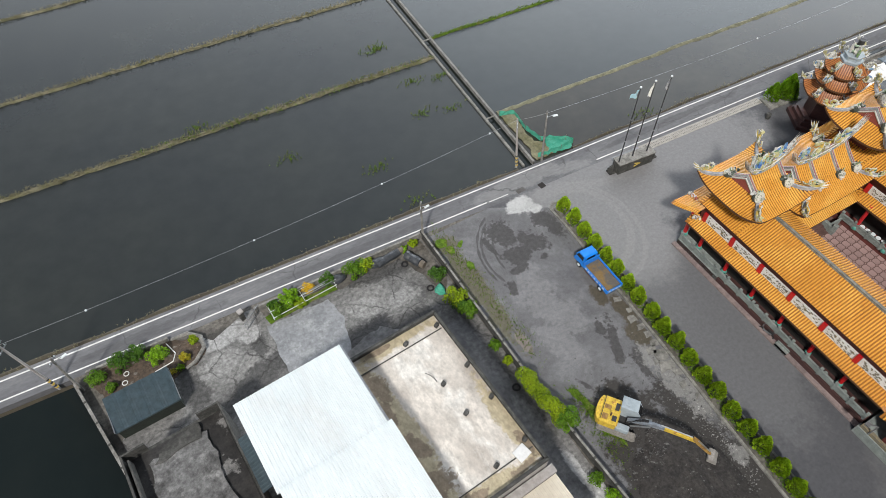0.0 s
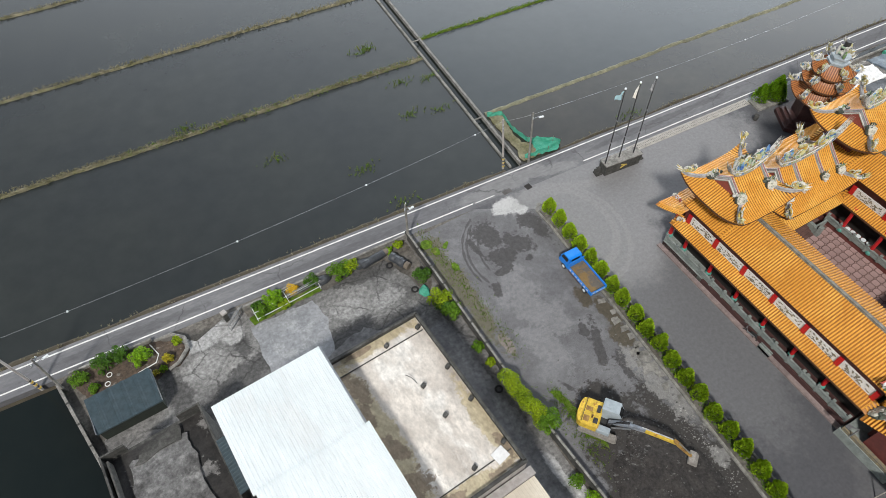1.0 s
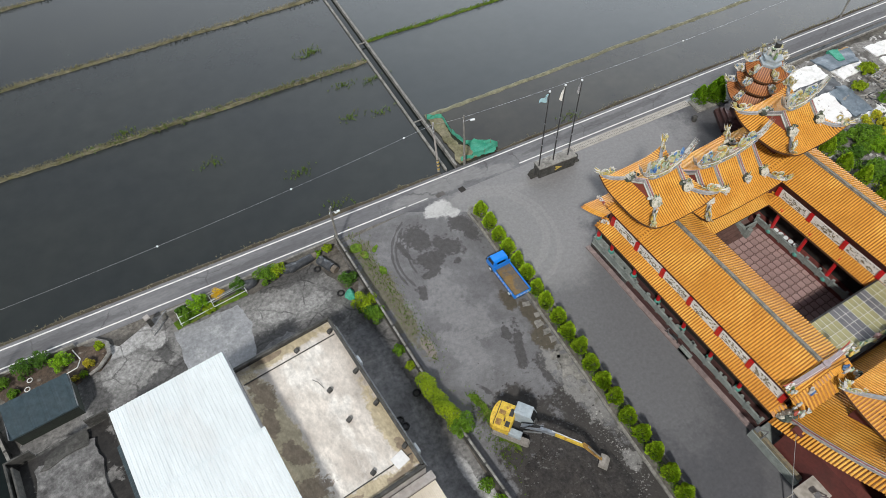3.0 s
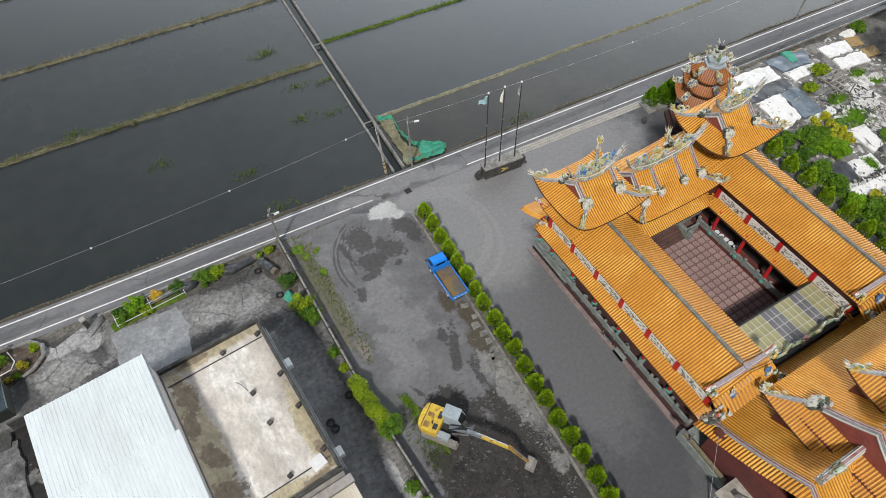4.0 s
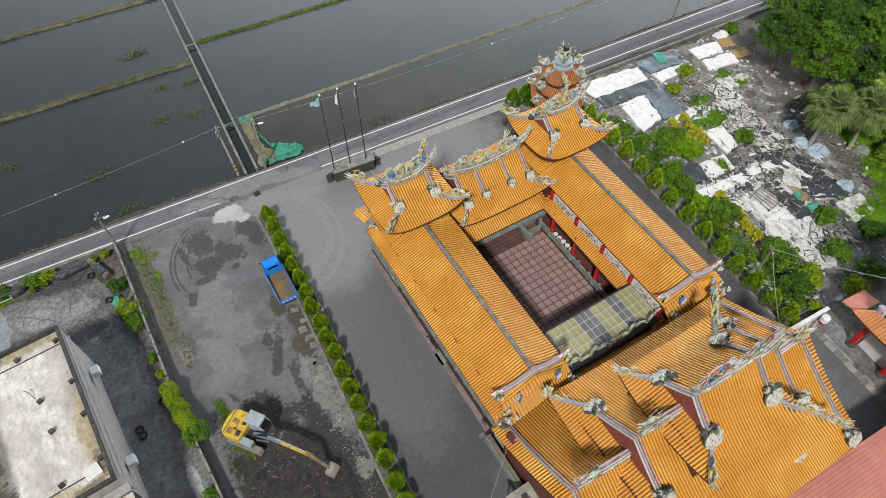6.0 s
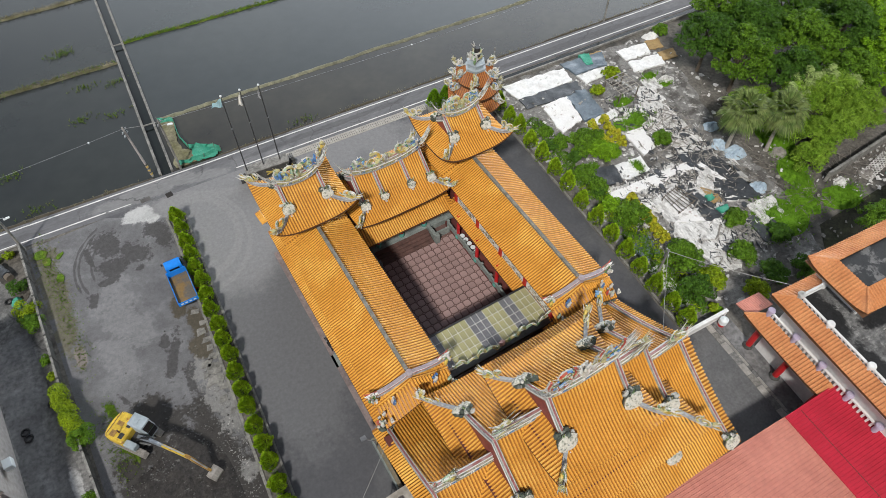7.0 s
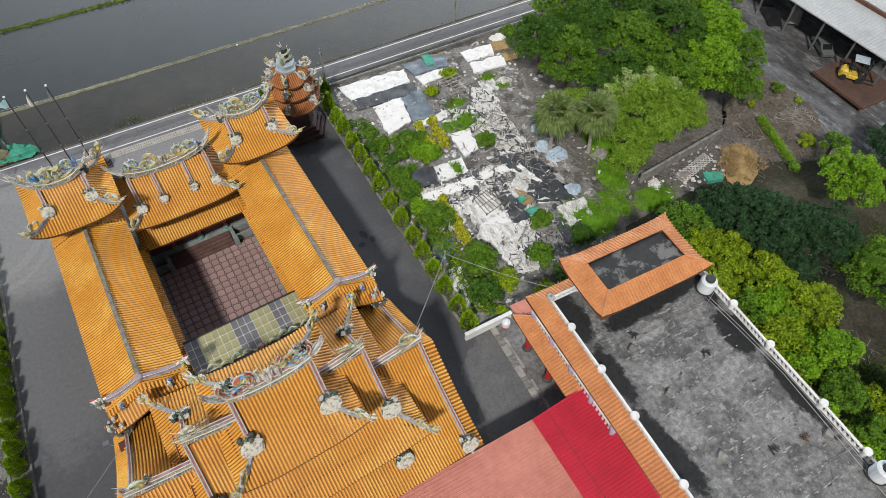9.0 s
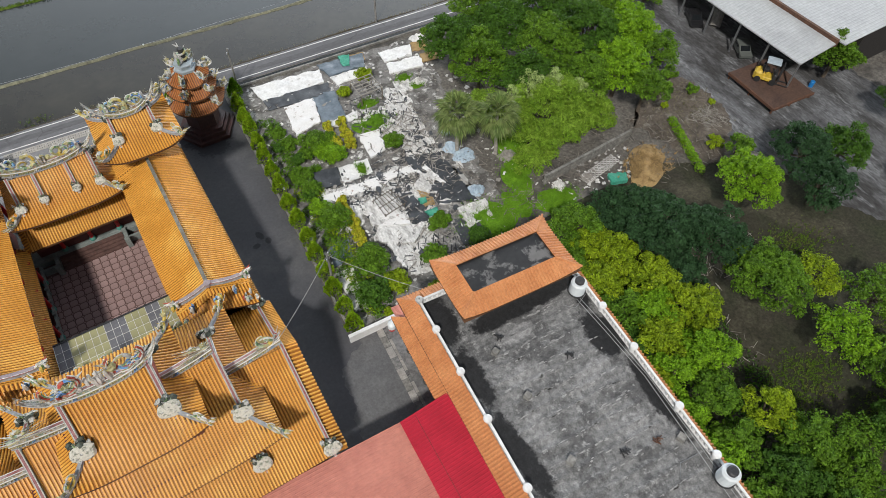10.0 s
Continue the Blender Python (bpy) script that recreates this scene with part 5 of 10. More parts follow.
    for s in (-1, 1):
        for sl in slopes:
            db, v1 = MB(), (vg if vg < 1 else 0.96)
            k = 8
            ridge_bar(db, [front(sl, s * (gx - 0.05), v1 * j / k) + Vector((0, 0, 0.05)) for j in range(k + 1)], 0.29, 0.27, 0, strips=RIDGE_STRIPS)
            db.make("descending_ridge", [RIDGE, RIDGE_MAROON, FRIEZE, RIDGE_GREEN], roof)
            end = front(sl, s * (gx - 0.05), v1)
            h = (math.pi / 2 * sl) if axis == "x" else (0 if sl > 0 else math.pi)
            if discs:
                medallion("medallion", end + Vector((0, 0, 0.35)), 28, h, disc_r, roof, seed * 7 + s + 3 * sl)
            if vg < 1:
                hb = MB()
                k = 6
                pts = [front(sl, s * (gx + (hx - gx) * j / k), vg + (1 - vg) * j / k) + Vector((0, 0, 0.05)) for j in range(k + 1)]
                ridge_bar(hb, pts, 0.24, 0.26, 0)
                hb.make("hip_ridge", [RIDGE], roof)
                cb = MB()
                d = pts[-1] - pts[-3]
                d.z = 0
                coil(cb, pts[-1] + Vector((0, 0, 0.05)) - d * 0.2, -d, 0.86, 2.0, 1.1, seed * 5 + s * 2 + sl, 0.16, (12, 8, 0, 12, 2))
                feathers(cb, pts[-1] + Vector((0, 0, 0.25)), d, 0.7, seed + s + sl, 8, 0.6, (0, 12, 2, 0))
                cb.make("corner_ornament", ORN, roof, "curled dragon ornament on an upturned roof corner")
    return roof, front


def column(parent, x, y, z0, z1, r=0.2, foot=None):
    c = MB().tube([(x, y, z0), (x, y, z1)], r, 12, 0).make("column", RED, parent, "red lacquered round column")
    MB().tube([(x, y, z0 - 0.0), (x, y, z0 + 0.18), (x, y, z0 + 0.35), (x, y, z0 + 0.45)], [r * 1.5, r * 1.75, r * 1.5, r * 1.1], 10).make("column_base", foot or JADE, c, "dark stone drum base" if foot else "jade green drum base")
    return c


# front hall: two tall side roofs, a lower middle roof
front_hall = thing("temple_front_hall", TEMPLE, "temple front hall with three orange tile roofs and porcelain dragons", "temple hall")
MB().box(-12.0, 12.2, 8.2, 14.0, 0.0, 0.8).make("plinth", GREY_STONE, front_hall)
for x0, x1, y0, top in ((-10.5, -6.7, 9.8, 9.6), (-5.0, 5.2, 9.0, 6.6), (6.9, 10.7, 9.8, 9.6)):
    MB().box(x0, x1, y0, 13.2, 0.8, top).make("wall", RED_WALL, front_hall, "dark red tiled wall")
hall_roof(front_hall, -8.6, 11.15, 3.95, 3.75, 10.05, 12.3, 1.95, 0.5, 1.0, seed=11, disc_r=0.62)
hall_roof(front_hall, 8.95, 11.15, 3.95, 3.75, 10.05, 12.4, 1.95, 0.5, 1.0, seed=12, disc_r=0.62)
hall_roof(front_hall, 0.2, 10.9, 5.2, 4.0, 7.05, 9.9, 3.75, 0.62, 0.55, seed=13, disc_r=0.55, inner=(-1.5, 1.5))
mb, fr, _ = roof_mesh(0.25, 9.6, 5.0, 2.9, 4.35, 5.9, 5.0, 1, 0.0, 0.2, slopes=(-1,))
mb.make("lower_eave", [TILE, TILE_EDGE, TILE, TILE, TILE_PAN_SHADED], front_hall, "lower orange tile eave over the courtyard side")
mb, fr, _ = roof_mesh(-8.6, 12.9, 3.7, 3.2, 5.0, 6.8, 3.7, 1, 0.2, 0.2, slopes=(1,))
mb.make("lower_eave", [TILE, TILE_EDGE, TILE, TILE, TILE_PAN_SHADED], front_hall)
mb, fr, _ = roof_mesh(8.95, 12.9, 3.7, 3.2, 5.0, 6.8, 3.7, 1, 0.2, 0.2, slopes=(1,))
mb.make("lower_eave", [TILE, TILE_EDGE, TILE, TILE, TILE_PAN_SHADED], front_hall)
for cx, side in ((-8.65, -1), (8.65, 1)):
    mb, fr, _ = roof_mesh(cx, 11.1, 2.3, 3.32, 7.3, 8.85, 2.3, 1, 0.0, 0.3, axis="y", seg=6, lip=0.09)
    mb.make("side_eave", [TILE, TILE_EDGE, TILE, TILE, TILE_PAN_SHADED], front_hall, "orange tile eave running on from the wing")
for x in (-11.0, -6.2, -2.2, 2.6, 6.6, 11.4):
    column(front_hall, x, 14.2, 0.8, 5.2, 0.22)
for x in (-2.6, 0.2, 3.0):
    column(front_hall, x, 8.75, 0.8, 4.5, 0.2)


for s in (-1, 1):
    for x, y, z in ((-11.2, 15.3, 6.2), (-11.8, 13.7, 4.75), (-6.0, 15.2, 6.2)):
        ob = MB()
        curl(ob, (s * x + (0.3 if s < 0 else 0), y - 0.5, z), (0, 1, 0), 0.3, 0, 5)
        figures(ob, (s * x + (0.3 if s < 0 else 0), y - 0.4, z), 4, (0.15, 0.35), int(x * 10 + s), 0.3, 0.6, (0, 0, 5, 6))
        ob.make("eave_ornament", ORN, front_hall, "red and white porcelain scroll at an eave end")


def frieze(parent, x, y0, y1, z0, z1, face, n):
    """White carved panels between red blocks on a long wall; face: +1 or -1 along x."""
    w = (y1 - y0) / n
    r = random.Random(int(x * 10))
    for i in range(n + 1):
        MB().obox((x + face * 0.10, y0 + w * i, (z0 + z1) / 2), (0.26, 0.42, z1 - z0 + 0.1)).make("bracket_block", RED, parent, "red lacquered block")
    for i in range(n):
        ya, yb = y0 + w * i + 0.22, y0 + w * (i + 1) - 0.24
        p = MB().box(min(x, x + face * 0.12), max(x, x + face * 0.12), ya, yb, z0, z1).make("frieze_panel", FRIEZE, parent, "white carved frieze panel")
        mb = MB()
        for k in range(46):
            y, z = r.uniform(ya + 0.25, yb - 0.25), r.uniform(z0 + 0.1, z1 - 0.08)
            mb.blob((x + face * 0.14, y, z), (0.04, r.uniform(0.05, 0.17), r.uniform(0.03, 0.08)), 0, 0.5, k, 5, 3)
        mb.make("relief", INK, p, "dark carved relief", kind="stuff")


def wing(name, cx, label):
    w = thing(name, TEMPLE, label, "temple wing")
    y0, y1 = -9.6, 12.6
    ym, hy = (8.2 + -9.9) / 2, (8.2 + 9.9) / 2
    mb, fr, put = roof_mesh(cx, -0.55, 9.4, 3.32, 7.3, 8.85, 9.4, 1, 0.0, 0.3, axis="y", seg=6, lip=0.09)
    roof = mb.make("roof", [TILE, TILE_EDGE, TILE, TILE, TILE_PAN_SHADED], w, "long orange barrel tile roof")
    rb = MB()
    ridge_bar(rb, [Vector((cx, -8.9 + 17.4 * i / 12, 8.85)) for i in range(13)], 0.27, 0.24, 0)
    rb.make("ridge", [RIDGE_DARK], roof, "plain grey ridge")
    # bent gable ridge at the south end with swallowtails
    gb = MB()
    for s in (-1, 1):
        pts = [Vector((cx + s * 3.5 * q, -9.35 + (0.25 * q), profile(q, 7.3, 8.85, 0.3) + 0.1 + 0.5 * q ** 4)) for q in (0, 0.2, 0.4, 0.6, 0.8, 1.0)]
        ridge_bar(gb, pts, 0.38, 0.34, 0, strips=((0.0, 0.1, 4), (0.12, 0.2, 2), (0.24, 0.98, 1)) if s > 0 else ((0.9, 1.0, 4), (0.8, 0.88, 2), (0.02, 0.76, 1)))
        eb = MB()
        curl(eb, pts[-1] + Vector((0, 0, 0.1)), (-s, 0, 0), 0.3, 3, 2)
        for k, wd, m2 in ((0.0, 0.13, 2), (0.14, 0.08, 4), (-0.14, 0.07, 3)):
            eb.tube([pts[-2] + Vector((0, k, 0.3)), pts[-1] + Vector((0, k, 0.42)), pts[-1] + Vector((s * 0.22, k * 1.4, 0.46)), pts[-1] + Vector((s * 0.42, k * 2, 0.62))], [wd, wd, wd * 0.8, 0.015], 6, m2)
        eb.make("ridge_end", [RIDGE, MAUVE_GREY, FRIEZE, ORN[7], ORN[5]], roof, "white and red hooked ridge end")
    gb.tube([(cx, -9.35, 8.9), (cx, -9.35, 9.32)], 0.3, 14, 1)
    gb.make("gable_ridge", [RIDGE, MAUVE_GREY, FRIEZE, ORN[7], ORN[5]], roof, "mauve and grey curved gable ridge")
    # tiled apron sloping down towards the main hall
    ab = MB()
    edge = lambda u, v: Vector((cx + u, -9.3 - 2.0 * v, profile(abs(u) / 3.5, 7.3, 8.85, 0.3) + 0.02 - 1.35 * v))
    ab.grid(edge, [-3.3 + 0.55 * i for i in range(13)], [0, 0.5, 1.0], 2)
    ab.grid(lambda u, k: edge(u, 1) - Vector((0, 0, 0.2 * k)), [-3.3 + 0.55 * i for i in range(13)], [0, 1], 1)
    for i in range(-11, 12):
        rib(ab, [edge(i * 0.29, v) + Vector((0, 0, 0.02)) for v in (0, 0.5, 1.005)], Vector((1, 0, 0)), 0.085)
    ab.make("apron", [TILE, TILE_EDGE, TILE_PAN_SHADED], w, "tiled apron at the end of the wing")
    for s in (-1, 1):
        ob = MB()
        figures(ob, (cx + s * 3.3, -9.3, 7.9), 7, (0.3, 0.2), int(cx) + s, 0.3, 0.7, (0, 1, 2, 5, 6, 6))
        figures(ob, (cx + s * 1.9, -10.3, 7.5), 3, (0.12, 0.12), int(cx) + 3 * s, 0.8, 1.1, (3, 3, 0))
        figures(ob, (cx + s * 3.0, -10.9, 6.6), 9, (0.35, 0.3), int(cx) + 5 * s, 0.4, 0.9, (5, 0, 0, 6, 9, 11))
        ob.make("ridge_ornament", ORN, roof, "porcelain ornaments at a gable end", kind="stuff")
    for s in (-1, 1):
        xw = cx + s * 2.5
        MB().box(min(xw, xw - s * 0.3), max(xw, xw - s * 0.3), -9.6, 8.4 if s * cx < 0 else 13.4, 3.6, 7.1).make("wall", RED_WALL, w)
        frieze(w, xw, -9.3, 12.7 if s * cx > 0 else 7.0, 4.85, 5.85, s, 6 if s * cx > 0 else 4)
        ln = (-9.6, 13.6) if s * cx > 0 else (-9.6, 7.2)
        mb, fr, _ = roof_mesh(xw - s * 0.1, sum(ln) / 2, (ln[1] - ln[0]) / 2, 1.3, 4.2, 4.85, (ln[1] - ln[0]) / 2, 1, 0.0, 0.1, axis="y", slopes=(s,), seg=3)
        mb.make("lower_eave", [TILE, TILE_EDGE, TILE, TILE, TILE_PAN_SHADED], w, "lower orange tile eave")
    # outer gallery: platform, columns, balustrade
    o = -1 if cx < 0 else 1
    xa, xb = cx + o * 2.0, cx + o * 3.35
    MB().box(min(xa, xb), max(xa, xb), -9.6, 14.0, 0.0, 0.75).make("platform", MAROON, w, "dark maroon tiled gallery platform")
    MB().box(min(xb, xb + o * 0.5), max(xb, xb + o * 0.5), -9.6, 14.2, 0.0, 0.2).make("platform_kerb", STEP_PINK, w, "dusty pink kerb along the gallery")
    # shade under the eaves is put into this wall's colour
    MB().box(min(xa, xa - o * 0.3), max(xa, xa - o * 0.3), -9.6, 14.0, 0.75, 4.7).make("wall", DARK, w, "recessed gallery wall, near-black for the eave's shade")
    for k in range(6):
        column(w, cx + o * 2.35, 12.0 - 3.62 * k, 0.75, 4.45)
    balustrade(w, cx + o * 3.15, -9.4, 13.9, 0.75, 14)
    if o > 0:
        xa = cx - 3.35
        MB().box(xa, cx - 2.0, -9.6, 8.0, 0.0, 0.75).make("platform", RED_WALL, w)
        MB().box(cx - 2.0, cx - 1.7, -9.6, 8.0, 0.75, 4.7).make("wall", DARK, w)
        for k in range(4):
            column(w, cx - 3.3, 5.4 - 3.62 * k, 0.75, 4.4)
        balustrade(w, cx - 3.45, -6.0, 7.2, 0.75, 8)
    else:
        MB().box(cx + 2.0, cx + 3.4, -9.6, 8.0, 0.0, 0.75).make("platform", RED_WALL, w)
        for k in range(4):
            column(w, cx + 3.3, 5.4 - 3.62 * k, 0.75, 4.4)
        balustrade(w, cx + 3.45, -6.0, 7.2, 0.75, 8)
    return w


def balustrade(parent, x, y0, y1, z, n):
    w = (y1 - y0) / n
    for i in range(n + 1):
        y = y0 + w * i
        MB().box(x - 0.11, x + 0.11, y - 0.11, y + 0.11, z, z + 0.95).obox((x, y, z + 1.03), (0.28, 0.28, 0.14)).make("baluster_post", GREY_STONE, parent, "carved grey stone post")
    for i in range(n):
        ya, yb = y0 + w * i + 0.11, y0 + w * (i + 1) - 0.11
        p = MB().box(x - 0.05, x + 0.05, ya, yb, z + 0.08, z + 0.62).box(x - 0.1, x + 0.1, ya, yb, z + 0.68, z + 0.82)
        for k in (0.2, 0.5, 0.8):
            p.box(x - 0.06, x + 0.06, ya + (yb - ya) * k - 0.06, ya + (yb - ya) * k + 0.06, z + 0.6, z + 0.7)
        p.make("balustrade_panel", GREY_STONE, parent, "carved grey stone balustrade panel")


west_wing = wing("temple_wing", -8.65, "temple side wing with long orange tile roof and white frieze")
east_wing = wing("temple_wing", 8.65, "temple side wing with long orange tile roof beside the garden")

# main hall: three stacked roofs
main_hall = thing("temple_main_hall", TEMPLE, "temple main hall with three stacked orange tile roofs", "temple hall")
MB().box(-12.2, 12.2, -26.8, -9.8, 0.0, 0.9).make("plinth", GREY_STONE, main_hall)
MB().box(-11.2, 11.2, -25.6, -11.2, 0.9, 4.4).make("wall", RED_WALL, main_hall, "dark red tiled wall")
MB().box(-8.0, 8.0, -23.6, -13.0, 4.4, 8.4).make("wall", RED_WALL, main_hall)
MB().box(-4.0, 4.0, -22.0, -14.8, 8.4, 12.2).make("wall", RED_WALL, main_hall)
hall_roof(main_hall, 0.0, -18.3, 11.75, 8.3, 4.15, 9.0, 11.75, 1, 0.0, 0.35, seed=21, main_orn="none", disc_r=0.8, tails=False, verge=1.15)
hall_roof(main_hall, 0.1, -18.15, 8.9, 6.75, 7.75, 12.2, 6.9, 0.6, 0.75, 0.35, seed=23, main_orn="plumes", disc_r=0.85, tails=False)
hall_roof(main_hall, 0.1, -18.4, 4.85, 4.75, 11.7, 15.3, 2.95, 0.56, 0.85, 0.4, seed=25, disc_r=0.85, grand=1.45)
for s in (-1, 1):
    cb = MB()
    figures(cb, (s * 8.9, -11.4, 9.0), 5, (0.25, 0.2), 80 + s, 0.4, 0.9, (3, 3, 0, 2))
    cb.make("ridge_ornament", ORN, main_hall, "blue and white porcelain figurines", kind="stuff")
medallion("medallion", (6.5, -24.8, 5.3), 25, -math.pi / 2, 0.8, main_hall, 91)
medallion("medallion", (-6.5, -24.8, 5.3), 25, -math.pi / 2, 0.8, main_hall, 92)
MB().obox((-11.95, -16.0, 2.6), (0.9, 9.0, 5.0)).make("side_wall", RED_WALL, main_hall, "dark red tiled side wall")
MB().obox((-12.75, -12.2, 0.55), (0.5, 5.2, 1.1)).obox((-12.75, -12.2, 1.25), (0.3, 4.9, 0.5), mi=1).make("side_balustrade", [GREY_STONE, INK], main_hall, "grey stone parapet with dark carvings")
MB().obox((-13.4, -15.9, 2.4), (2.4, 1.9, 0.12), ry=-8).obox((-12.4, -16.6, 1.2), (0.1, 0.1, 2.4)).obox((-14.5, -15.2, 1.1), (0.08, 0.08, 2.2)).obox((-14.5, -16.7, 1.1), (0.08, 0.08, 2.2)).make("side_canopy", DRIFT, main_hall, "small corrugated canopy on posts")
for i in range(2):
    MB().tube([(-12.9, -10.6 - i * 6.2, 0.0), (-12.95, -10.6 - i * 6.2, 2.9), (-13.5, -10.2 - i * 6.2, 3.2)], 0.06, 6).obox((-13.7, -10.0 - i * 6.2, 3.2), (0.5, 0.4, 0.14)).make("floodlight", STEEL, main_hall, "floodlight on a grey post")

# glazed canopy between courtyard and main hall
canopy = thing("courtyard_canopy", TEMPLE, "flat canopy of yellow-green and grey panels over a courtyard passage", "canopy")
CX0, CX1, CY0, CY1, CZ = -5.2, 6.5, -9.15, -5.45, 4.75
fb = MB()
NX, NY = 19, 4
pw, ph = (CX1 - CX0) / NX, (CY1 - CY0) / NY
for i in range(NX + 1):
    fb.box(CX0 + i * pw - 0.016, CX0 + i * pw + 0.016, CY0, CY1, CZ, CZ + 0.05)
for j in range(NY + 1):
    fb.box(CX0, CX1, CY0 + j * ph - 0.016, CY0 + j * ph + 0.016, CZ, CZ + 0.047)
fb.make("frame", FRIEZE, canopy, "thin pale frame bars")
MB().box(CX0, CX1, CY1 - 0.02, CY1 + 0.14, CZ - 0.25, CZ + 0.1).make("edge_beam", STEEL_DARK, canopy, "dark edge gutter")
pane = {}
for key, m in (("g", PANEL_GREEN), ("k", PANEL_GREY), ("b", PANEL_BROWN)):
    me = bpy.data.meshes.new("panel")
    me.from_pydata(*(lambda q: (q.v, [], q.f))(MB().box(-pw / 2 + 0.025, pw / 2 - 0.025, -ph / 2 + 0.025, ph / 2 - 0.025, -0.01, 0.02)))
    me.materials.append(m)
    pane[key] = me
for i in range(NX):
    for j in range(NY):
        o = new("panel", pane["kkkgggggkkkgggkkgggbb"[i + 1]])
        o.parent = canopy
        o.location = (CX0 + (i + 0.5) * pw, CY0 + (j + 0.5) * ph, CZ + 0.02)
for x in (CX0 + 0.2, CX1 - 0.2):
    for y in (CY0 + 0.2, CY1 - 0.1):
        MB().cyl((x, y, 0.1), (x, y, CZ), 0.07, n=8).make("post", STEEL, canopy)
ob = MB()
gut = MB().box(-6.2, 7.4, -9.75, -9.2, 4.3, 4.7)
gut.make("gutter", STEEL_DARK, canopy, "dark gutter along the main hall eave")
for s in (-1, 1):
    ob = MB()
    dragon(ob, (0.6 + s * 0.6, -9.35, 4.75), 0 if s > 0 else math.pi, 5.2, 0.3, 40 + s, 0.17, 0.62)
    ob.make("eave_dragon", ORN, canopy, "long green porcelain dragon along the eave")
MB().blob((0.6, -9.35, 5.1), (0.3, 0.25, 0.28), 4, 0.4, 3).make("pearl", ORN, canopy, "pink porcelain pearl")

# drain covers along the forecourt beside the lane
drain = setting("drain", MB().box(45.0, 64.2, 38.2, 39.3, -0.02, 0.012), SLAB, "pale concrete drain channel along the lane", "drain")
for i in range(16):
    x0 = 45.0 + 1.2 * i
    q = MB().box(x0 + 0.02, x0 + 1.18, 38.24, 39.26, 0.0, 0.03)
    for k in range(4):
        for y in (38.42, 38.82):
            q.box(x0 + 0.15 + 0.26 * k, x0 + 0.21 + 0.26 * k, y, y + 0.2, 0.031, 0.034, mi=1)
    q.make("drain_cover", [SLAB, WALL_DARK], drain)

# courtyard
court = setting("floor_courtyard", MB().box(-6.4, 6.4, -9.9, 8.4, -0.02, 0.10), COURT_JOINT, "brown courtyard paved with square tiles", "courtyard floor")
court.matrix_world = TEMPLE
steps = thing("courtyard_steps", TEMPLE, "broad brown steps up to the front hall with grey stone cheeks", "steps")
for k in range(4):
    MB().box(-3.4, 3.0, 6.6 + 0.36 * k, 8.4, 0.10 + 0.17 * k, 0.27 + 0.17 * k).make("step", STEP_BROWN, steps)
for x in (-3.7, 3.3):
    MB().box(x - 0.2, x + 0.2, 6.3, 8.4, 0.1, 1.05).obox((x, 6.4, 0.8), (0.5, 0.4, 1.3)).make("stair_cheek", GREY_STONE, steps)
for xa, xb in ((-5.2, -3.9), (3.5, 5.2)):
    MB().box(xa, xb, 6.9, 7.1, 0.1, 1.0).make("stone_rail", GREY_STONE, steps)

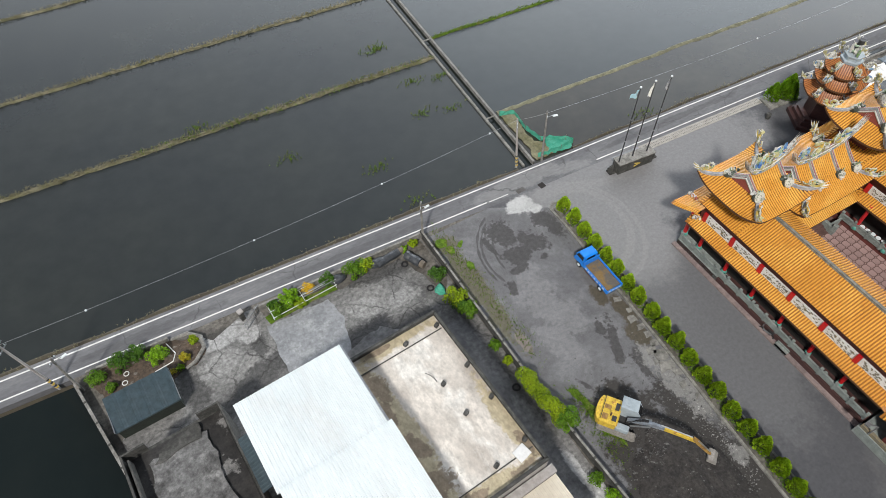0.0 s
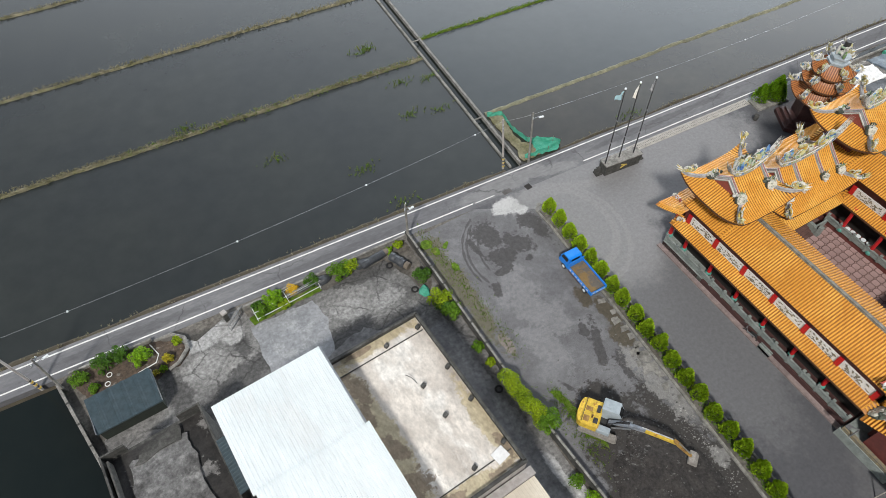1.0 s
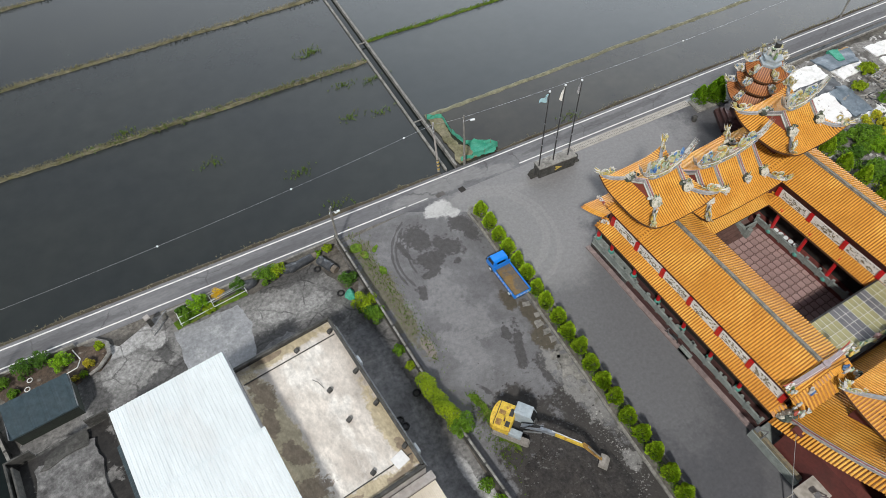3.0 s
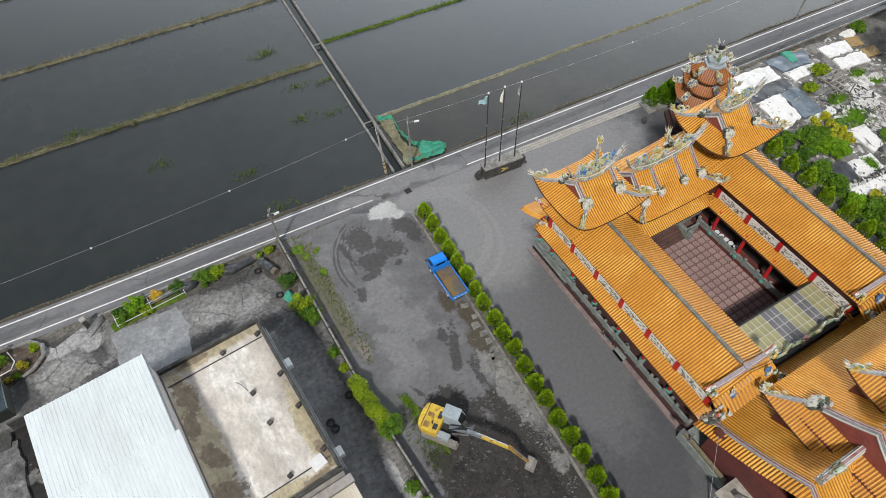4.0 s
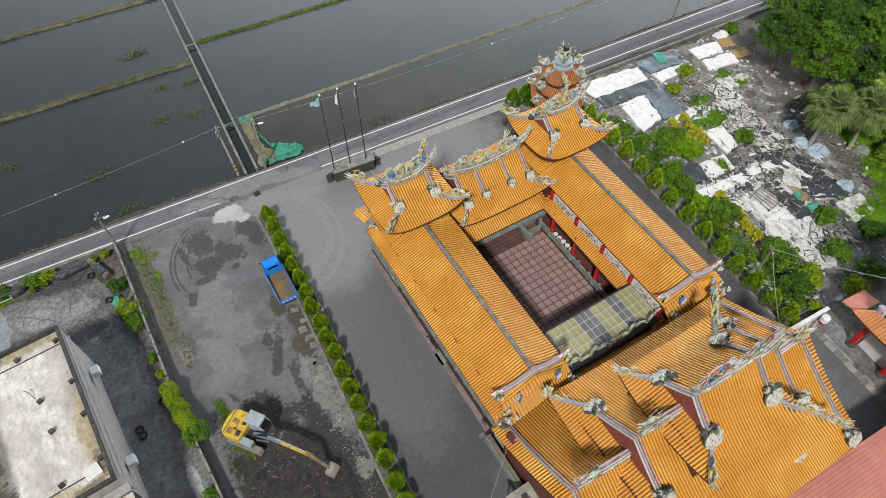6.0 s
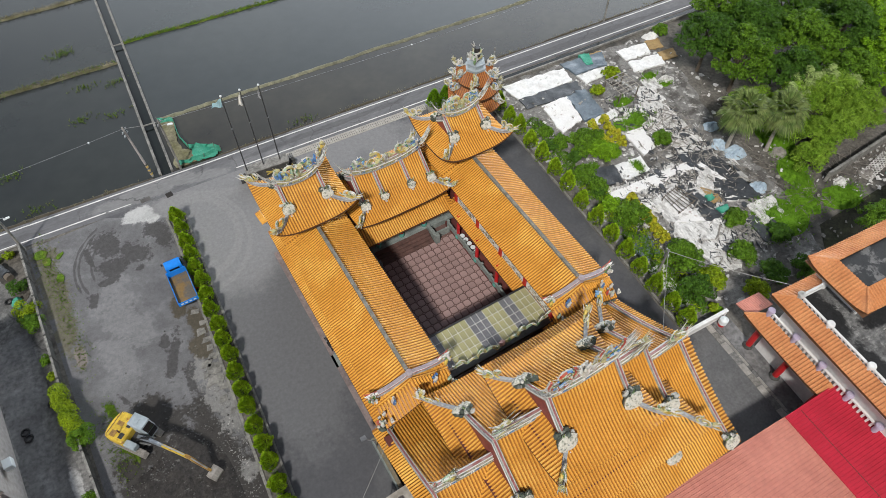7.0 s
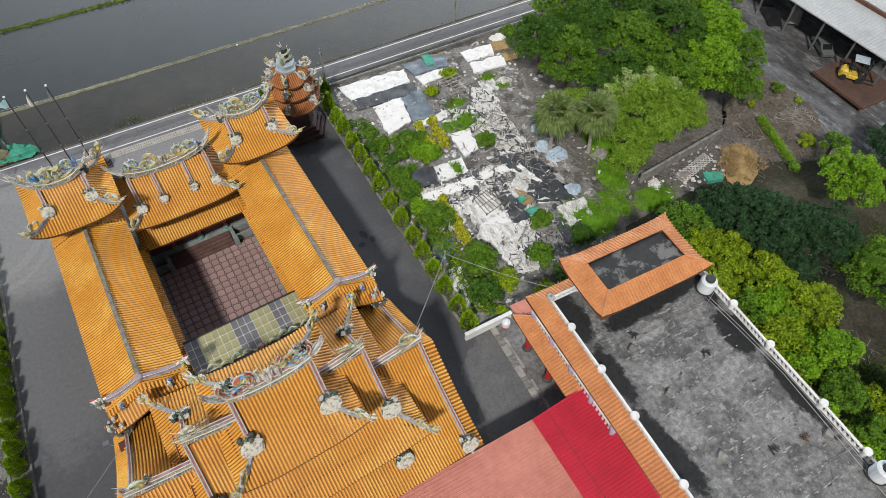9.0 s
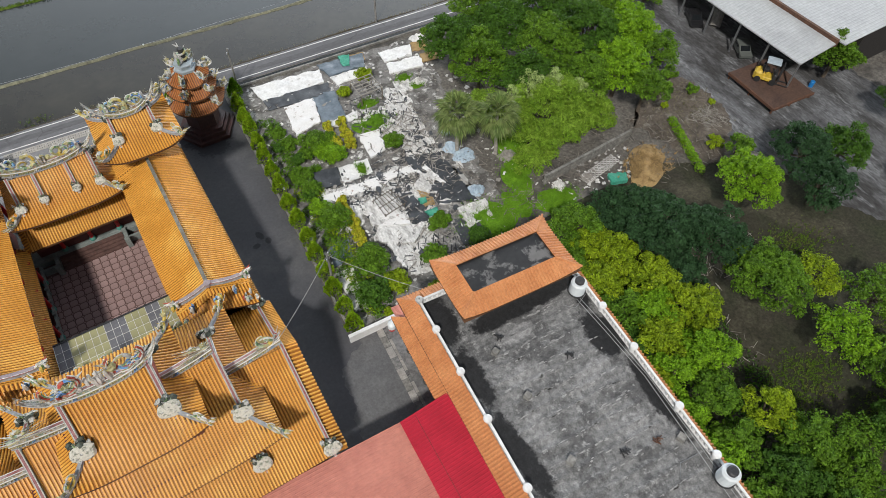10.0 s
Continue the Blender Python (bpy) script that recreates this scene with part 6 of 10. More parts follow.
# hexagonal incense pagoda
PX, PY = 16.55, 19.9
pagoda = thing("incense_pagoda", TEMPLE @ pose(PX, PY, 0), "three-tier hexagonal incense pagoda with terracotta tiles and dragons", "pagoda")
hexa = lambda rad, z, k=6, a0=0.0: [Vector((rad * math.cos(a0 + 2 * math.pi * i / k), rad * math.sin(a0 + 2 * math.pi * i / k), z)) for i in range(k)]
MB().loft([hexa(3.6, 0), hexa(3.6, 0.5), hexa(3.1, 0.5), hexa(3.1, 1.0), hexa(2.7, 1.0), hexa(2.7, 1.35)]).make("base", MAROON, pagoda, "dark maroon tiled base")
for k, (zb, zt, re, rt, wall) in enumerate(((4.5, 6.0, 3.55, 1.7, 2.0), (6.3, 7.5, 3.0, 1.45, 1.6), (7.8, 9.2, 2.5, 0.95, 1.25))):
    MB().loft([hexa(wall, zb - (3.6 if k == 0 else 0.9)), hexa(wall, zb + 0.2)]).make("wall", MAROON, pagoda)
    mb = MB()
    for i in range(6):
        a0, a1 = math.pi * i / 3, math.pi * (i + 1) / 3
        def fn(u, v, a0=a0, a1=a1):
            rad = rt + (re - rt) * v
            p = Vector((rad * math.cos(a0), rad * math.sin(a0), 0)).lerp(Vector((rad * math.cos(a1), rad * math.sin(a1), 0)), u)
            p.z = profile(v, zb, zt, 0.35) + 0.6 * (abs(2 * u - 1)) ** 3 * v ** 2
            return p
        mb.grid(lambda u, v, fn=fn: fn(u, v) - Vector((0, 0, 0.01)), [q / 6 for q in range(7)], [q / 4 for q in range(5)], 2)
        mb.grid(lambda u, v, fn=fn: fn(u, 1) - Vector((0, 0, 0.2 * v)), [q / 6 for q in range(7)], [0, 1], 1)
        side = (Vector((math.cos(a1), math.sin(a1), 0)) - Vector((math.cos(a0), math.sin(a0), 0))).normalized()
        mid = Vector((math.cos((a0 + a1) / 2), math.sin((a0 + a1) / 2), 0))
        for q in range(-7, 8):
            off = q * 0.25
            if abs(off) > re / 2 - 0.1:
                continue
            v0 = max(0.0, (2 * abs(off) - rt) / (re - rt))
            pts = []
            for j in range(5):
                v = v0 + (1 - v0) * j / 4
                u = 0.5 + off / (rt + (re - rt) * v)
                pts.append(fn(min(max(u, 0), 1), v))
            rib(mb, pts, side, 0.075)
    roof = mb.make("roof", [TILE_PAG, TILE_EDGE, PAG_PAN_SHADED], pagoda, "hexagonal terracotta tile roof tier")
    for i in range(6):
        ob = MB()
        a = math.pi * i / 3
        p = Vector((rt * math.cos(a), rt * math.sin(a), zt))
        q = Vector((re * math.cos(a), re * math.sin(a), zb + 0.6))
        ob.tube([p, p.lerp(q, 0.5) - Vector((0, 0, 0.1)), q], 0.09, 5, 6)
        coil(ob, q - (q - p).normalized() * 0.1, (-math.cos(a), -math.sin(a), 0), 0.95, 1.8, 0.5, 100 + i + 10 * k, 0.13, (0, 6, 12, 0, 3))
        figures(ob, q - (q - p) * 0.3, 4, (0.16, 0.16), 400 + i + 10 * k, 0.45, 0.9, (0, 0, 6, 12))
        feathers(ob, q + Vector((0, 0, 0.2)), (math.cos(a), math.sin(a), 0), 0.6, 200 + i + 10 * k, 9, 0.9, (0, 0, 6, 12))
        ob.make("corner_ornament", ORN, roof, "porcelain figures and dragons on the hips")
MB().loft([hexa(1.25, 9.0), hexa(1.3, 9.3), hexa(1.0, 9.35), hexa(1.0, 9.75), hexa(1.15, 9.8), hexa(1.15, 9.95)]).make("finial_base", CAB_GREY, pagoda, "grey hexagonal finial base")
ob = MB()
figures(ob, (0, 0, 9.95), 16, (0.4, 0.4), 300, 0.5, 1.2, (0, 0, 6, 0, 1))
ob.tube([(0.2, 0.1, 9.9), (0.2, 0.1, 11.6)], [0.36, 0.33], 12, 7)
ob.make("finial", ORN[:7] + [STEEL_DARK], pagoda, "figures round a dark metal flue")
ob = MB()
helix = [Vector((0.2 + (0.62 - 0.2 * k / 26) * math.cos(0.55 * k), 0.1 + (0.62 - 0.2 * k / 26) * math.sin(0.55 * k), 9.95 + 1.5 * k / 26)) for k in range(27)]
for k in range(0, 26, 2):
    ob.tube(helix[k:k + 3], 0.15 - 0.002 * k, 6, (0, 12, 11)[k // 2 % 3])
for k in range(0, 26, 2):
    ob.tube([helix[k], helix[k] + Vector((0.34 * math.cos(0.55 * k + 0.4 * math.sin(k)), 0.34 * math.sin(0.55 * k), 0.22))], [0.06, 0.008], 4, (0, 0, 6)[k // 2 % 3])
for k in range(5):
    ob.tube([helix[-1], helix[-1] + Vector((-0.5 + 0.12 * k, 0.25 * math.sin(k * 2), 0.5 + 0.1 * math.cos(k * 3)))], [0.1, 0.012], 5, 0)
ob.make("finial_dragon", ORN, pagoda, "pale porcelain dragon coiled round a flue")

# ---- houses beside the lot ----
def corrugated(x0, x1, y0, y1, z0, z1, pitch=0.34, depth=0.022, thick=0.04, along="y"):
    """Profiled sheet metal; ribs run along the given axis and z goes from z0 to z1 along it."""
    mb = MB()
    a0, a1, b0, b1 = (x0, x1, y0, y1) if along == "y" else (y0, y1, x0, x1)
    n = max(2, int((a1 - a0) / pitch))
    us = []
    for i in range(n):
        w = (a1 - a0) / n
        us += [(a0 + i * w, 0), (a0 + (i + 0.62) * w, 0), (a0 + (i + 0.72) * w, depth), (a0 + (i + 0.9) * w, depth)]
    us.append((a1, 0))
    put = lambda a, b, z: (a, b, z) if along == "y" else (b, a, z)
    ring = lambda v: [put(a, b0 + (b1 - b0) * v, z0 + (z1 - z0) * v + d) for a, d in us] + [put(a1, b0 + (b1 - b0) * v, z0 + (z1 - z0) * v - 0.16), put(a0, b0 + (b1 - b0) * v, z0 + (z1 - z0) * v - 0.16)]
    mb.loft([ring(0), ring(1)])
    return mb


flat = thing("flat_roofed_house", HOUSE, "two-storey house with weathered cream flat roof and low parapet", "house")
MB().box(-9.0, 0, -15.8, 0, -0.02, 6.85).make("wall", PLASTER, flat, "grey plaster wall")
MB().box(-8.9, -0.1, -15.7, -0.1, 6.85, 6.9).make("roof", ROOF_PALE, flat, "weathered cream cement roof with stains")
for a, b, c, d in ((-9.0, 0, -0.18, 0), (-9.0, 0, -15.8, -15.62), (-0.18, 0, -15.62, -0.18)):
    MB().box(a, b, c, d, 6.9, 7.35).box(a - 0.04, b + 0.04, c - 0.04, d + 0.04, 7.35, 7.43).make("parapet", WALL_DARK, flat, "dark stained parapet")
for y in (-1.62, -14.25):
    MB().box(-8.8, -0.3, y - 0.04, y + 0.04, 6.9, 6.96).make("roof_curb", WALL_DARK, flat, "thin low curb across the roof")
for x, y in ((-3.75, -1.25), (-0.55, -1.2), (-0.5, -5.8), (-0.5, -9.2), (-0.45, -13.5), (-3.5, -13.9), (-3.1, -6.1), (-3.0, -9.2)):
    MB().obox((x, y, 7.05), (0.42, 0.34, 0.3), 20, cut=0.04).make("roof_stub", WALL_DARK, flat, "dark concrete stub on the roof")
MB().obox((-1.3, -14.2, 7.0), (1.15, 1.0, 0.08), 10, 4).make("hatch_cover", WHITE, flat, "white square hatch cover")
MB().tube([(-3.4, -5.6, 6.92), (-3.6, -5.0, 7.25), (-3.9, -4.6, 7.35)], 0.03, 5).make("pipe_stub", STEEL_DARK, flat)
for y in (-3.2, -13.0):
    MB().obox((0.55, y, 3.2), (0.7, 0.9, 0.6), cut=0.05).make("air_conditioner", TIN_WHITE, flat, "pale outdoor air conditioner unit")
MB().tube([(0.12, -0.6, 6.7), (0.14, -15.5, 6.6)], 0.05, 6).tube([(0.3, -0.6, 6.2), (0.3, -15.5, 6.0)], 0.04, 6).make("drain_pipe", STEEL, flat, "grey pipes along the wall")

tall = thing("tall_house", HOUSE, "tall grey house under a bright white ribbed metal roof", "house")
MB().box(-17.8, -9.05, -26, -0.15, -0.02, 10.0).make("wall", PLASTER, tall, "grey plaster wall")
corrugated(-17.98, -8.95, -7.7, 0.0, 10.35, 10.55, 0.3, 0.06).make("roof", TIN_WHITE, tall, "bright white ribbed metal roof")
corrugated(-17.75, -8.65, -26.2, -7.62, 10.25, 10.62, 0.3, 0.05).make("roof", TIN_WHITE, tall, "bright white ribbed metal roof")
MB().box(-18.0, -8.93, -0.02, 0.04, 10.2, 10.5).make("fascia", STEEL, tall, "grey metal fascia")
MB().box(-8.95, -8.8, -7.7, 0.03, 10.3, 10.44).make("gutter", STEEL, tall, "grey metal gutter")
corrugated(-19.0, -17.9, -6.0, -1.2, 7.6, 7.9, 0.3, along="x").make("side_awning", TIN_BLUE, tall, "bluish metal side awning")

low = thing("low_house", HOUSE, "low concrete house with dark stained roof and parapets", "house")
LX0, LX1, LY0, LY1, LZ = -27.6, -19.2, -20.0, 3.9, 5.5
MB().box(LX0, LX1, LY0, LY1, -0.02, LZ - 1.15).make("wall", WALL_DARK, low, "dark stained concrete wall")
MB().box(LX0 + 0.3, LX1 - 0.3, LY0, LY1 - 0.3, LZ - 1.15, LZ - 1.1).make("roof", ROOF_GUTTER, low, "grey weathered concrete roof")
MB().prism(rough_outline([(LX0 + 1.6, LY0), (LX1 - 1.9, LY0), (LX1 - 1.9, LY1 - 1.5), (LX0 + 1.6, LY1 - 1.5)], 0.4, 0.2, 77), LZ - 1.1, LZ - 0.85).make("roof_screed", SCREED, low, "raised cracked screed")
for a, b, c, d in ((LX0, LX0 + 0.16, LY0, LY1), (LX1 - 0.16, LX1, LY0, LY1), (LX0 + 0.45, LX0 + 0.6, LY0, LY1 - 0.7), (LX0 + 0.16, LX0 + 2.0, LY1 - 0.16, LY1), (LX1 - 2.0, LX1 - 0.16, LY1 - 0.16, LY1)):
    MB().box(a, b, c, d, LZ - 1.15, LZ).make("parapet", WALL_DARK, low, "dark stained parapet")
MB().prism(rough_outline([(LX0 + 2.6, LY1 - 0.9), (LX1 - 2.2, LY1 - 0.5), (LX1 - 2.4, LY1 - 1.7), (LX0 + 2.2, LY1 - 2.0)], 0.4, 0.15, 3), LZ - 1.1, LZ - 0.78).make("broken_edge", WALL_DARK, low, "crumbling roof edge")
tagged(MB().box(-30.2, -28.3, -16, 0.2, 0.6, 0.75).box(-30.0, -28.5, -15.8, 0.0, -0.3, 0.6).make("wall_cap", TIN_CREAM), "cream metal cover on a low wall", "wall").matrix_world = HOUSE
annex = thing("lean_to", HOUSE, "small lean-to with cream sheet metal roof", "shed")
corrugated(-5.4, 0.3, -22, -16.6, 5.2, 5.5, 0.3).make("roof", TIN_CREAM, annex, "cream ribbed metal roof")
MB().box(-5.2, 0.1, -21.8, -16.8, -0.02, 5.15).make("wall", PLASTER, annex)
MB().box(-5.6, 0.4, -16.6, -15.9, 5.7, 5.95).box(-5.6, 0.4, -16.15, -15.95, 4.8, 5.7).make("gutter_beam", PLASTER, annex, "grey concrete gutter beam")

shed = thing("garden_shed", pose(-15.6, 32.9, 0, 0, 0, 5.5), "low shed with slate blue ribbed metal roof", "shed")
corrugated(-2.95, 2.95, -1.75, 1.75, 1.75, 2.4, 1.0, 0.06).make("roof", TIN_BLUE, shed, "slate blue ribbed metal roof")
MB().box(-2.8, 2.8, -1.6, 1.6, -0.02, 1.7).make("wall", SHED_WALL, shed, "dark green shed wall")
MB().box(-3.0, -2.93, -1.8, 1.8, 1.9, 2.0).box(2.93, 3.0, -1.8, 1.8, 1.9, 2.0).make("roof_trim", STEEL, shed)

# fences and walls of the yard
def fence_run(name, a, b, h, n, material, label, category, thick=0.14, post=None, rail=True):
    f = thing(name, pose(0, 0, 0), label, category)
    a, b = Vector(a), Vector(b)
    d = (b - a)
    ang = math.degrees(math.atan2(d.y, d.x))
    for i in range(n):
        c = a + d * ((i + 0.5) / n)
        MB().obox((c.x, c.y, h / 2), (d.length / n - 0.03, thick, h), ang).make("wall_panel", material, f)
    for i in range(n + 1):
        c = a + d * (i / n)
        MB().obox((c.x, c.y, h / 2 + 0.06), (0.2, thick + 0.09, h + 0.14), ang).make("post", post or material, f)
    if rail:
        c = a + d * 0.5
        MB().obox((c.x, c.y, h + 0.06), (d.length, thick + 0.06, 0.09), ang).make("coping", KERB, f, "pale weathered coping")
    return f


fence_run("boundary_wall", (15.35, 39.1, 0), (16.75, 18.0, 0), 1.15, 8, WALL_DARK, "dark stained concrete wall between yard and lot", "wall")
fence_run("boundary_wall", (16.75, 18.0, 0), (18.6, 2.0, 0), 1.15, 6, WALL_DARK, "dark stained concrete wall between yard and lot", "wall")
fence_run("boundary_wall", (18.6, 2.0, 0), (20.4, -14.0, 0), 1.15, 6, WALL_DARK, "dark stained concrete wall between yard and lot", "wall")
fence_run("boundary_wall", (-3.8, 38.35, 0), (15.2, 39.1, 0), 0.75, 9, KERB, "low grey concrete wall beside the lane", "wall", 0.16)
fence_run("boundary_wall", (-21.3, 38.3, 0), (-18.0, 25.5, 0), 0.8, 5, WALL_DARK, "dark concrete wall beside a pond", "wall", 0.2)
fence_run("boundary_wall", (-18.0, 25.5, 0), (-14.2, 10.0, 0), 0.8, 5, WALL_DARK, "dark concrete wall beside a pond", "wall", 0.2)
fence_run("boundary_wall", (-20.2, 39.2, 0), (-12.6, 39.25, 0), 0.4, 3, KERB, "low grey kerb wall of a garden bed", "wall", 0.16)
gate = thing("gate_post", pose(-5.2, 38.2, 0, 0, 0, 20), "dark gate post with pale cap beside the lane", "gate post")
MB().box(-0.22, 0.22, -0.22, 0.22, -0.02, 1.3).make("post", WALL_DARK, gate)
MB().obox((0, 0, 1.4), (0.56, 0.56, 0.2), cut=0.06).make("cap", PLASTER, gate, "pale stone cap")
sign = thing("metal_gate", pose(-4.3, 37.5, 0, 0, 0, 42), "folded grey metal lattice gate", "gate")
for i in range(9):
    MB().box(-1.2 + i * 0.3, -1.17 + i * 0.3, -0.03, 0.03, 0.1, 1.1).make("bar", STEEL, sign)
MB().box(-1.25, 1.3, -0.03, 0.03, 1.08, 1.14).box(-1.25, 1.3, -0.03, 0.03, 0.1, 0.16).make("rail", STEEL, sign)
rack = thing("pipe_rack", pose(1.0, 37.6, 0, 0, 0, 6.5), "low white pipe rail round a planting bed", "rail")
for y, z in ((0.75, 0.75), (0.0, 0.7), (-0.75, 0.55)):
    MB().tube([(-3.6, y, z), (3.6, y, z)], 0.035, 6).make("rail", TIN_WHITE, rack)
for x in (-3.5, 0, 3.5):
    MB().tube([(x, 0.75, 0), (x, 0.75, 0.75), (x, -0.75, 0.55), (x, -0.75, 0)], 0.03, 6).make("post", TIN_WHITE, rack)
ladder = thing("ladder", pose(2.9, 37.7, 0.72, 0, 0, 8), "aluminium ladder lying on a rail", "ladder")
for y in (-0.2, 0.2):
    MB().box(-1.9, 1.9, y - 0.03, y + 0.03, 0.06, 0.14).make("rail", STEEL, ladder)
for i in range(11):
    MB().box(-1.75 + i * 0.35, -1.71 + i * 0.35, -0.2, 0.2, 0.08, 0.11).make("rung", STEEL, ladder)
for i, pts in enumerate(([(-3.4, 38.2), (8.0, 38.4), (8.2, 37.3), (4.4, 36.9), (-2.6, 36.5)], [(8.0, 38.6), (15.0, 38.9), (15.4, 33.2), (14.2, 31.2), (13.4, 34.0), (12.0, 37.6), (8.2, 37.6)])):
    patch("ground", pts, 0.004 + 0.003 * i, SOIL, "planted soil strip inside the yard wall", "planting bed", amount=0.12, seed=90 + i, thick=0.06)
patch("ground", [(-3.2, 37.3), (4.2, 37.9), (4.5, 37.1), (0.5, 36.7), (-2.9, 36.3)], 0.02, GRASS, "strip of grass under a pipe rail", "grass", amount=0.1, seed=97, thick=0.08)
patch("ground", [(-20.6, 38.9), (-12.2, 39.1), (-10.0, 38.2), (-9.4, 36.6), (-10.6, 35.4), (-13.0, 34.9), (-18.8, 34.6)], 0.0, BROWN_SOIL, "brown soil bed with shrubs and stones", "planting bed", amount=0.2, seed=95, thick=0.12)
tagged(MB().tube([(-12.2, 39.0, 0.3), (-10.6, 38.9, 0.4), (-9.5, 37.9, 0.4), (-9.5, 36.6, 0.4), (-10.6, 35.5, 0.35), (-11.6, 35.2, 0.3)], [0.16, 0.2, 0.22, 0.22, 0.2, 0.15], 7).make("stone_edging", KERB), "rough stone edging of a garden bed", "edging")
tagged(MB().tube([(-12.8, 38.9, 0.15), (-12.2, 37.4, 0.2), (-12.6, 36.6, 0.2), (-14.4, 36.3, 0.15)], 0.06, 6).make("garden_hose", WHITE), "pale hose curling over soil", "hose")
for i, (x, y) in enumerate(((-17.2, 36.5), (-16.9, 37.4))):
    tagged(MB().tube([(x + 0.24 * math.cos(a), y + 0.24 * math.sin(a), 0.16) for a in [k * math.pi / 6 for k in range(13)]], 0.05, 6).make("hoop", WHITE), "pale ring lying on soil", "ring", "rings on soil")
for i, (x, y, rx) in enumerate(((9.4, 38.0, 1.4), (5.0, 38.0, 1.0))):
    tagged(MB().blob((x, y, 0.35), (rx, 0.55, 0.5), 0, 0.12, i, 14, 8).make("covered_heap", TARP_BLACK), "heap under black sheeting by the wall", "covered heap", "covered heaps")
for a, b, rr in (((9.4, 37.7, 0.42), (12.2, 38.2, 0.42), 0.45), ((12.7, 37.4, 0.45), (13.6, 35.7, 0.45), 0.5)):
    roll = thing("sheeting_roll", pose(0, 0, 0), "roll under dark sheeting lying by a wall", "roll", "rolls by the wall")
    a, b = Vector(a), Vector(b)
    MB().tube([a.lerp(b, k / 6) + Vector((0, 0, 0.04 * math.sin(k * 2.3))) for k in range(7)], [rr * (1 + 0.06 * math.sin(k * 1.9)) for k in range(7)], 12).make("cover", TARP_BLACK, roll)
    MB().tube([b, b + (b - a).normalized() * 0.5], [rr * 0.85, rr * 0.8], 12).make("end", WOOD, roll, "brown rolled end")
tagged(MB().tube([(62.6, 35.7, 0.0), (62.6, 35.7, 0.3), (62.6, 35.7, 0.75), (62.6, 35.7, 0.8)], [0.26, 0.32, 0.3, 0.2], 14).make("barrel", WALL_DARK), "small dark barrel on the forecourt", "barrel")
tagged(MB().blob((14.0, 31.9, 0.2), (0.5, 0.65, 0.45), 0, 0.25, 9, 12, 7).make("netting_heap", NET_GREEN), "heap of green netting by the wall", "netting")
for i, (x, y) in enumerate(((12.1, 36.6), (13.2, 32.6), (15.4, 19.0), (12.9, 17.3), (13.1, 16.6), (18.0, 3.0))):
    s = 0.32
    tagged(MB().tube([(x + s * math.cos(a), y + s * math.sin(a), 0.12) for a in [k * math.pi / 5 for k in range(11)]], 0.1, 6).make("tyre", BLACK_RUBBER), "old black tyre lying on concrete", "tyre", "old tyres")

# ---- temple neighbour: school-like block with balustrades ----
SKEW = pose(76.25, -10.6, 0, 0, 0, -1.9) @ pose(-76.25, 10.6, 0)
block = thing("concrete_block", SKEW, "three-storey block with terracotta skirts and white balustrades", "building")
BX0, BX1, BY0, BY1, BZ = 76.25, 90.1, -60.0, -7.3, 9.0
MB().box(BX0, BX1, BY0, BY1, -0.02, BZ).make("wall", WHITE, block, "white painted wall")
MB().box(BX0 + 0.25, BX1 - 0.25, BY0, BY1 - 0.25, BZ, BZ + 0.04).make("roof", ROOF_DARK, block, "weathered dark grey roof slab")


rr_ = random.Random(12)
for i in range(30):
    y = -12.6 - 1.05 * i + 0.1 * math.sin(i * 2.7)
    x0, x1 = 78.2 + 0.7 * math.sin(i * 1.3), 88.2 + 0.6 * math.sin(i * 2.1)
    rb = MB().loft([[(x, y - 0.45, BZ + 0.035), (x, y - 0.06, BZ + 0.11 + 0.03 * math.sin(x * 3 + i)), (x, y + 0.06, BZ + 0.11), (x, y + 0.34, BZ + 0.035)] for x in (x0, x0 + 2.4, x0 + 4.9, x0 + 7.3, x1)])
    rb.make("roof_joint", ROOF_DARK, block, "low weathered joint ridge across the roof")
mb = MB()
for i in range(760):
    row = rr_.randrange(30)
    y = -12.6 - 1.05 * row + 0.1 * math.sin(row * 2.7) + rr_.gauss(0, 0.1)
    x, L, w = rr_.uniform(78.6, 88.0), rr_.uniform(0.1, 0.6), rr_.uniform(0.025, 0.08)
    ring = [(x - L / 2, y - w * 0.3), (x - L * 0.2, y - w), (x + L * 0.3, y - w * 0.7), (x + L / 2, y), (x + L * 0.2, y + w * 0.9), (x - L * 0.35, y + w * 0.6)]
    mb.prism(ring, BZ + 0.07, BZ + 0.125)
mb.make("flaking_screed", ROOF_LINE, block, "pale flaking screed along roof joints", kind="stuff")


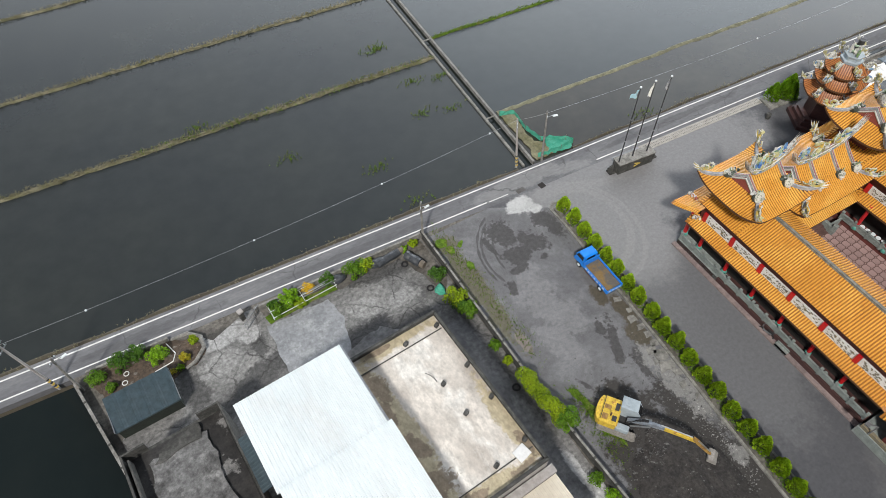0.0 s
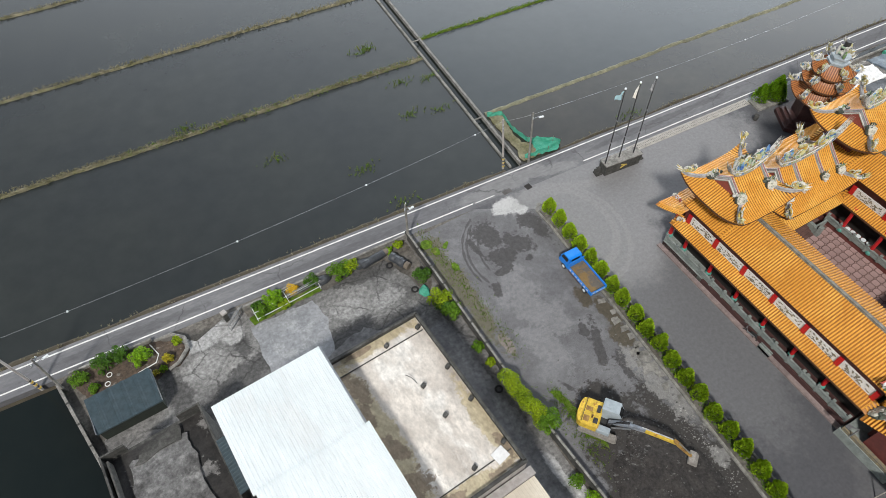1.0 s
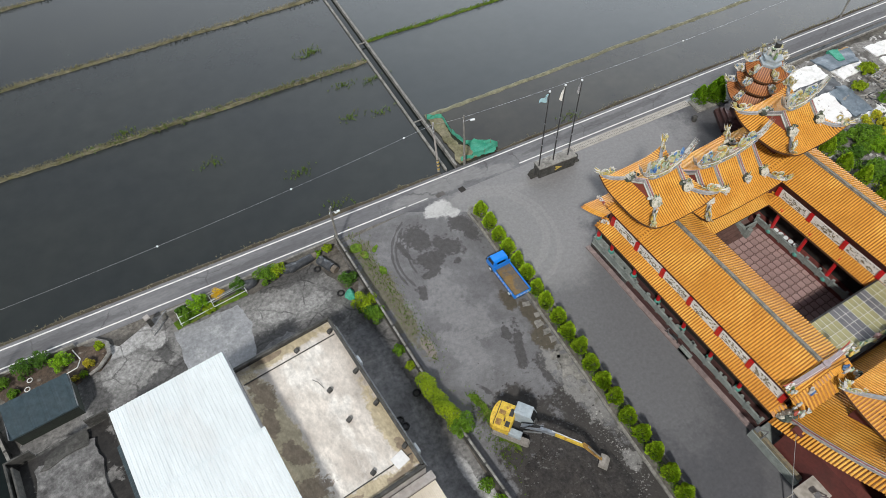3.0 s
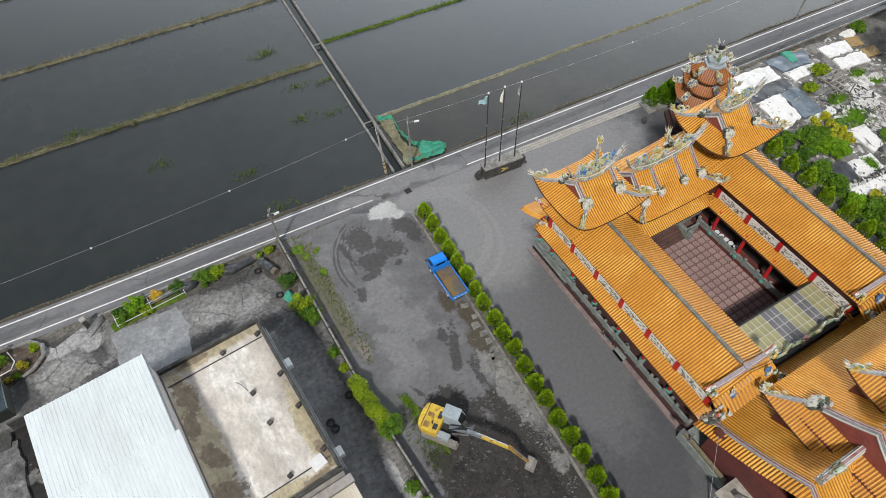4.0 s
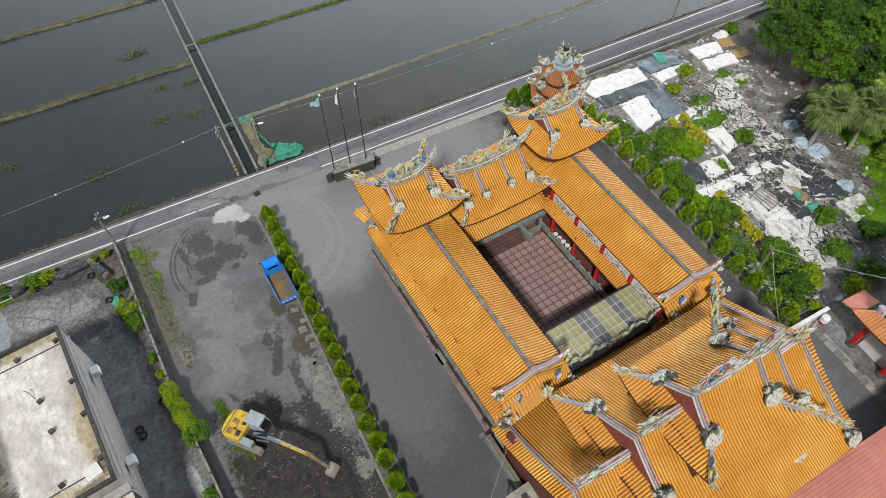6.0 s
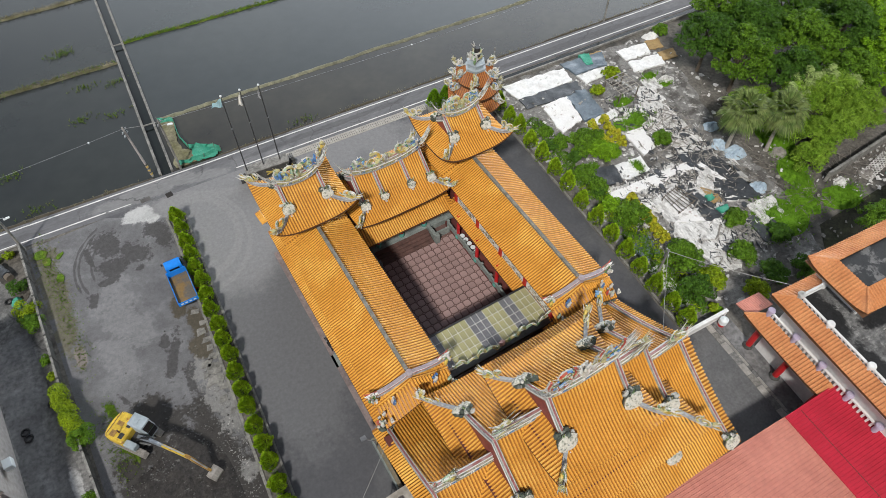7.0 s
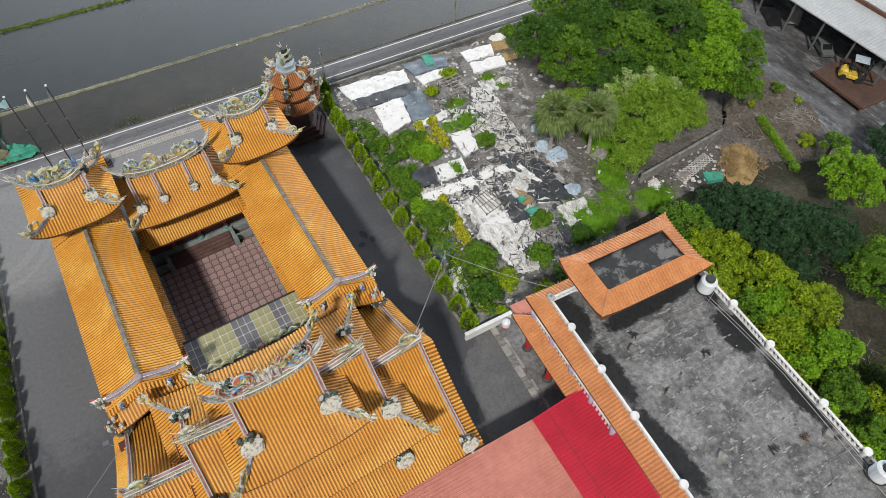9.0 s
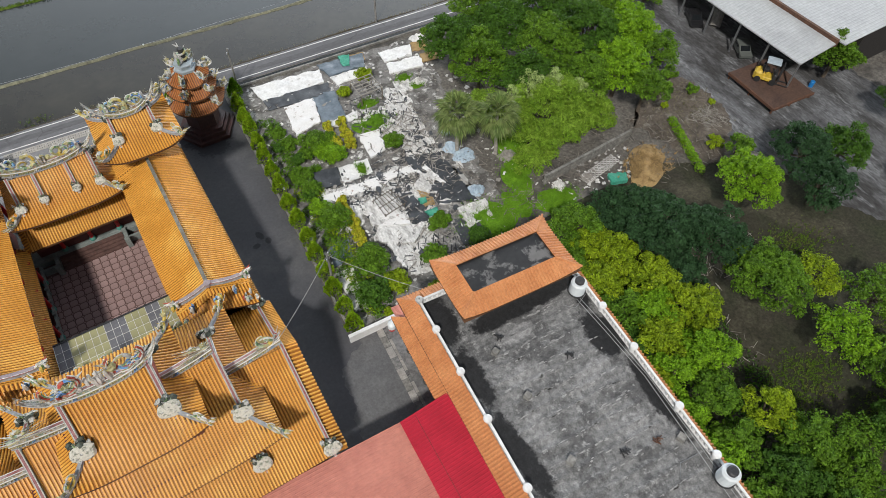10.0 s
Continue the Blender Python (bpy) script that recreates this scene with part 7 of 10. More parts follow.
def parapet_run(pts, z, h=0.62, mats=(None, None), cap=0.24):
    """White balustrade with baluster slits between round-capped posts at pts."""
    for a, b in zip(pts, pts[1:]):
        a, b = Vector((*a, 0)), Vector((*b, 0))
        d = b - a
        L, c = d.length, (a + b) / 2
        m = pose(c.x, c.y, z, 0, 0, math.degrees(math.atan2(d.y, d.x)))
        q = MB()
        q.box(-L / 2, L / 2, -0.13, 0.13, 0, 0.1).box(-L / 2, L / 2, -0.1, 0.1, h - 0.12, h)
        k = max(3, int(L / 0.42))
        for j in range(k + 1):
            x = -L / 2 + L * j / k
            q.box(max(x - 0.09, -L / 2), min(x + 0.09, L / 2), -0.08, 0.08, 0.1, h - 0.12)
        mb = MB()
        mb.v = [tuple(m @ Vector(p)) for p in q.v]
        mb.f, mb.m = q.f, q.m
        mb.make("balustrade", mats[0] or WHITE, block, "white balustrade with narrow slits")
    for x, y in pts:
        MB().tube([(x, y, z), (x, y, z + h + 0.05), (x, y, z + h + 0.1), (x, y, z + h + 0.24), (x, y, z + h + 0.3)], [cap, cap, cap * 1.5, cap * 1.3, 0.08], 14).make("parapet_post", mats[1] or WHITE, block, "white round-capped post")


POST_YS = (-10.6, -14.8, -19.1, -24.75, -28.95, -33.2, -38.8, -43.0)
parapet_run([(BX0 + 0.12, BY1 - 0.12)] + [(BX0 + 0.12, y) for y in POST_YS], BZ + 0.04)
parapet_run([(BX1 - 0.12, BY1 - 0.12)] + [(BX1 - 0.12, y - 0.1) for y in POST_YS], BZ + 0.04)
parapet_run([(BX0 + 0.12, BY1 - 0.12), (79.2, BY1 - 0.12)], BZ + 0.04)
parapet_run([(87.0, BY1 - 0.12), (BX1 - 0.12, BY1 - 0.12)], BZ + 0.04)


def skirt(name, ring_in, zi, ring_out, zo, material, parent, sides=(0, 1, 2, 3), lift=0.18, step=0.3):
    """Tile skirts between an inner rectangle at zi and an outer one at zo."""
    for i in sides:
        a, b, c, d = Vector((*ring_in[i], zi)), Vector((*ring_in[(i + 1) % 4], zi)), Vector((*ring_out[(i + 1) % 4], zo)), Vector((*ring_out[i], zo))
        mb = MB()
        fn = lambda u, v: a.lerp(b, u).lerp(d.lerp(c, u), v)
        mb.grid(lambda u, v: fn(u, v) + Vector((0, 0, lift * (2 * u - 1) ** 4 * v)), [k / 12 for k in range(13)], [0, 0.5, 1], 0)
        mb.grid(lambda u, v: d.lerp(c, u) + Vector((0, 0, lift * (2 * u - 1) ** 4 - 0.2 * v)), [k / 12 for k in range(13)], [0, 1], 1)
        mb.add([a - Vector((0, 0, 0.25)), b - Vector((0, 0, 0.25)), c - Vector((0, 0, 0.2)), d - Vector((0, 0, 0.2))], [(0, 1, 2, 3)], 1)
        side = (c - d).normalized()
        L = (c - d).length
        out = (d - a) - side * (d - a).dot(side)
        e0 = (a - d).dot(side)
        e1 = (c - b).dot(side)
        for k in range(1, int(L / step)):
            s = k * step
            v0 = max(0.0, 1 - s / e0 if e0 > 0.05 else 0, 1 - (L - s) / e1 if e1 > 0.05 else 0)
            if v0 > 0.9:
                continue
            w = s / L
            pts = [d + side * s - out * (1 - v) + Vector((0, 0, lift * (2 * w - 1) ** 4 * v + 0.02)) for v in (v0, (1 + v0) / 2, 1.01)]
            rib(mb, pts, side, 0.085)
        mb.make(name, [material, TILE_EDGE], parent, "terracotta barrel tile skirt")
        hb = MB()
        hb.tube([a + Vector((0, 0, 0.06)), d + Vector((0, 0, lift + 0.04))], 0.1, 6)
        hb.make("hip_tile", TILE_RED, parent)


rect = lambda x0, x1, y0, y1: [(x0, y1), (x0, y0), (x1, y0), (x1, y1)]
skirt("tile_skirt", rect(BX0, BX1, BY0, BY1), 9.35, rect(BX0 - 1.35, BX1 + 0.75, BY0, BY1 + 1.3), 8.6, TILE_RED, block, (0, 2, 3))
MB().box(BX0 - 0.9, BX0, BY0, -6.6, 4.6, 4.9).make("balcony_floor", KERB, block)
skirt("tile_skirt", rect(BX0 - 0.35, BX1, -14.3, -6.4), 5.3, rect(BX0 - 1.7, BX1 + 1, -14.3, -5.2), 4.5, TILE_RED, block, (0,))
MAUVE = mat("mauve_paint", (0.50, 0.43, 0.56), (0.42, 0.36, 0.48), scale=0.8, rough=0.6)
parapet_run([(BX0 - 0.3, -6.5 - 3.0 * i) for i in range(5)], 4.9, 1.0, (WHITE, MAUVE))
for i in range(9):
    column(block, BX0 + 0.35 - 0.9, -6.9 - 3.6 * i, 0.0, 4.6, 0.3, WALL_DARK)
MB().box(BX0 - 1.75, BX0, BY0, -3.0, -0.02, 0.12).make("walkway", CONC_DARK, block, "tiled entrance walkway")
for i in range(9):
    for j in range(2):
        MB().box(BX0 - 2.75 + 0.72 * j, BX0 - 2.08 + 0.72 * j, -4.3 - i * 1.25 - 0.5 * j, -3.1 - i * 1.25 - 0.5 * j, -0.01, 0.035 + 0.01 * ((i + j) % 2)).make("paving_slab", (SLAB_PALE, KERB, SLAB_PALE, CONC)[(i + 3 * j) % 4], block)
corrugated(BX0 - 1.2, BX0 + 1.6, -5.6, -3.9, 4.4, 4.1, 0.2, 0.03).make("small_awning", TIN_PINK, block, "small faded red metal awning")
tower = thing("stair_tower", SKEW, "stair tower with terracotta skirt round a flat wet roof", "roof tower")
MB().box(79.6, 88.9, -10.7, -6.2, 9.04, 10.7).make("wall", WHITE, tower, "white painted wall")
MB().box(80.2, 88.2, -9.75, -6.75, 10.7, 11.35).make("roof", ROOF_BLACK, tower, "black wet flat roof")
skirt("tile_skirt", rect(80.2, 88.2, -9.75, -6.75), 11.5, rect(78.45, 89.9, -11.5, -5.15), 10.72, TILE_RED, tower, lift=0.5)
for i, (x, y) in enumerate(((89.0, -12.9), (88.9, -31.0))):
    tank = thing("water_tank", pose(x, y, 9.04), "white round water tank on a steel ring", "water tank", "roof water tanks")
    MB().tube([(0, 0, 0.35), (0, 0, 1.55), (0, 0, 1.7)], [0.7, 0.7, 0.56], 18).make("body", TIN_WHITE, tank)
    MB().tube([(0, 0, 1.7), (0, 0, 1.95), (0, 0, 2.0)], [0.42, 0.40, 0.3], 14).make("lid", STEEL_DARK, tank, "dark steel lid ring")
    MB().tube([(0.76 * math.cos(a), 0.76 * math.sin(a), 0.3) for a in [k * math.pi / 8 for k in range(17)]], 0.06, 6).make("stand_ring", STEEL_DARK, tank)
    for a in (0.4, 2.0, 3.6, 5.2):
        MB().cyl((0.55 * math.cos(a), 0.55 * math.sin(a), 0.0), (0.55 * math.cos(a), 0.55 * math.sin(a), 0.35), 0.05, n=6).make("leg", STEEL, tank)
for i in range(2):
    tagged(MB().tube([(88.6 + 0.3 * i, -13.5, 9.12), (88.85 + 0.3 * i, -17, 9.12), (89.1 + 0.24 * i, -22, 9.12), (88.7 + 0.4 * i, -28, 9.12), (88.2 + 0.5 * i, -34, 9.12)], 0.024, 5).make("roof_pipe", TIN_GREY), "thin steel pipe lying along the roof", "pipe", "roof pipes")
for i, (x, y, w) in enumerate(((79.7, -14.5, 0.55), (79.9, -18.9, 0.55), (79.9, -24.6, 0.6), (88.2, -27.2, 0.6))):
    tagged(MB().obox((x, y, 9.3), (w, w, 0.5), 25, cut=0.05).make("roof_block", KERB), "grey concrete block standing on a roof", "block", "roof blocks")
for i, (x, y) in enumerate(((80.7, -13.5), (84.9, -17.6), (83.8, -26.0), (86.5, -26.5))):
    f = thing("scrap_frame", pose(x, y, 9.04, 0, 0, 30 + 25 * i), "rusty scrap frame lying on a roof", "scrap", "roof scrap")
    for k in range(7):
        MB().obox((0.1 * math.sin(3 * k), 0.22 * math.sin(2.1 * k + i), 0.1 + 0.05 * k), (0.75 - 0.08 * k, 0.07, 0.09), 80 * (k % 2) + 9 * k, 0, 6 * math.sin(k)).make("bar", (STEEL_DARK, STEEL_DARK, STEEL_DARK, RUST)[i], f)

for pts in (((86.2, -29.4, 9.1), (86.9, -28.6, 9.1), (89.2, -28.8, 9.3), (89.4, -31.2, 9.3)), ((86.4, -31.2, 9.1), (87.0, -32.6, 9.1), (89.0, -33.0, 9.5), (89.3, -29.6, 9.5)), ((87.2, -13.4, 9.1), (88.0, -14.2, 9.1), (89.4, -13.6, 9.4))):
    tagged(MB().tube(pts, 0.025, 6).make("tank_pipe", STEEL), "thin grey pipe beside a roof tank", "pipe", "tank pipes")

# sheet metal hall between temple and block
hall = thing("sheet_metal_hall", pose(0, 0, 0, 0, 0, 0), "low hall under faded pink and crimson ribbed metal roofs", "hall")
corrugated(46.0, 71.0, -60, -14.1, 3.9, 3.9, 0.3, 0.035, along="x").make("roof", TIN_PINK, hall, "faded pink ribbed metal roof")
corrugated(71.0, 76.2, -60, -14.13, 4.0, 5.3, 0.3, 0.035, along="x").make("roof", TIN_RED, hall, "crimson ribbed metal roof")
# solid box; its black colour replaces the unlit space of the open hall
MB().box(46.2, 75.4, -59, -14.6, -0.02, 3.55).make("wall", DARK, hall, "solid hall side, near-black for the shade inside")
MB().box(45.9, 75.7, -14.2, -14.1, 3.6, 3.85).make("fascia", STEEL, hall)
MB().box(72.34, 72.37, -60, -14.4, 4.3, 4.39).make("seam_cap", RUST_DARK, hall, "thin dark cap strip along a roof seam")
patch("pavement", [(71.6, -3.6), (69.4, -5.6), (68.2, -11.4), (67.6, -14.2), (74.0, -14.2), (74.2, -3.2)], 0.0, ASPHALT_DRY, "paler dry asphalt beside the walkway", "asphalt", amount=0.35, seed=133, thick=0.008)

# far shed, loading platform, forklift, cars
barn = thing("open_shed", pose(137.9, 14.0, 0, 0, 0, 2), "long open shed under a pale grey metal roof", "shed")
corrugated(-1.0, 5.4, -11.0, 26, 4.9, 5.7, 0.5, 0.03, along="x").make("roof", TIN_GREY, barn, "pale grey ribbed metal roof")
corrugated(5.6, 22, -12.0, 26, 6.1, 6.4, 0.5, 0.03, along="x").make("roof", TIN_GREY, barn, "pale grey ribbed metal roof")
MB().box(5.3, 5.7, -11, 26, 5.2, 6.2).make("step_wall", RUST, barn, "dark rusty strip between roofs")
for i in range(8):
    MB().box(-0.7, -0.5, -10.8 + i * 5, -10.6 + i * 5, -0.02, 4.9).make("post", STEEL, barn, "grey steel post")
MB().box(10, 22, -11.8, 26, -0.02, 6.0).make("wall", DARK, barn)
plat = thing("loading_platform", pose(135.6, 5.0, 0, 0, 0, -1.5), "rusty steel loading platform on legs", "platform")
MB().box(-2.9, 4.4, -4.2, 4.0, 0.85, 1.0).make("deck", RUST_DARK, plat, "rusty steel deck")
MB().box(-3.0, -2.8, -4.2, 4.0, 0.7, 1.08).box(-2.9, 4.4, -4.35, -4.15, 0.7, 1.05).make("edge_beam", RUST, plat)
for x in (-2.7, 0.6, 4.2):
    for y in (-4.0, 0, 3.8):
        MB().box(x - 0.1, x + 0.1, y - 0.1, y + 0.1, -0.02, 0.85).make("leg", RUST, plat)
fork = thing("forklift", pose(136.0, 5.6, 1.0, 0, 0, -55) @ Matrix.Scale(1.5, 4), "yellow forklift with grey overhead guard on a platform", "forklift")
MB().obox((-0.75, 0, 0.62), (0.85, 1.05, 0.75), cut=0.18).obox((0.0, 0, 0.42), (0.9, 0.95, 0.3), cut=0.06).make("body", YELLOW, fork)
MB().obox((0.0, 0, 2.05), (1.2, 1.05, 0.08), cut=0.03).make("overhead_guard", CAB_GREY, fork)
for x in (-0.5, 0.5):
    for y in (-0.45, 0.45):
        MB().cyl((x, y, 0.9), (x, y, 2.05), 0.04, n=6).make("guard_post", STEEL_DARK, fork)
MB().box(0.85, 0.95, -0.45, -0.35, 0.1, 2.0).box(0.85, 0.95, 0.35, 0.45, 0.1, 2.0).box(0.85, 0.95, -0.45, 0.45, 1.9, 2.0).box(0.95, 1.0, -0.5, 0.5, 0.5, 0.6).make("mast", STEEL_DARK, fork)
MB().obox((-0.35, 0, 1.12), (0.55, 0.55, 0.28), cut=0.08).obox((-0.62, 0, 1.4), (0.14, 0.5, 0.45), cut=0.05).make("operator_seat", BLACK_RUBBER, fork, "black seat")
MB().tube([(0.35, 0, 0.9), (0.2, 0, 1.35)], 0.05, 6).obox((0.55, 0, 0.75), (0.35, 1.0, 0.6), cut=0.08).make("dash", STEEL_DARK, fork)
for y in (-0.3, 0.3):
    MB().box(0.95, 1.9, y - 0.05, y + 0.05, 0.08, 0.13).make("fork", STEEL_DARK, fork)
for x in (-0.75, 0.55):
    for y in (-0.5, 0.5):
        MB().cyl((x, y - 0.1, 0.28), (x, y + 0.1, 0.28), 0.28, n=12).make("wheel", BLACK_RUBBER, fork)


def car(m, paint, label):
    c = thing("car", m, label, "car", "cars under the shed")
    prof = [(-2.1, 0.35), (-2.15, 0.75), (-1.3, 0.9), (-0.6, 1.42), (0.9, 1.45), (1.7, 0.95), (2.1, 0.85), (2.1, 0.35)]
    MB().loft([[(x, -0.84, z) for x, z in prof], [(x, 0.84, z) for x, z in prof]]).make("body", paint, c)
    MB().loft([[(x, y, z) for x, y, z in ((-1.25, -0.7, 0.95), (-1.25, 0.7, 0.95), (-0.65, 0.62, 1.41), (-0.65, -0.62, 1.41))], [(x - 0.03, y, z + 0.03) for x, y, z in ((-1.25, -0.7, 0.95), (-1.25, 0.7, 0.95), (-0.65, 0.62, 1.41), (-0.65, -0.62, 1.41))]]).make("windscreen", GLASS, c)
    for s in (-1, 1):
        MB().box(-0.5, 0.8, s * 0.85 - 0.01, s * 0.85 + 0.01, 0.98, 1.34).make("side_window", GLASS, c)
        for x in (-1.35, 1.3):
            MB().cyl((x, s * 0.72, 0.32), (x, s * 0.88, 0.32), 0.32, n=14).make("wheel", BLACK_RUBBER, c)
    return c


CAR_GREY = mat("grey_green_car_paint", (0.12, 0.13, 0.12), rough=0.3, coat=0.5)
CAR_BLACK = mat("black_car_paint", (0.02, 0.02, 0.022), rough=0.25, coat=0.5)
car(pose(138.9, 12.6, 0, 0, 0, 62), CAR_GREY, "grey-green car parked nose out under a shed")
car(pose(137.9, 21.4, 0, 0, 0, 62), CAR_BLACK, "black car parked nose out under a shed")
tagged(MB().tube([(139.6, 18.6, 0.0), (139.6, 18.6, 0.2), (140.6, 19.4, 1.5), (141.0, 20.4, 1.5)], [0.5, 0.8, 0.8, 0.4], 12).make("covered_machine", CLAY), "machine under a dull grey cover", "covered machine")
tagged(MB().tube([(141.8, 2.4, 0), (141.8, 2.4, 0.85), (141.8, 2.4, 0.9)], [0.3, 0.32, 0.28], 14).make("barrel", PLASTIC_BLUE), "blue plastic barrel beside the shed", "barrel")

# ---- vehicles in the lot ----
truck = thing("dump_truck", pose(29.35, 26.0, 0, 0, 0, 2.4), "small bright blue truck with wet sand in its bed", "truck")
MB().box(-0.42, 0.42, -2.7, 2.5, 0.45, 0.62).make("chassis", STEEL_DARK, truck)
cabp = [(1.25, 0.55), (1.25, 2.02), (1.45, 2.1), (2.3, 2.08), (2.62, 1.45), (2.72, 1.3), (2.75, 0.55)]
cab = MB()
cab.loft([[(sx * (0.88 if z < 1.5 else 0.80), y, z) for y, z in cabp] for sx in (-1, 1)])
cab = cab.make("cab", BLUE, truck, "bright blue cab")
MB().add([(-0.76, 2.335, 2.04), (0.76, 2.335, 2.04), (0.82, 2.64, 1.48), (-0.82, 2.64, 1.48)], [(0, 1, 2, 3)]).add([(-0.76, 2.35, 2.05), (0.76, 2.35, 2.05), (0.82, 2.66, 1.49), (-0.82, 2.66, 1.49)], [(0, 1, 2, 3)]).make("windscreen", GLASS, cab)
MB().box(-0.5, 0.5, 1.225, 1.245, 1.5, 1.9).make("rear_window", GLASS, cab)
for s in (-1, 1):
    MB().add([(s * 0.885, 1.45, 1.45), (s * 0.885, 2.45, 1.45), (s * 0.835, 2.25, 1.95), (s * 0.835, 1.45, 1.98)], [(0, 1, 2, 3)]).add([(s * 0.895, 1.45, 1.45), (s * 0.895, 2.45, 1.45), (s * 0.845, 2.25, 1.95), (s * 0.845, 1.45, 1.98)], [(0, 1, 2, 3)]).make("side_window", GLASS, cab)
    MB().obox((s * 1.05, 2.5, 1.6), (0.14, 0.08, 0.32), cut=0.02).obox((s * 0.95, 2.52, 1.5), (0.2, 0.03, 0.03)).make("mirror", STEEL_DARK, cab)
    MB().obox((s * 0.6, 2.77, 0.85), (0.32, 0.06, 0.2), cut=0.02).make("headlight", WHITE, cab)
    MB().box(s * 0.97 - 0.03, s * 0.97 + 0.03, -2.75, 1.1, 0.85, 1.35).make("side_board", BLUE, truck, "blue side board")
    mb = MB()
    for k in range(7):
        mb.box(s * 1.005 - 0.006, s * 1.005 + 0.006, -2.3 + k * 0.47, -2.05 + k * 0.47, 1.02, 1.2)
    mb.make("lettering_bars", WHITE, truck, "row of pale bars on the side board")
    for y in (-1.7, 1.85):
        w = MB().cyl((s * 0.66, y, 0.36), (s * 0.9, y, 0.36), 0.36, n=18).make("wheel", BLACK_RUBBER, truck)
        MB().cyl((s * 0.89, y, 0.36), (s * 0.925, y, 0.36), 0.2, n=14).make("rim", TIN_WHITE, w, "pale wheel rim")
    MB().box(s * 0.9 - 0.03, s * 0.9 + 0.03, -0.9, 1.0, 0.5, 0.72).make("side_guard", RUST, truck)
MB().box(-1.0, 1.0, -2.81, -2.75, 0.85, 1.35).make("tailboard", BLUE, truck)
mb = MB()
for k in range(4):
    mb.box(-0.75 + k * 0.42, -0.5 + k * 0.42, -2.822, -2.812, 1.02, 1.2)
mb.make("lettering_bars", WHITE, truck, "row of pale bars on the tailboard")
MB().box(-1.0, 1.0, 1.06, 1.14, 0.85, 1.75).box(-0.98, 0.98, 1.12, 1.18, 1.6, 1.68).make("headboard", BLUE, truck)
MB().box(-0.95, 0.95, -2.76, 1.08, 0.78, 0.86).make("bed_floor", STEEL_DARK, truck)
sand = MB().grid(lambda u, v: (u, v, 0.92 + 0.22 * max(0, u * 0.35 + 0.3 + 0.25 * noise.noise(Vector((u * 1.5, v * 1.2, 2))))), [-0.94 + 0.188 * i for i in range(11)], [-2.74 + 0.19 * i for i in range(21)])
tagged(sand.make("sand_load", SAND), "wet brown sand lying in a truck bed", "sand").matrix_world = truck.matrix_world
cone = thing("traffic_cone", pose(30.62, 25.2, 0.32, 75, 0, 20), "orange traffic cone lying among shrubs", "traffic cone")
CONE = mat("orange_plastic", (0.72, 0.12, 0.02), rough=0.5)
MB().tube([(0, 0, 0.03), (0, 0, 0.6)], [0.15, 0.03], 12).make("cone", CONE, cone)
MB().box(-0.2, 0.2, -0.2, 0.2, 0, 0.04).make("foot", CONE, cone)

exc = thing("excavator", pose(21.75, 11.9, 0, 0, 0, -50.5), "worn yellow excavator with arm stretched over spoil", "excavator")
for s in (-1, 1):
    trk = [(-1.75, 0.35), (-1.55, 0.08), (1.55, 0.08), (1.75, 0.35), (1.6, 0.72), (-1.6, 0.72)]
    t = MB().loft([[(x, s * 1.05 - 0.27, z) for x, z in trk], [(x, s * 1.05 + 0.27, z) for x, z in trk]]).make("track", CLAY, exc, "muddy steel track")
    for k in range(15):
        MB().obox((-1.5 + k * 0.215, s * 1.05, 0.74), (0.14, 0.58, 0.05)).make("track_shoe", CLAY, t)
MB().box(-0.8, 0.8, -0.8, 0.8, 0.3, 0.8).make("undercarriage", STEEL_DARK, exc)
MB().cyl((0, 0, 0.75), (0, 0, 0.98), 0.62, n=18).make("slew_ring", STEEL_DARK, exc)
body = MB().obox((-1.0, 0, 1.5), (1.7, 2.5, 1.0), cut=0.14).make("engine_housing", YELLOW, exc, "yellow engine housing with faded paint")
MB().loft([[(-1.82 - 0.4 * math.cos(a), 1.2 * math.sin(a), z) for a in [(-0.5 + k / 8) * math.pi for k in range(9)]] for z in (1.05, 1.9)]).make("counterweight", YELLOW, body, "yellow counterweight")
for x, y, w_, d in ((-1.35, -0.75, 0.5, 0.55), (-1.3, 0.2, 0.6, 0.4), (-0.55, -0.7, 0.4, 0.5), (-0.5, 0.45, 0.35, 0.7)):
    MB().obox((x, y, 2.02), (w_, d, 0.05)).make("hatch_grille", STEEL_DARK if x > -1 else YELLOW_RUST, body)
MB().tube([(-1.7, -1.1, 2.0), (-1.7, -1.1, 2.3), (-1.7, 1.1, 2.3), (-1.7, 1.1, 2.0)], 0.03, 5).make("handrail", STEEL_DARK, body)
MB().cyl((-0.9, -0.5, 2.0), (-0.9, -0.5, 2.5), 0.07, n=10).make("exhaust", RUST, body)
MB().obox((0.35, -0.95, 1.3), (1.15, 0.6, 0.55), cut=0.06).make("tool_box", CAB_GREY, exc, "blue-grey tool box")
MB().box(-0.15, 1.3, -0.5, 1.25, 0.98, 1.1).make("deck_plate", STEEL_DARK, exc)
cabp = ((-0.2, 1.1), (-0.25, 2.75), (1.15, 2.75), (1.5, 2.1), (1.5, 1.1))
ec = MB().loft([[(x, 0.25, z) for x, z in cabp], [(x, 1.3, z) for x, z in cabp]]).make("cab", CAB_GREY, exc, "pale blue-grey cab")
MB().obox((0.42, 0.78, 2.8), (1.5, 1.15, 0.1), cut=0.04).make("cab_roof", CAB_GREY, ec, "flat pale blue-grey roof")
MB().obox((0.2, 0.78, 2.87), (0.6, 0.6, 0.05), cut=0.02).make("roof_hatch", CAB_GREY, ec)
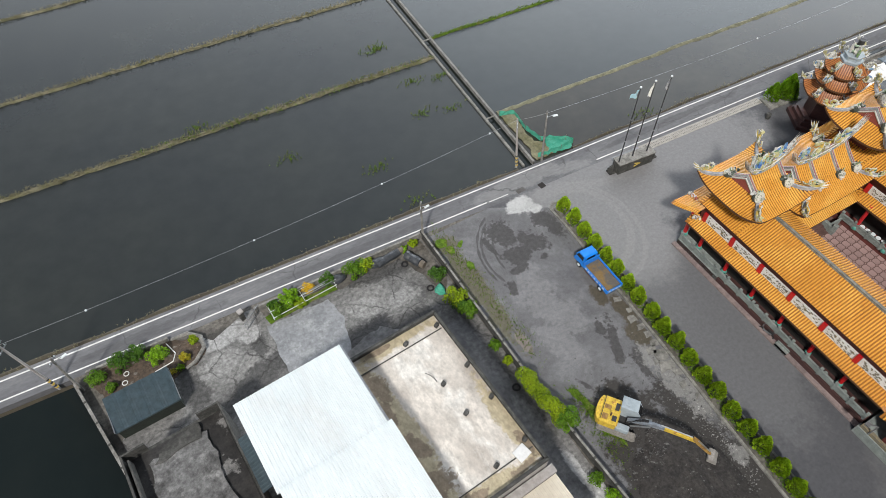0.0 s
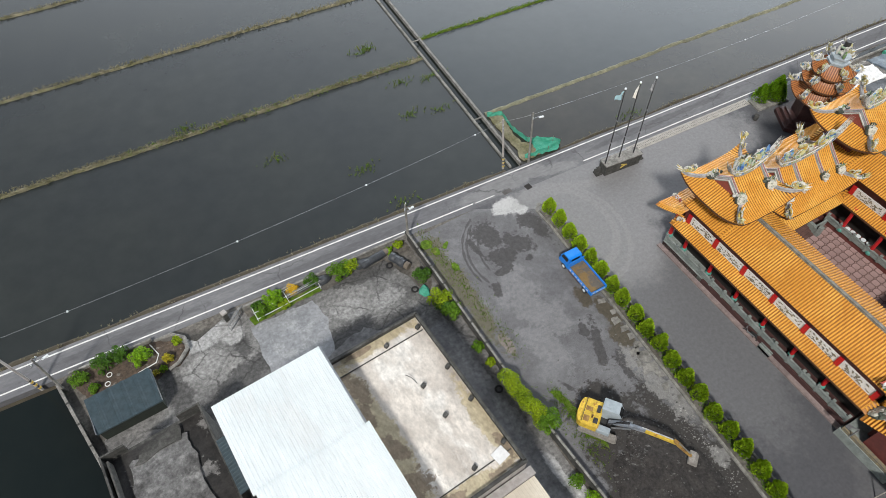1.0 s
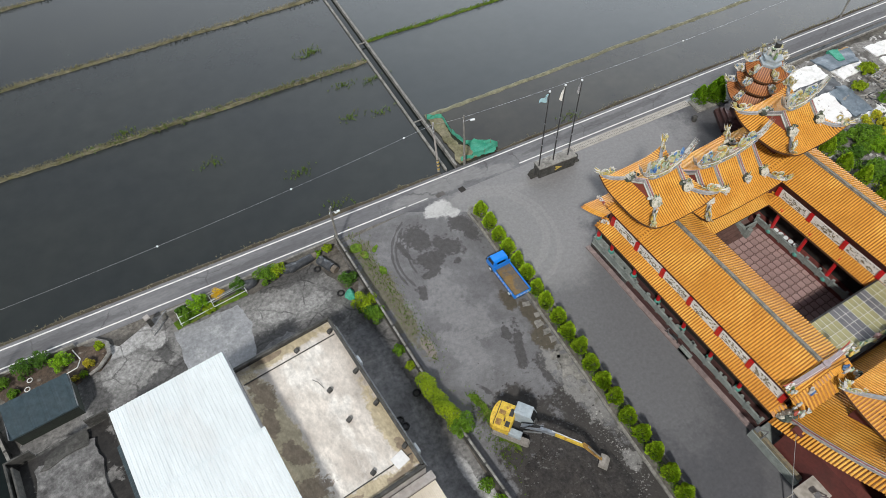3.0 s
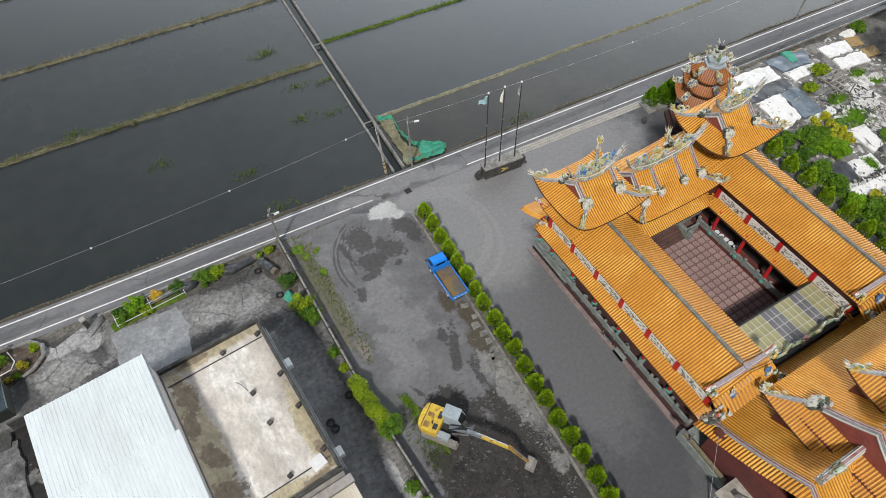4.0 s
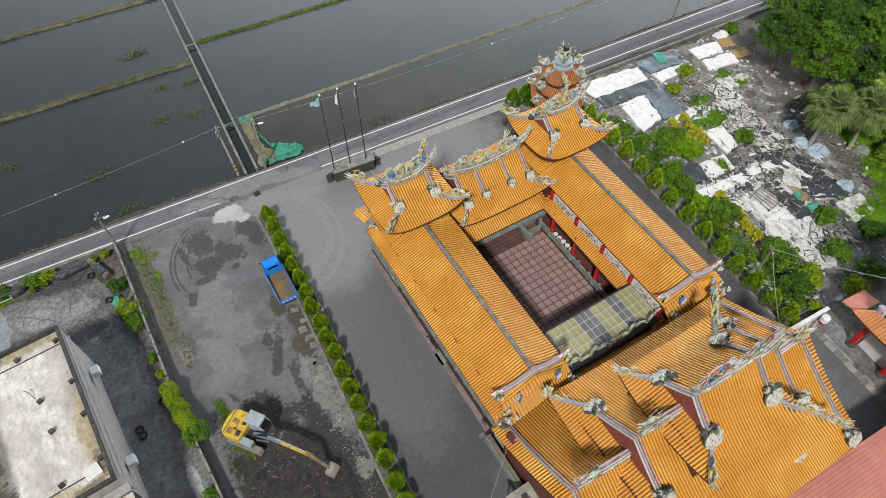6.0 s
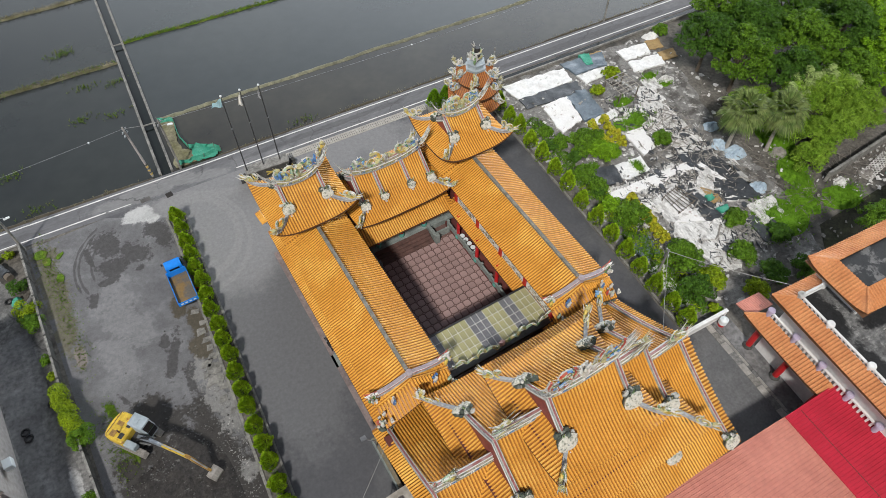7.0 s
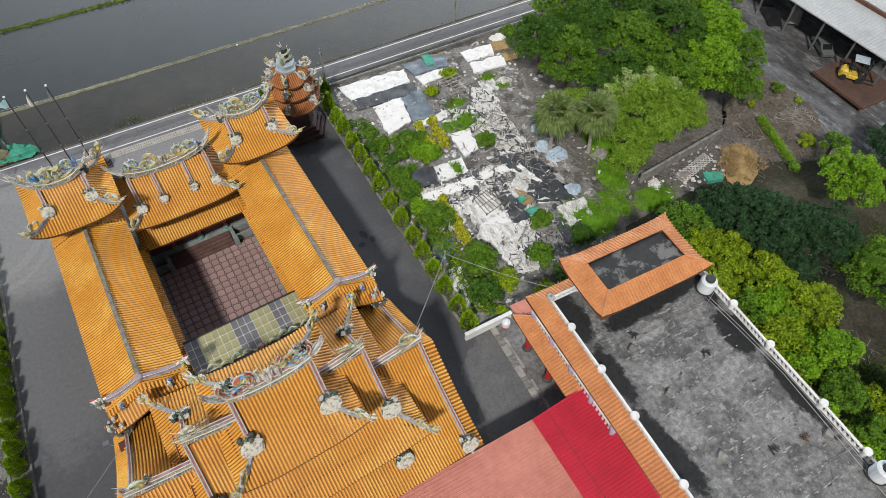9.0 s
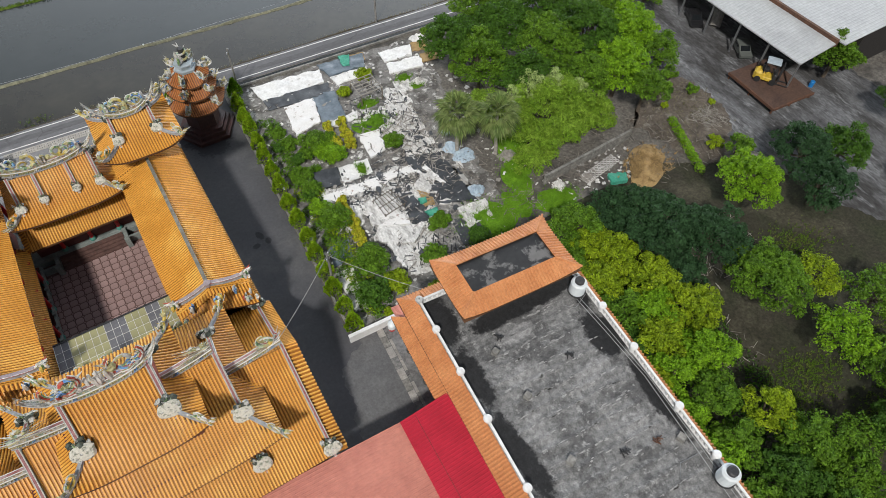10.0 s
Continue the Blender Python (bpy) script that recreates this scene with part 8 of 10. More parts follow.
for x0, z0, x1, z1 in ((1.17, 2.68, 1.5, 2.12), (1.51, 2.05, 1.51, 1.3)):
    MB().loft([[(x0, 0.34, z0), (x0, 1.2, z0), (x1, 1.2, z1), (x1, 0.34, z1)], [(x0 + 0.02, 0.34, z0 + 0.01), (x0 + 0.02, 1.2, z0 + 0.01), (x1 + 0.02, 1.2, z1 + 0.01), (x1 + 0.02, 0.34, z1 + 0.01)]]).make("window", GLASS, ec)
MB().box(0.0, 1.1, 1.302, 1.312, 1.7, 2.6).make("side_window", GLASS, ec)


reach = lambda x: 0.55 + (x - 0.55) * 1.14


def beam(name, pts, material, parent, label=""):
    """A box-section arm member; pts: x, z, half width, half height."""
    return MB().loft([[(reach(x), -0.12 - a, z - h), (reach(x), -0.12 + a, z - h), (reach(x), -0.12 + a, z + h), (reach(x), -0.12 - a, z + h)] for x, z, a, h in pts]).make(name, material, parent, label)


boom = beam("boom", ((0.55, 1.5, 0.13, 0.2), (1.3, 2.0, 0.14, 0.28), (2.3, 2.38, 0.13, 0.28), (3.3, 2.52, 0.125, 0.22)), BOOM_GREY, exc, "blue-grey worn boom section")
for k in range(4):
    MB().tube([(0.5, -0.5 + 0.22 * k, 1.3), (1.2 + 0.1 * k, -0.3 + 0.12 * k, 2.25), (2.2, -0.18 + 0.05 * k, 2.72)], 0.035, 5).make("hose", BLACK_RUBBER, exc, "black hydraulic hose")
beam("boom_front", ((3.2, 2.53, 0.13, 0.23), (4.4, 2.5, 0.12, 0.2), (5.75, 2.35, 0.1, 0.14)), YELLOW, boom, "bright yellow boom section")
beam("stick", ((5.3, 2.75, 0.12, 0.15), (5.75, 2.3, 0.15, 0.22), (7.0, 1.0, 0.1, 0.13)), YELLOW_RUST, exc, "rusty yellow stick")
for a, b, rr in (((0.9, 0.2, 1.3), (2.2, 0.2, 2.4), 0.08), ((0.9, -0.45, 1.3), (2.2, -0.45, 2.4), 0.08), ((2.9, -0.12, 2.88), (5.2, -0.12, 2.85), 0.06), ((5.7, -0.12, 2.6), (6.8, -0.12, 1.5), 0.06)):
    MB().cyl((reach(a[0]), *a[1:]), (reach(b[0]), *b[1:]), rr, n=8).make("ram", STEEL, exc, "steel hydraulic ram")
bk = [(6.85, 1.05), (7.35, 1.0), (7.7, 0.6), (7.65, 0.12), (7.2, 0.02), (6.9, 0.25)]
MB().loft([[(x + 0.88, -0.65, z) for x, z in bk], [(x + 0.88, 0.42, z) for x, z in bk]]).make("bucket", CLAY, exc, "clay-smeared steel bucket")
for k in range(5):
    MB().obox((7.93, -0.58 + k * 0.24, 0.03), (0.28, 0.09, 0.07), 0, 0, 15).make("bucket_tooth", STEEL_DARK, exc)

# scooter by the temple steps
sc = thing("scooter", pose(40.0, 12.5, 0, 0, 8, 96), "old scooter leaning by temple steps", "scooter")
MB().tube([(-0.5, 0, 0.55), (-0.1, 0, 0.4), (0.35, 0, 0.4), (0.55, 0, 0.95)], [0.12, 0.1, 0.08, 0.05], 8).make("frame", STEEL, sc)
for x in (-0.55, 0.6):
    MB().tube([(x + 0.25 * math.cos(a), 0, 0.25 + 0.25 * math.sin(a)) for a in [k * math.pi / 6 for k in range(13)]], 0.06, 6).make("wheel", BLACK_RUBBER, sc)
MB().tube([(0.5, -0.3, 1.0), (0.55, 0, 1.0), (0.5, 0.3, 1.0)], 0.025, 6).make("handlebar", STEEL, sc)
MB().obox((-0.35, 0, 0.75), (0.65, 0.26, 0.14), cut=0.05).make("seat", BLACK_RUBBER, sc)
west_steps = thing("side_steps", TEMPLE, "short dark red side steps up to the gallery", "steps")
for k in range(3):
    MB().box(-12.5 + k * 0.2, -12.0, -1.5, -0.1, 0.0, 0.2 + 0.18 * k).make("step", GREY_STONE, west_steps)
# tables and pots seen under the gallery eaves
r = random.Random(31)
for k in range(9):
    x, y = (-11.35, 9.9 - 2.1 * k)
    p = TEMPLE @ Vector((x, y, 0.75))
    st = thing("stone_stool", Matrix.Translation(p), "round pale stone stool on the gallery", "stool", "stools on the gallery")
    MB().tube([(0, 0, 0), (0, 0, 0.22), (0, 0, 0.45)], [0.17, 0.24, 0.18], 10).make("stool_body", GREY_STONE, st)
for k in range(5):
    p = TEMPLE @ Vector((5.55 + 0.05 * k, 4.9 - 0.62 * k, 0.75))
    st = thing("display_table", Matrix.Translation(p), "small round pale table on the gallery", "table", "round tables on the gallery")
    MB().tube([(0, 0, 0), (0, 0, 0.66)], 0.07, 8).make("pedestal", STEEL, st)
    MB().tube([(0, 0, 0.66), (0, 0, 0.71)], 0.27, 14).make("tabletop", TIN_WHITE, st, "pale blue-white round top")

# ---- poles, flags, wires ----
plinth = thing("flag_plinth", pose(42.5, 37.15, 0, 0, 0, -2), "dark stone flag plinth beside the lane", "plinth")
MB().obox((0, 0, 0.75), (4.9, 1.25, 1.5)).make("base", WALL_DARK, plinth, "dark stone base")
MB().obox((0, 0, 1.57), (5.1, 1.4, 0.14)).make("top_slab", KERB, plinth, "pale weathered top slab")
mb = MB().obox((0.1, -0.66, 0.85), (0.9, 0.06, 0.16), ry=20).obox((0.0, -0.66, 0.62), (0.7, 0.06, 0.14), ry=-20)
mb.make("emblem", ORN[2], plinth, "small gilt emblem")
for s in (-1, 1):
    MB().blob((s * 2.95, 0.2, 0.45), (0.42, 0.36, 0.5), 0, 0.35, 5 + s, 10, 8).obox((s * 2.95, 0.1, 0.1), (0.8, 0.8, 0.2)).make("stone_ornament", WALL_DARK, plinth, "dark carved stone at the plinth end")
FLAG_BLUE = mat("pale_blue_cloth", (0.40, 0.62, 0.68), rough=0.8)
FLAG_WHITE = mat("white_cloth", (0.78, 0.76, 0.70), rough=0.8)
FLAG_DARK = mat("dark_cloth", (0.10, 0.10, 0.12), (0.5, 0.5, 0.5), scale=3, rough=0.8)
for i, (x, y, m, lab, pts) in enumerate(((40.2, 37.14, FLAG_BLUE, "pale blue", ((0, 0), (-0.9, -0.25), (-1.2, -0.75), (-0.1, -1.0))), (42.2, 37.21, FLAG_WHITE, "white", ((0, 0), (-0.15, -0.3), (-0.55, -1.5), (-0.1, -1.7))), (44.15, 37.05, FLAG_DARK, "dark", ((0, 0), (-0.1, -0.3), (-0.4, -1.3), (-0.05, -1.4))))):
    f = thing("flagpole", pose(x, y, 1.64), "tall steel flagpole with a limp " + lab + " flag", "flagpole", "flagpoles on the plinth")
    MB().tube([(0, 0, 0), (0, 0, 5.0), (0, 0, 10.8)], [0.075, 0.06, 0.045], 8).make("pole", STEEL_DARK, f)
    MB().blob((0, 0, 10.9), (0.13, 0.13, 0.13), 0, 0.0, 0, 10, 8).make("finial", TIN_WHITE, f, "white ball finial")
    for z in (3.2, 6.4):
        MB().tube([(0, 0, z), (0, 0, z + 0.16)], 0.085, 8).make("collar", STEEL, f)
    n = 6
    fb = MB().grid(lambda u, v: (-0.05 + (pts[0][0] * (1 - v) + pts[3][0] * v) * (1 - u) + (pts[1][0] * (1 - v) + pts[2][0] * v) * u, 0.12 * math.sin(u * 7 + v * 3), 10.6 + (pts[0][1] * (1 - v) + pts[3][1] * v) * (1 - u) + (pts[1][1] * (1 - v) + pts[2][1] * v) * u), [k / n for k in range(n + 1)], [k / n for k in range(n + 1)])
    fb.make("flag", m, f, lab + " cloth flag")


def utility_pole(x, y, h, lean, label, lamp=None, stripes=False, arms=1, group="utility poles"):
    p = thing("utility_pole", pose(x, y, 0, 0, 0, 0), label, "utility pole", group)
    top = Vector((lean[0], lean[1], h))
    MB().tube([(0, 0, -0.3), top * 0.5, top], [0.15, 0.125, 0.10], 10).make("shaft", KERB if not stripes else PLASTER, p, "weathered concrete shaft")
    if stripes:
        for k in range(6):
            MB().tube([top * ((0.15 + k * 0.3) / h), top * ((0.3 + k * 0.3) / h)], 0.165, 10).make("warning_band", (YELLOW, STEEL_DARK)[k % 2], p)
    for k in range(arms):
        z = top * (1 - 0.07 * (k + 1))
        MB().obox(z, (1.1, 0.09, 0.09), 60).make("crossarm", STEEL, p)
        for s in (-0.4, 0.0, 0.4):
            q = z + Vector((s * 0.5, s * 0.87, 0.05))
            MB().tube([q, q + Vector((0, 0, 0.16))], [0.05, 0.035], 6).make("insulator", TIN_WHITE, p)
    if lamp:
        q = top * 0.88
        MB().tube([q, q + Vector(lamp) * 0.6 + Vector((0, 0, 0.1)), q + Vector(lamp)], 0.035, 6).make("lamp_arm", STEEL, p)
        MB().obox(q + Vector(lamp), (0.6, 0.24, 0.12), math.degrees(math.atan2(lamp[1], lamp[0])), cut=0.04).make("lamp_head", TIN_WHITE, p, "pale street lamp head")
    return p


utility_pole(30.2, 43.5, 7.6, (-0.45, 0.15), "leaning concrete pole with yellow warning bands beside a canal", stripes=True, arms=2)
utility_pole(33.45, 42.95, 7.4, (0, 0.3), "concrete pole with a street lamp beside green netting", lamp=(1.0, -0.2, 0.05))
utility_pole(15.45, 38.95, 5.9, (0, 0), "concrete pole with two lamps at the yard corner", lamp=(0.7, 0.1, -0.3))
utility_pole(73.4, 37.4, 6.6, (0.1, 0.1), "plain concrete pole beside the garden")
utility_pole(95.9, 42.8, 8.0, (0.2, 0.2), "concrete pole standing in the paddy verge")
utility_pole(-23.0, 39.1, 9.0, (-0.8, 0.4), "leaning pole with yellow warning bands by the lane", stripes=True, arms=2)
utility_pole(-20.9, 37.6, 6.3, (0.1, 0.2), "concrete pole with a lamp by the pond wall", lamp=(0.8, 0.3, 0))
utility_pole(72.05, 3.0, 6.5, (0, 0), "thin concrete pole among garden shrubs")


CABLE_GREY = mat("grey_cable", (0.34, 0.34, 0.33), rough=0.6, fine=4, famt=0.2)


def wire(name, a, b, sag, label, rad=0.014, balls=()):
    a, b = Vector(a), Vector(b)
    pts = [a.lerp(b, k / 16) - Vector((0, 0, sag * 4 * (k / 16) * (1 - k / 16))) for k in range(17)]
    w = thing(name, pose(0, 0, 0), label, "cable", "overhead cables")
    MB().tube(pts, rad, 5).make("cable", STEEL if balls else CABLE_GREY, w)
    for t in balls:
        p = a.lerp(b, t) - Vector((0, 0, sag * 4 * t * (1 - t)))
        MB().blob(p, (0.11, 0.11, 0.11), 0, 0, 0, 8, 6).make("marker_ball", TIN_WHITE, w, "white marker ball")


wire("overhead_cable", (-23.7, 39.5, 8.4), (29.8, 43.6, 7.4), 0.8, "pale cable with white marker balls over the paddies", 0.014, (0.13, 0.42, 0.68, 0.93))
wire("overhead_cable", (29.8, 43.6, 7.4), (33.45, 43.2, 7.2), 0.1, "pale cable between two poles", 0.014)
wire("overhead_cable", (33.45, 43.2, 7.2), (96.0, 43.0, 7.8), 1.0, "pale cable along the lane", 0.014, (0.5,))
wire("overhead_cable", (72.05, 3.0, 6.3), (64.5, -4.5, 8.0), 0.3, "thin cable from a pole to the temple", 0.026)
wire("overhead_cable", (72.05, 3.0, 6.3), (78.0, -6.5, 8.6), 0.3, "thin cable from a pole to a block", 0.026)
wire("overhead_cable", (41.6, 0.5, 5.0), (33.0, -7.0, 5.5), 0.3, "thin cable from the temple over the forecourt", 0.02)

# green netting enclosure by the canal
net = thing("netting_enclosure", pose(0, 0, 0), "low enclosure of torn green netting by the canal", "netting")
walls = [(33.0, 52.4), (34.8, 51.6), (34.6, 48.6), (35.2, 46.0), (38.0, 44.6), (38.6, 43.8), (36.5, 43.4), (33.3, 43.6)]
for i in range(len(walls) - 1):
    a, b = Vector((*walls[i], 0)), Vector((*walls[i + 1], 0))
    k = max(2, int((b - a).length / 0.35))
    MB().grid(lambda u, v: a.lerp(b, u) + Vector((0.12 * noise.noise(Vector((u * 5 + i, v, 0))), 0.25 * noise.noise(Vector((u * 6, v * 2, i))) + 0.12 * v, -0.25 + v * (0.7 + 0.25 * noise.noise(Vector((u * 4, i, 3)))))), [q / k for q in range(k + 1)], [0, 0.5, 1]).make("net_wall", NET_GREEN, net)
    MB().tube([a - Vector((0, 0, 0.3)), a + Vector((0, 0, 0.75))], 0.03, 5).make("stake", WOOD, net)
patch("ground", [(33.1, 52.3), (34.6, 51.4), (34.4, 46.0), (37.8, 44.3), (38.2, 43.6), (33.1, 43.4)], -0.2, GRASS_DRY, "weedy ground inside netting", "weeds", amount=0.2, seed=130, thick=0.12)
patch("ground", [(35.6, 45.6), (38.6, 44.2), (38.0, 43.2), (34.6, 43.4)], -0.06, NET_GREEN, "flat sheet of green netting", "netting", amount=0.3, seed=131, thick=0.06)

# ---- plants ----
def leaves(centres, radii, n, size, seed, up=0.35, shape=0.55):
    """Small pointed leaves scattered on and in the clumps; returns an MB."""
    g = np.random.default_rng(abs(seed))
    c = np.array(centres, float)
    rad = np.array(radii, float)
    w = rad[:, 0]
    k = g.choice(len(c), n, p=w / w.sum())
    d = g.normal(size=(n, 3))
    d /= np.linalg.norm(d, axis=1)[:, None]
    d[:, 2] = np.where(d[:, 2] < -0.5, -d[:, 2], d[:, 2])
    q = c[k] + d * rad[k] * (0.62 + 0.48 * g.random((n, 1)) ** 0.4)
    nrm = d + g.normal(scale=0.42, size=(n, 3)) + np.array([0, 0, up])
    nrm /= np.linalg.norm(nrm, axis=1)[:, None]
    t = np.cross(nrm, g.normal(size=(n, 3)))
    t /= np.linalg.norm(t, axis=1)[:, None]
    b = np.cross(nrm, t)
    s = size * (0.6 + 0.8 * g.random((n, 1)))
    vs = np.stack([q - t * s * 0.5, q + b * s * shape * 0.5, q + t * s * 0.5, q - b * s * shape * 0.5], 1).reshape(-1, 3)
    mb = MB()
    mb.v = [tuple(p) for p in vs.tolist()]
    mb.f = [(4 * i, 4 * i + 1, 4 * i + 2, 4 * i + 3) for i in range(n)]
    mb.m = [0] * n
    return mb


def tree(m, h, rad, seed, material, label, n=5000, leaf=0.34, clumps=16, spread=1.0, group="", category="tree", trunk=0.5, flat=0.55, shape=0.55):
    t = thing("tree", m, label, category, group)
    r = random.Random(seed)
    tips, cs, rs = [], [], []
    zc = h * (1 - flat / 2)
    for i in range(clumps):
        a = 2 * math.pi * (i * 0.618)
        q = math.sqrt((i + 0.5) / clumps)
        x, y = rad * 0.78 * q * math.cos(a) * r.uniform(0.85, 1.15), rad * 0.78 * q * math.sin(a) * r.uniform(0.85, 1.15)
        z = h * (1 - flat * 0.75) + h * flat * 0.62 * (1 - q ** 2) * r.uniform(0.4, 1.25) + r.uniform(-0.8, 0.5)
        cs.append((x, y, z))
        k = min(rad * r.uniform(0.2, 0.36), r.uniform(0.65, 1.3))
        rs.append((k, k * r.uniform(0.85, 1.15), k * 0.8))
    tb = MB()
    th = h * (1 - flat) * 1.05
    tb.tube([(0, 0, -0.1), (0.1, 0.05, th * 0.5), (0.0, 0.1, th)], [trunk * 0.55, trunk * 0.42, trunk * 0.34], 8)
    for c in cs[::max(2, clumps // 12)]:
        mid = Vector((0, 0.1, th)).lerp(Vector(c), 0.5) - Vector((0, 0, 0.2))
        tb.tube([(0, 0.1, th * 0.92), mid, c], [trunk * 0.26, trunk * 0.16, 0.03], 6)
    tb.make("trunk", BARK, t, "rough brown trunk with limbs")
    mb = leaves(cs, [tuple(q * (0.82 if shape > 0.3 else 1.0) for q in k) for k in rs], n // 3, leaf, seed, shape=shape)
    if shape > 0.3:
        rc, rr = [], []
        for c, k in zip(cs, rs):
            for i in range(int(8 * k[0] * k[0]) + 4):
                a, z = r.uniform(0, 6.283), r.uniform(-0.25, 1.0)
                w = math.sqrt(1 - z * z)
                rc.append((c[0] + k[0] * w * math.cos(a), c[1] + k[0] * w * math.sin(a), c[2] + k[2] * z + 0.1))
                q = r.uniform(0.26, 0.46)
                rr.append((q, q, q * 0.75))
        more = leaves(rc, rr, int(n * 0.95), leaf * 1.1, seed + 1, 0.6, shape)
        mb.add(more.v, more.f)
    else:
        more = leaves(cs, rs, n // 2, leaf, seed + 1, shape=shape)
        mb.add(more.v, more.f)
    mb.make("crown", material, t)
    return t


def shrub(m, rad, h, seed, material, label, n=900, leaf=0.16, clumps=10, category="shrub", group="", shape=0.55, open_=1.0):
    t = thing("shrub", m, label, category, group)
    r = random.Random(seed)
    cs, rs = [], []
    for i in range(clumps):
        a, q = 2.4 * i, math.sqrt((i + 0.3) / clumps)
        cs.append((rad * 0.74 * q * math.cos(a) * r.uniform(0.8, 1.15), rad * 0.74 * q * math.sin(a) * r.uniform(0.8, 1.15), h * r.uniform(0.3, 0.72) * (1.15 - 0.4 * q)))
        k = rad * r.uniform(0.2, 0.44) * open_
        rs.append((k, k, h * r.uniform(0.2, 0.36) * open_))
    sb = MB()
    for c in cs:
        sb.tube([(0, 0, 0), (c[0] * 0.5, c[1] * 0.5, c[2] * 0.6), c], [0.05, 0.035, 0.012], 5)
    sb.make("stems", BARK, t)
    leaves(cs, rs, n, leaf, seed, shape=shape).make("foliage", material, t)
    return t


# clipped cone trees along the planter and the garden kerb
def cone_tree(m, h, rad, seed, material, label, group):
    """A dense ovoid conifer: upright sprays of foliage leaning out from the stem to a soft point."""
    t = thing("clipped_tree", m, label, "clipped tree", group)
    g = random.Random(seed)
    MB().tube([(0, 0, -0.05), (0, 0, h * 0.7)], [0.06, 0.03], 6).make("trunk", BARK, t)
    mb = MB()
    for i in range(620):
        v = g.random() ** 0.8
        a = g.uniform(0, 6.283)
        lobe = 1 + 0.16 * math.sin(3 * a + seed) + 0.1 * math.sin(7 * a + seed * 2)
        prof = (0.72 + 0.28 * min(1, v / 0.25)) * (1 - v ** 1.35) ** 0.9 + 0.04
        rr = rad * prof * lobe * g.uniform(0.72, 1.0)
        c = Vector((rr * math.cos(a), rr * math.sin(a), h * (0.04 + 0.8 * v)))
        out = Vector((math.cos(a), math.sin(a), 0))
        up = (Vector((0, 0, 1)) + out * (1.0 * (1 - v) + 0.1) + Vector((g.gauss(0, 0.22), g.gauss(0, 0.22), 0))).normalized()
        side = up.cross(out).normalized() if g.random() < 0.6 else Vector((math.cos(a * 5), math.sin(a * 5), 0.2)).normalized()
        L, w = g.uniform(0.22, 0.46), g.uniform(0.06, 0.11)
        for k in (-0.5, 0.0, 0.5):
            d = (up + side * k).normalized()
            b = d.cross(out).normalized() * w
            mb.add([c, c + d * L * 0.5 - b, c + d * L * (1.0 - 0.3 * abs(k)), c + d * L * 0.5 + b], [(0, 1, 2, 3)])
    mb.make("foliage", material, t)
    return t


cones = [cone_tree(pose(31.15, 35.0, 0.1), 2.4, 0.72, s, LEAF_CONE, "clipped bright green cone tree in a kerbed planter", "cone trees along the planter") for s in (1,)]
cones.append(cone_tree(pose(31.2, 33.0, 0.1), 2.6, 0.7, 2, LEAF_CONE, "clipped bright green cone tree in a kerbed planter", "cone trees along the planter"))
cones.append(cone_tree(pose(31.2, 31.05, 0.1), 2.3, 0.74, 3, LEAF_CONE, "clipped bright green cone tree in a kerbed planter", "cone trees along the planter"))
r = random.Random(44)
for i in range(22):
    y = 29.15 - 1.92 * i
    copy_thing(cones[i % 3], pose(31.2 + r.uniform(-0.1, 0.1), y + r.uniform(-0.12, 0.12), 0.1, r.uniform(-3, 3), r.uniform(-3, 3), r.uniform(0, 360)))
low_hedge = leaves([(31.15 + 0.1 * math.sin(i), 33.5 - i * 0.9, 0.2) for i in range(44)], [(0.5, 0.5, 0.3)] * 44, 5200, 0.13, 8).make("ground_cover", LEAF_MID)
tagged(low_hedge, "low green ground cover between cone trees", "ground cover", kind="stuff")
dark_cones = [cone_tree(pose(72.25, 33.6, 0.1), 3.3, 0.86, 11, LEAF_CONE, "clipped green cone tree beside the garden kerb", "cone trees along the garden"),
              cone_tree(pose(72.2, 31.0, 0.1), 2.8, 0.84, 12, LEAF_CONE, "clipped green cone tree beside the garden kerb", "cone trees along the garden")]
for i, y in enumerate((28.8, 26.2, 23.6, 21.0, 18.3, 15.4, 12.6, 10.0, 7.5, 5.1, 2.6, 0.2, -2.0)):
    copy_thing(dark_cones[i % 2], pose(72.15 - 0.02 * i + r.uniform(-0.12, 0.12), y, 0.1, 0, 0, r.uniform(0, 360)))
for x, y in ((65.2, 38.0), (66.6, 37.7), (68.0, 38.0), (67.3, 37.0), (72.8, 36.4)):
    cone_tree(pose(x, y, 0.15), 3.3 + 0.3 * math.sin(x * 5), 0.95, int(x * 3), LEAF_BRIGHT, "dense bright green conical shrub beside the lane", "conical shrubs beside the pagoda")
setting("kerb", MB().prism([(64.0, 36.6), (69.0, 36.4), (69.2, 38.7), (64.2, 38.75)], -0.01, 0.22), KERB, "kerbed planting bed by the lane", "planting bed")

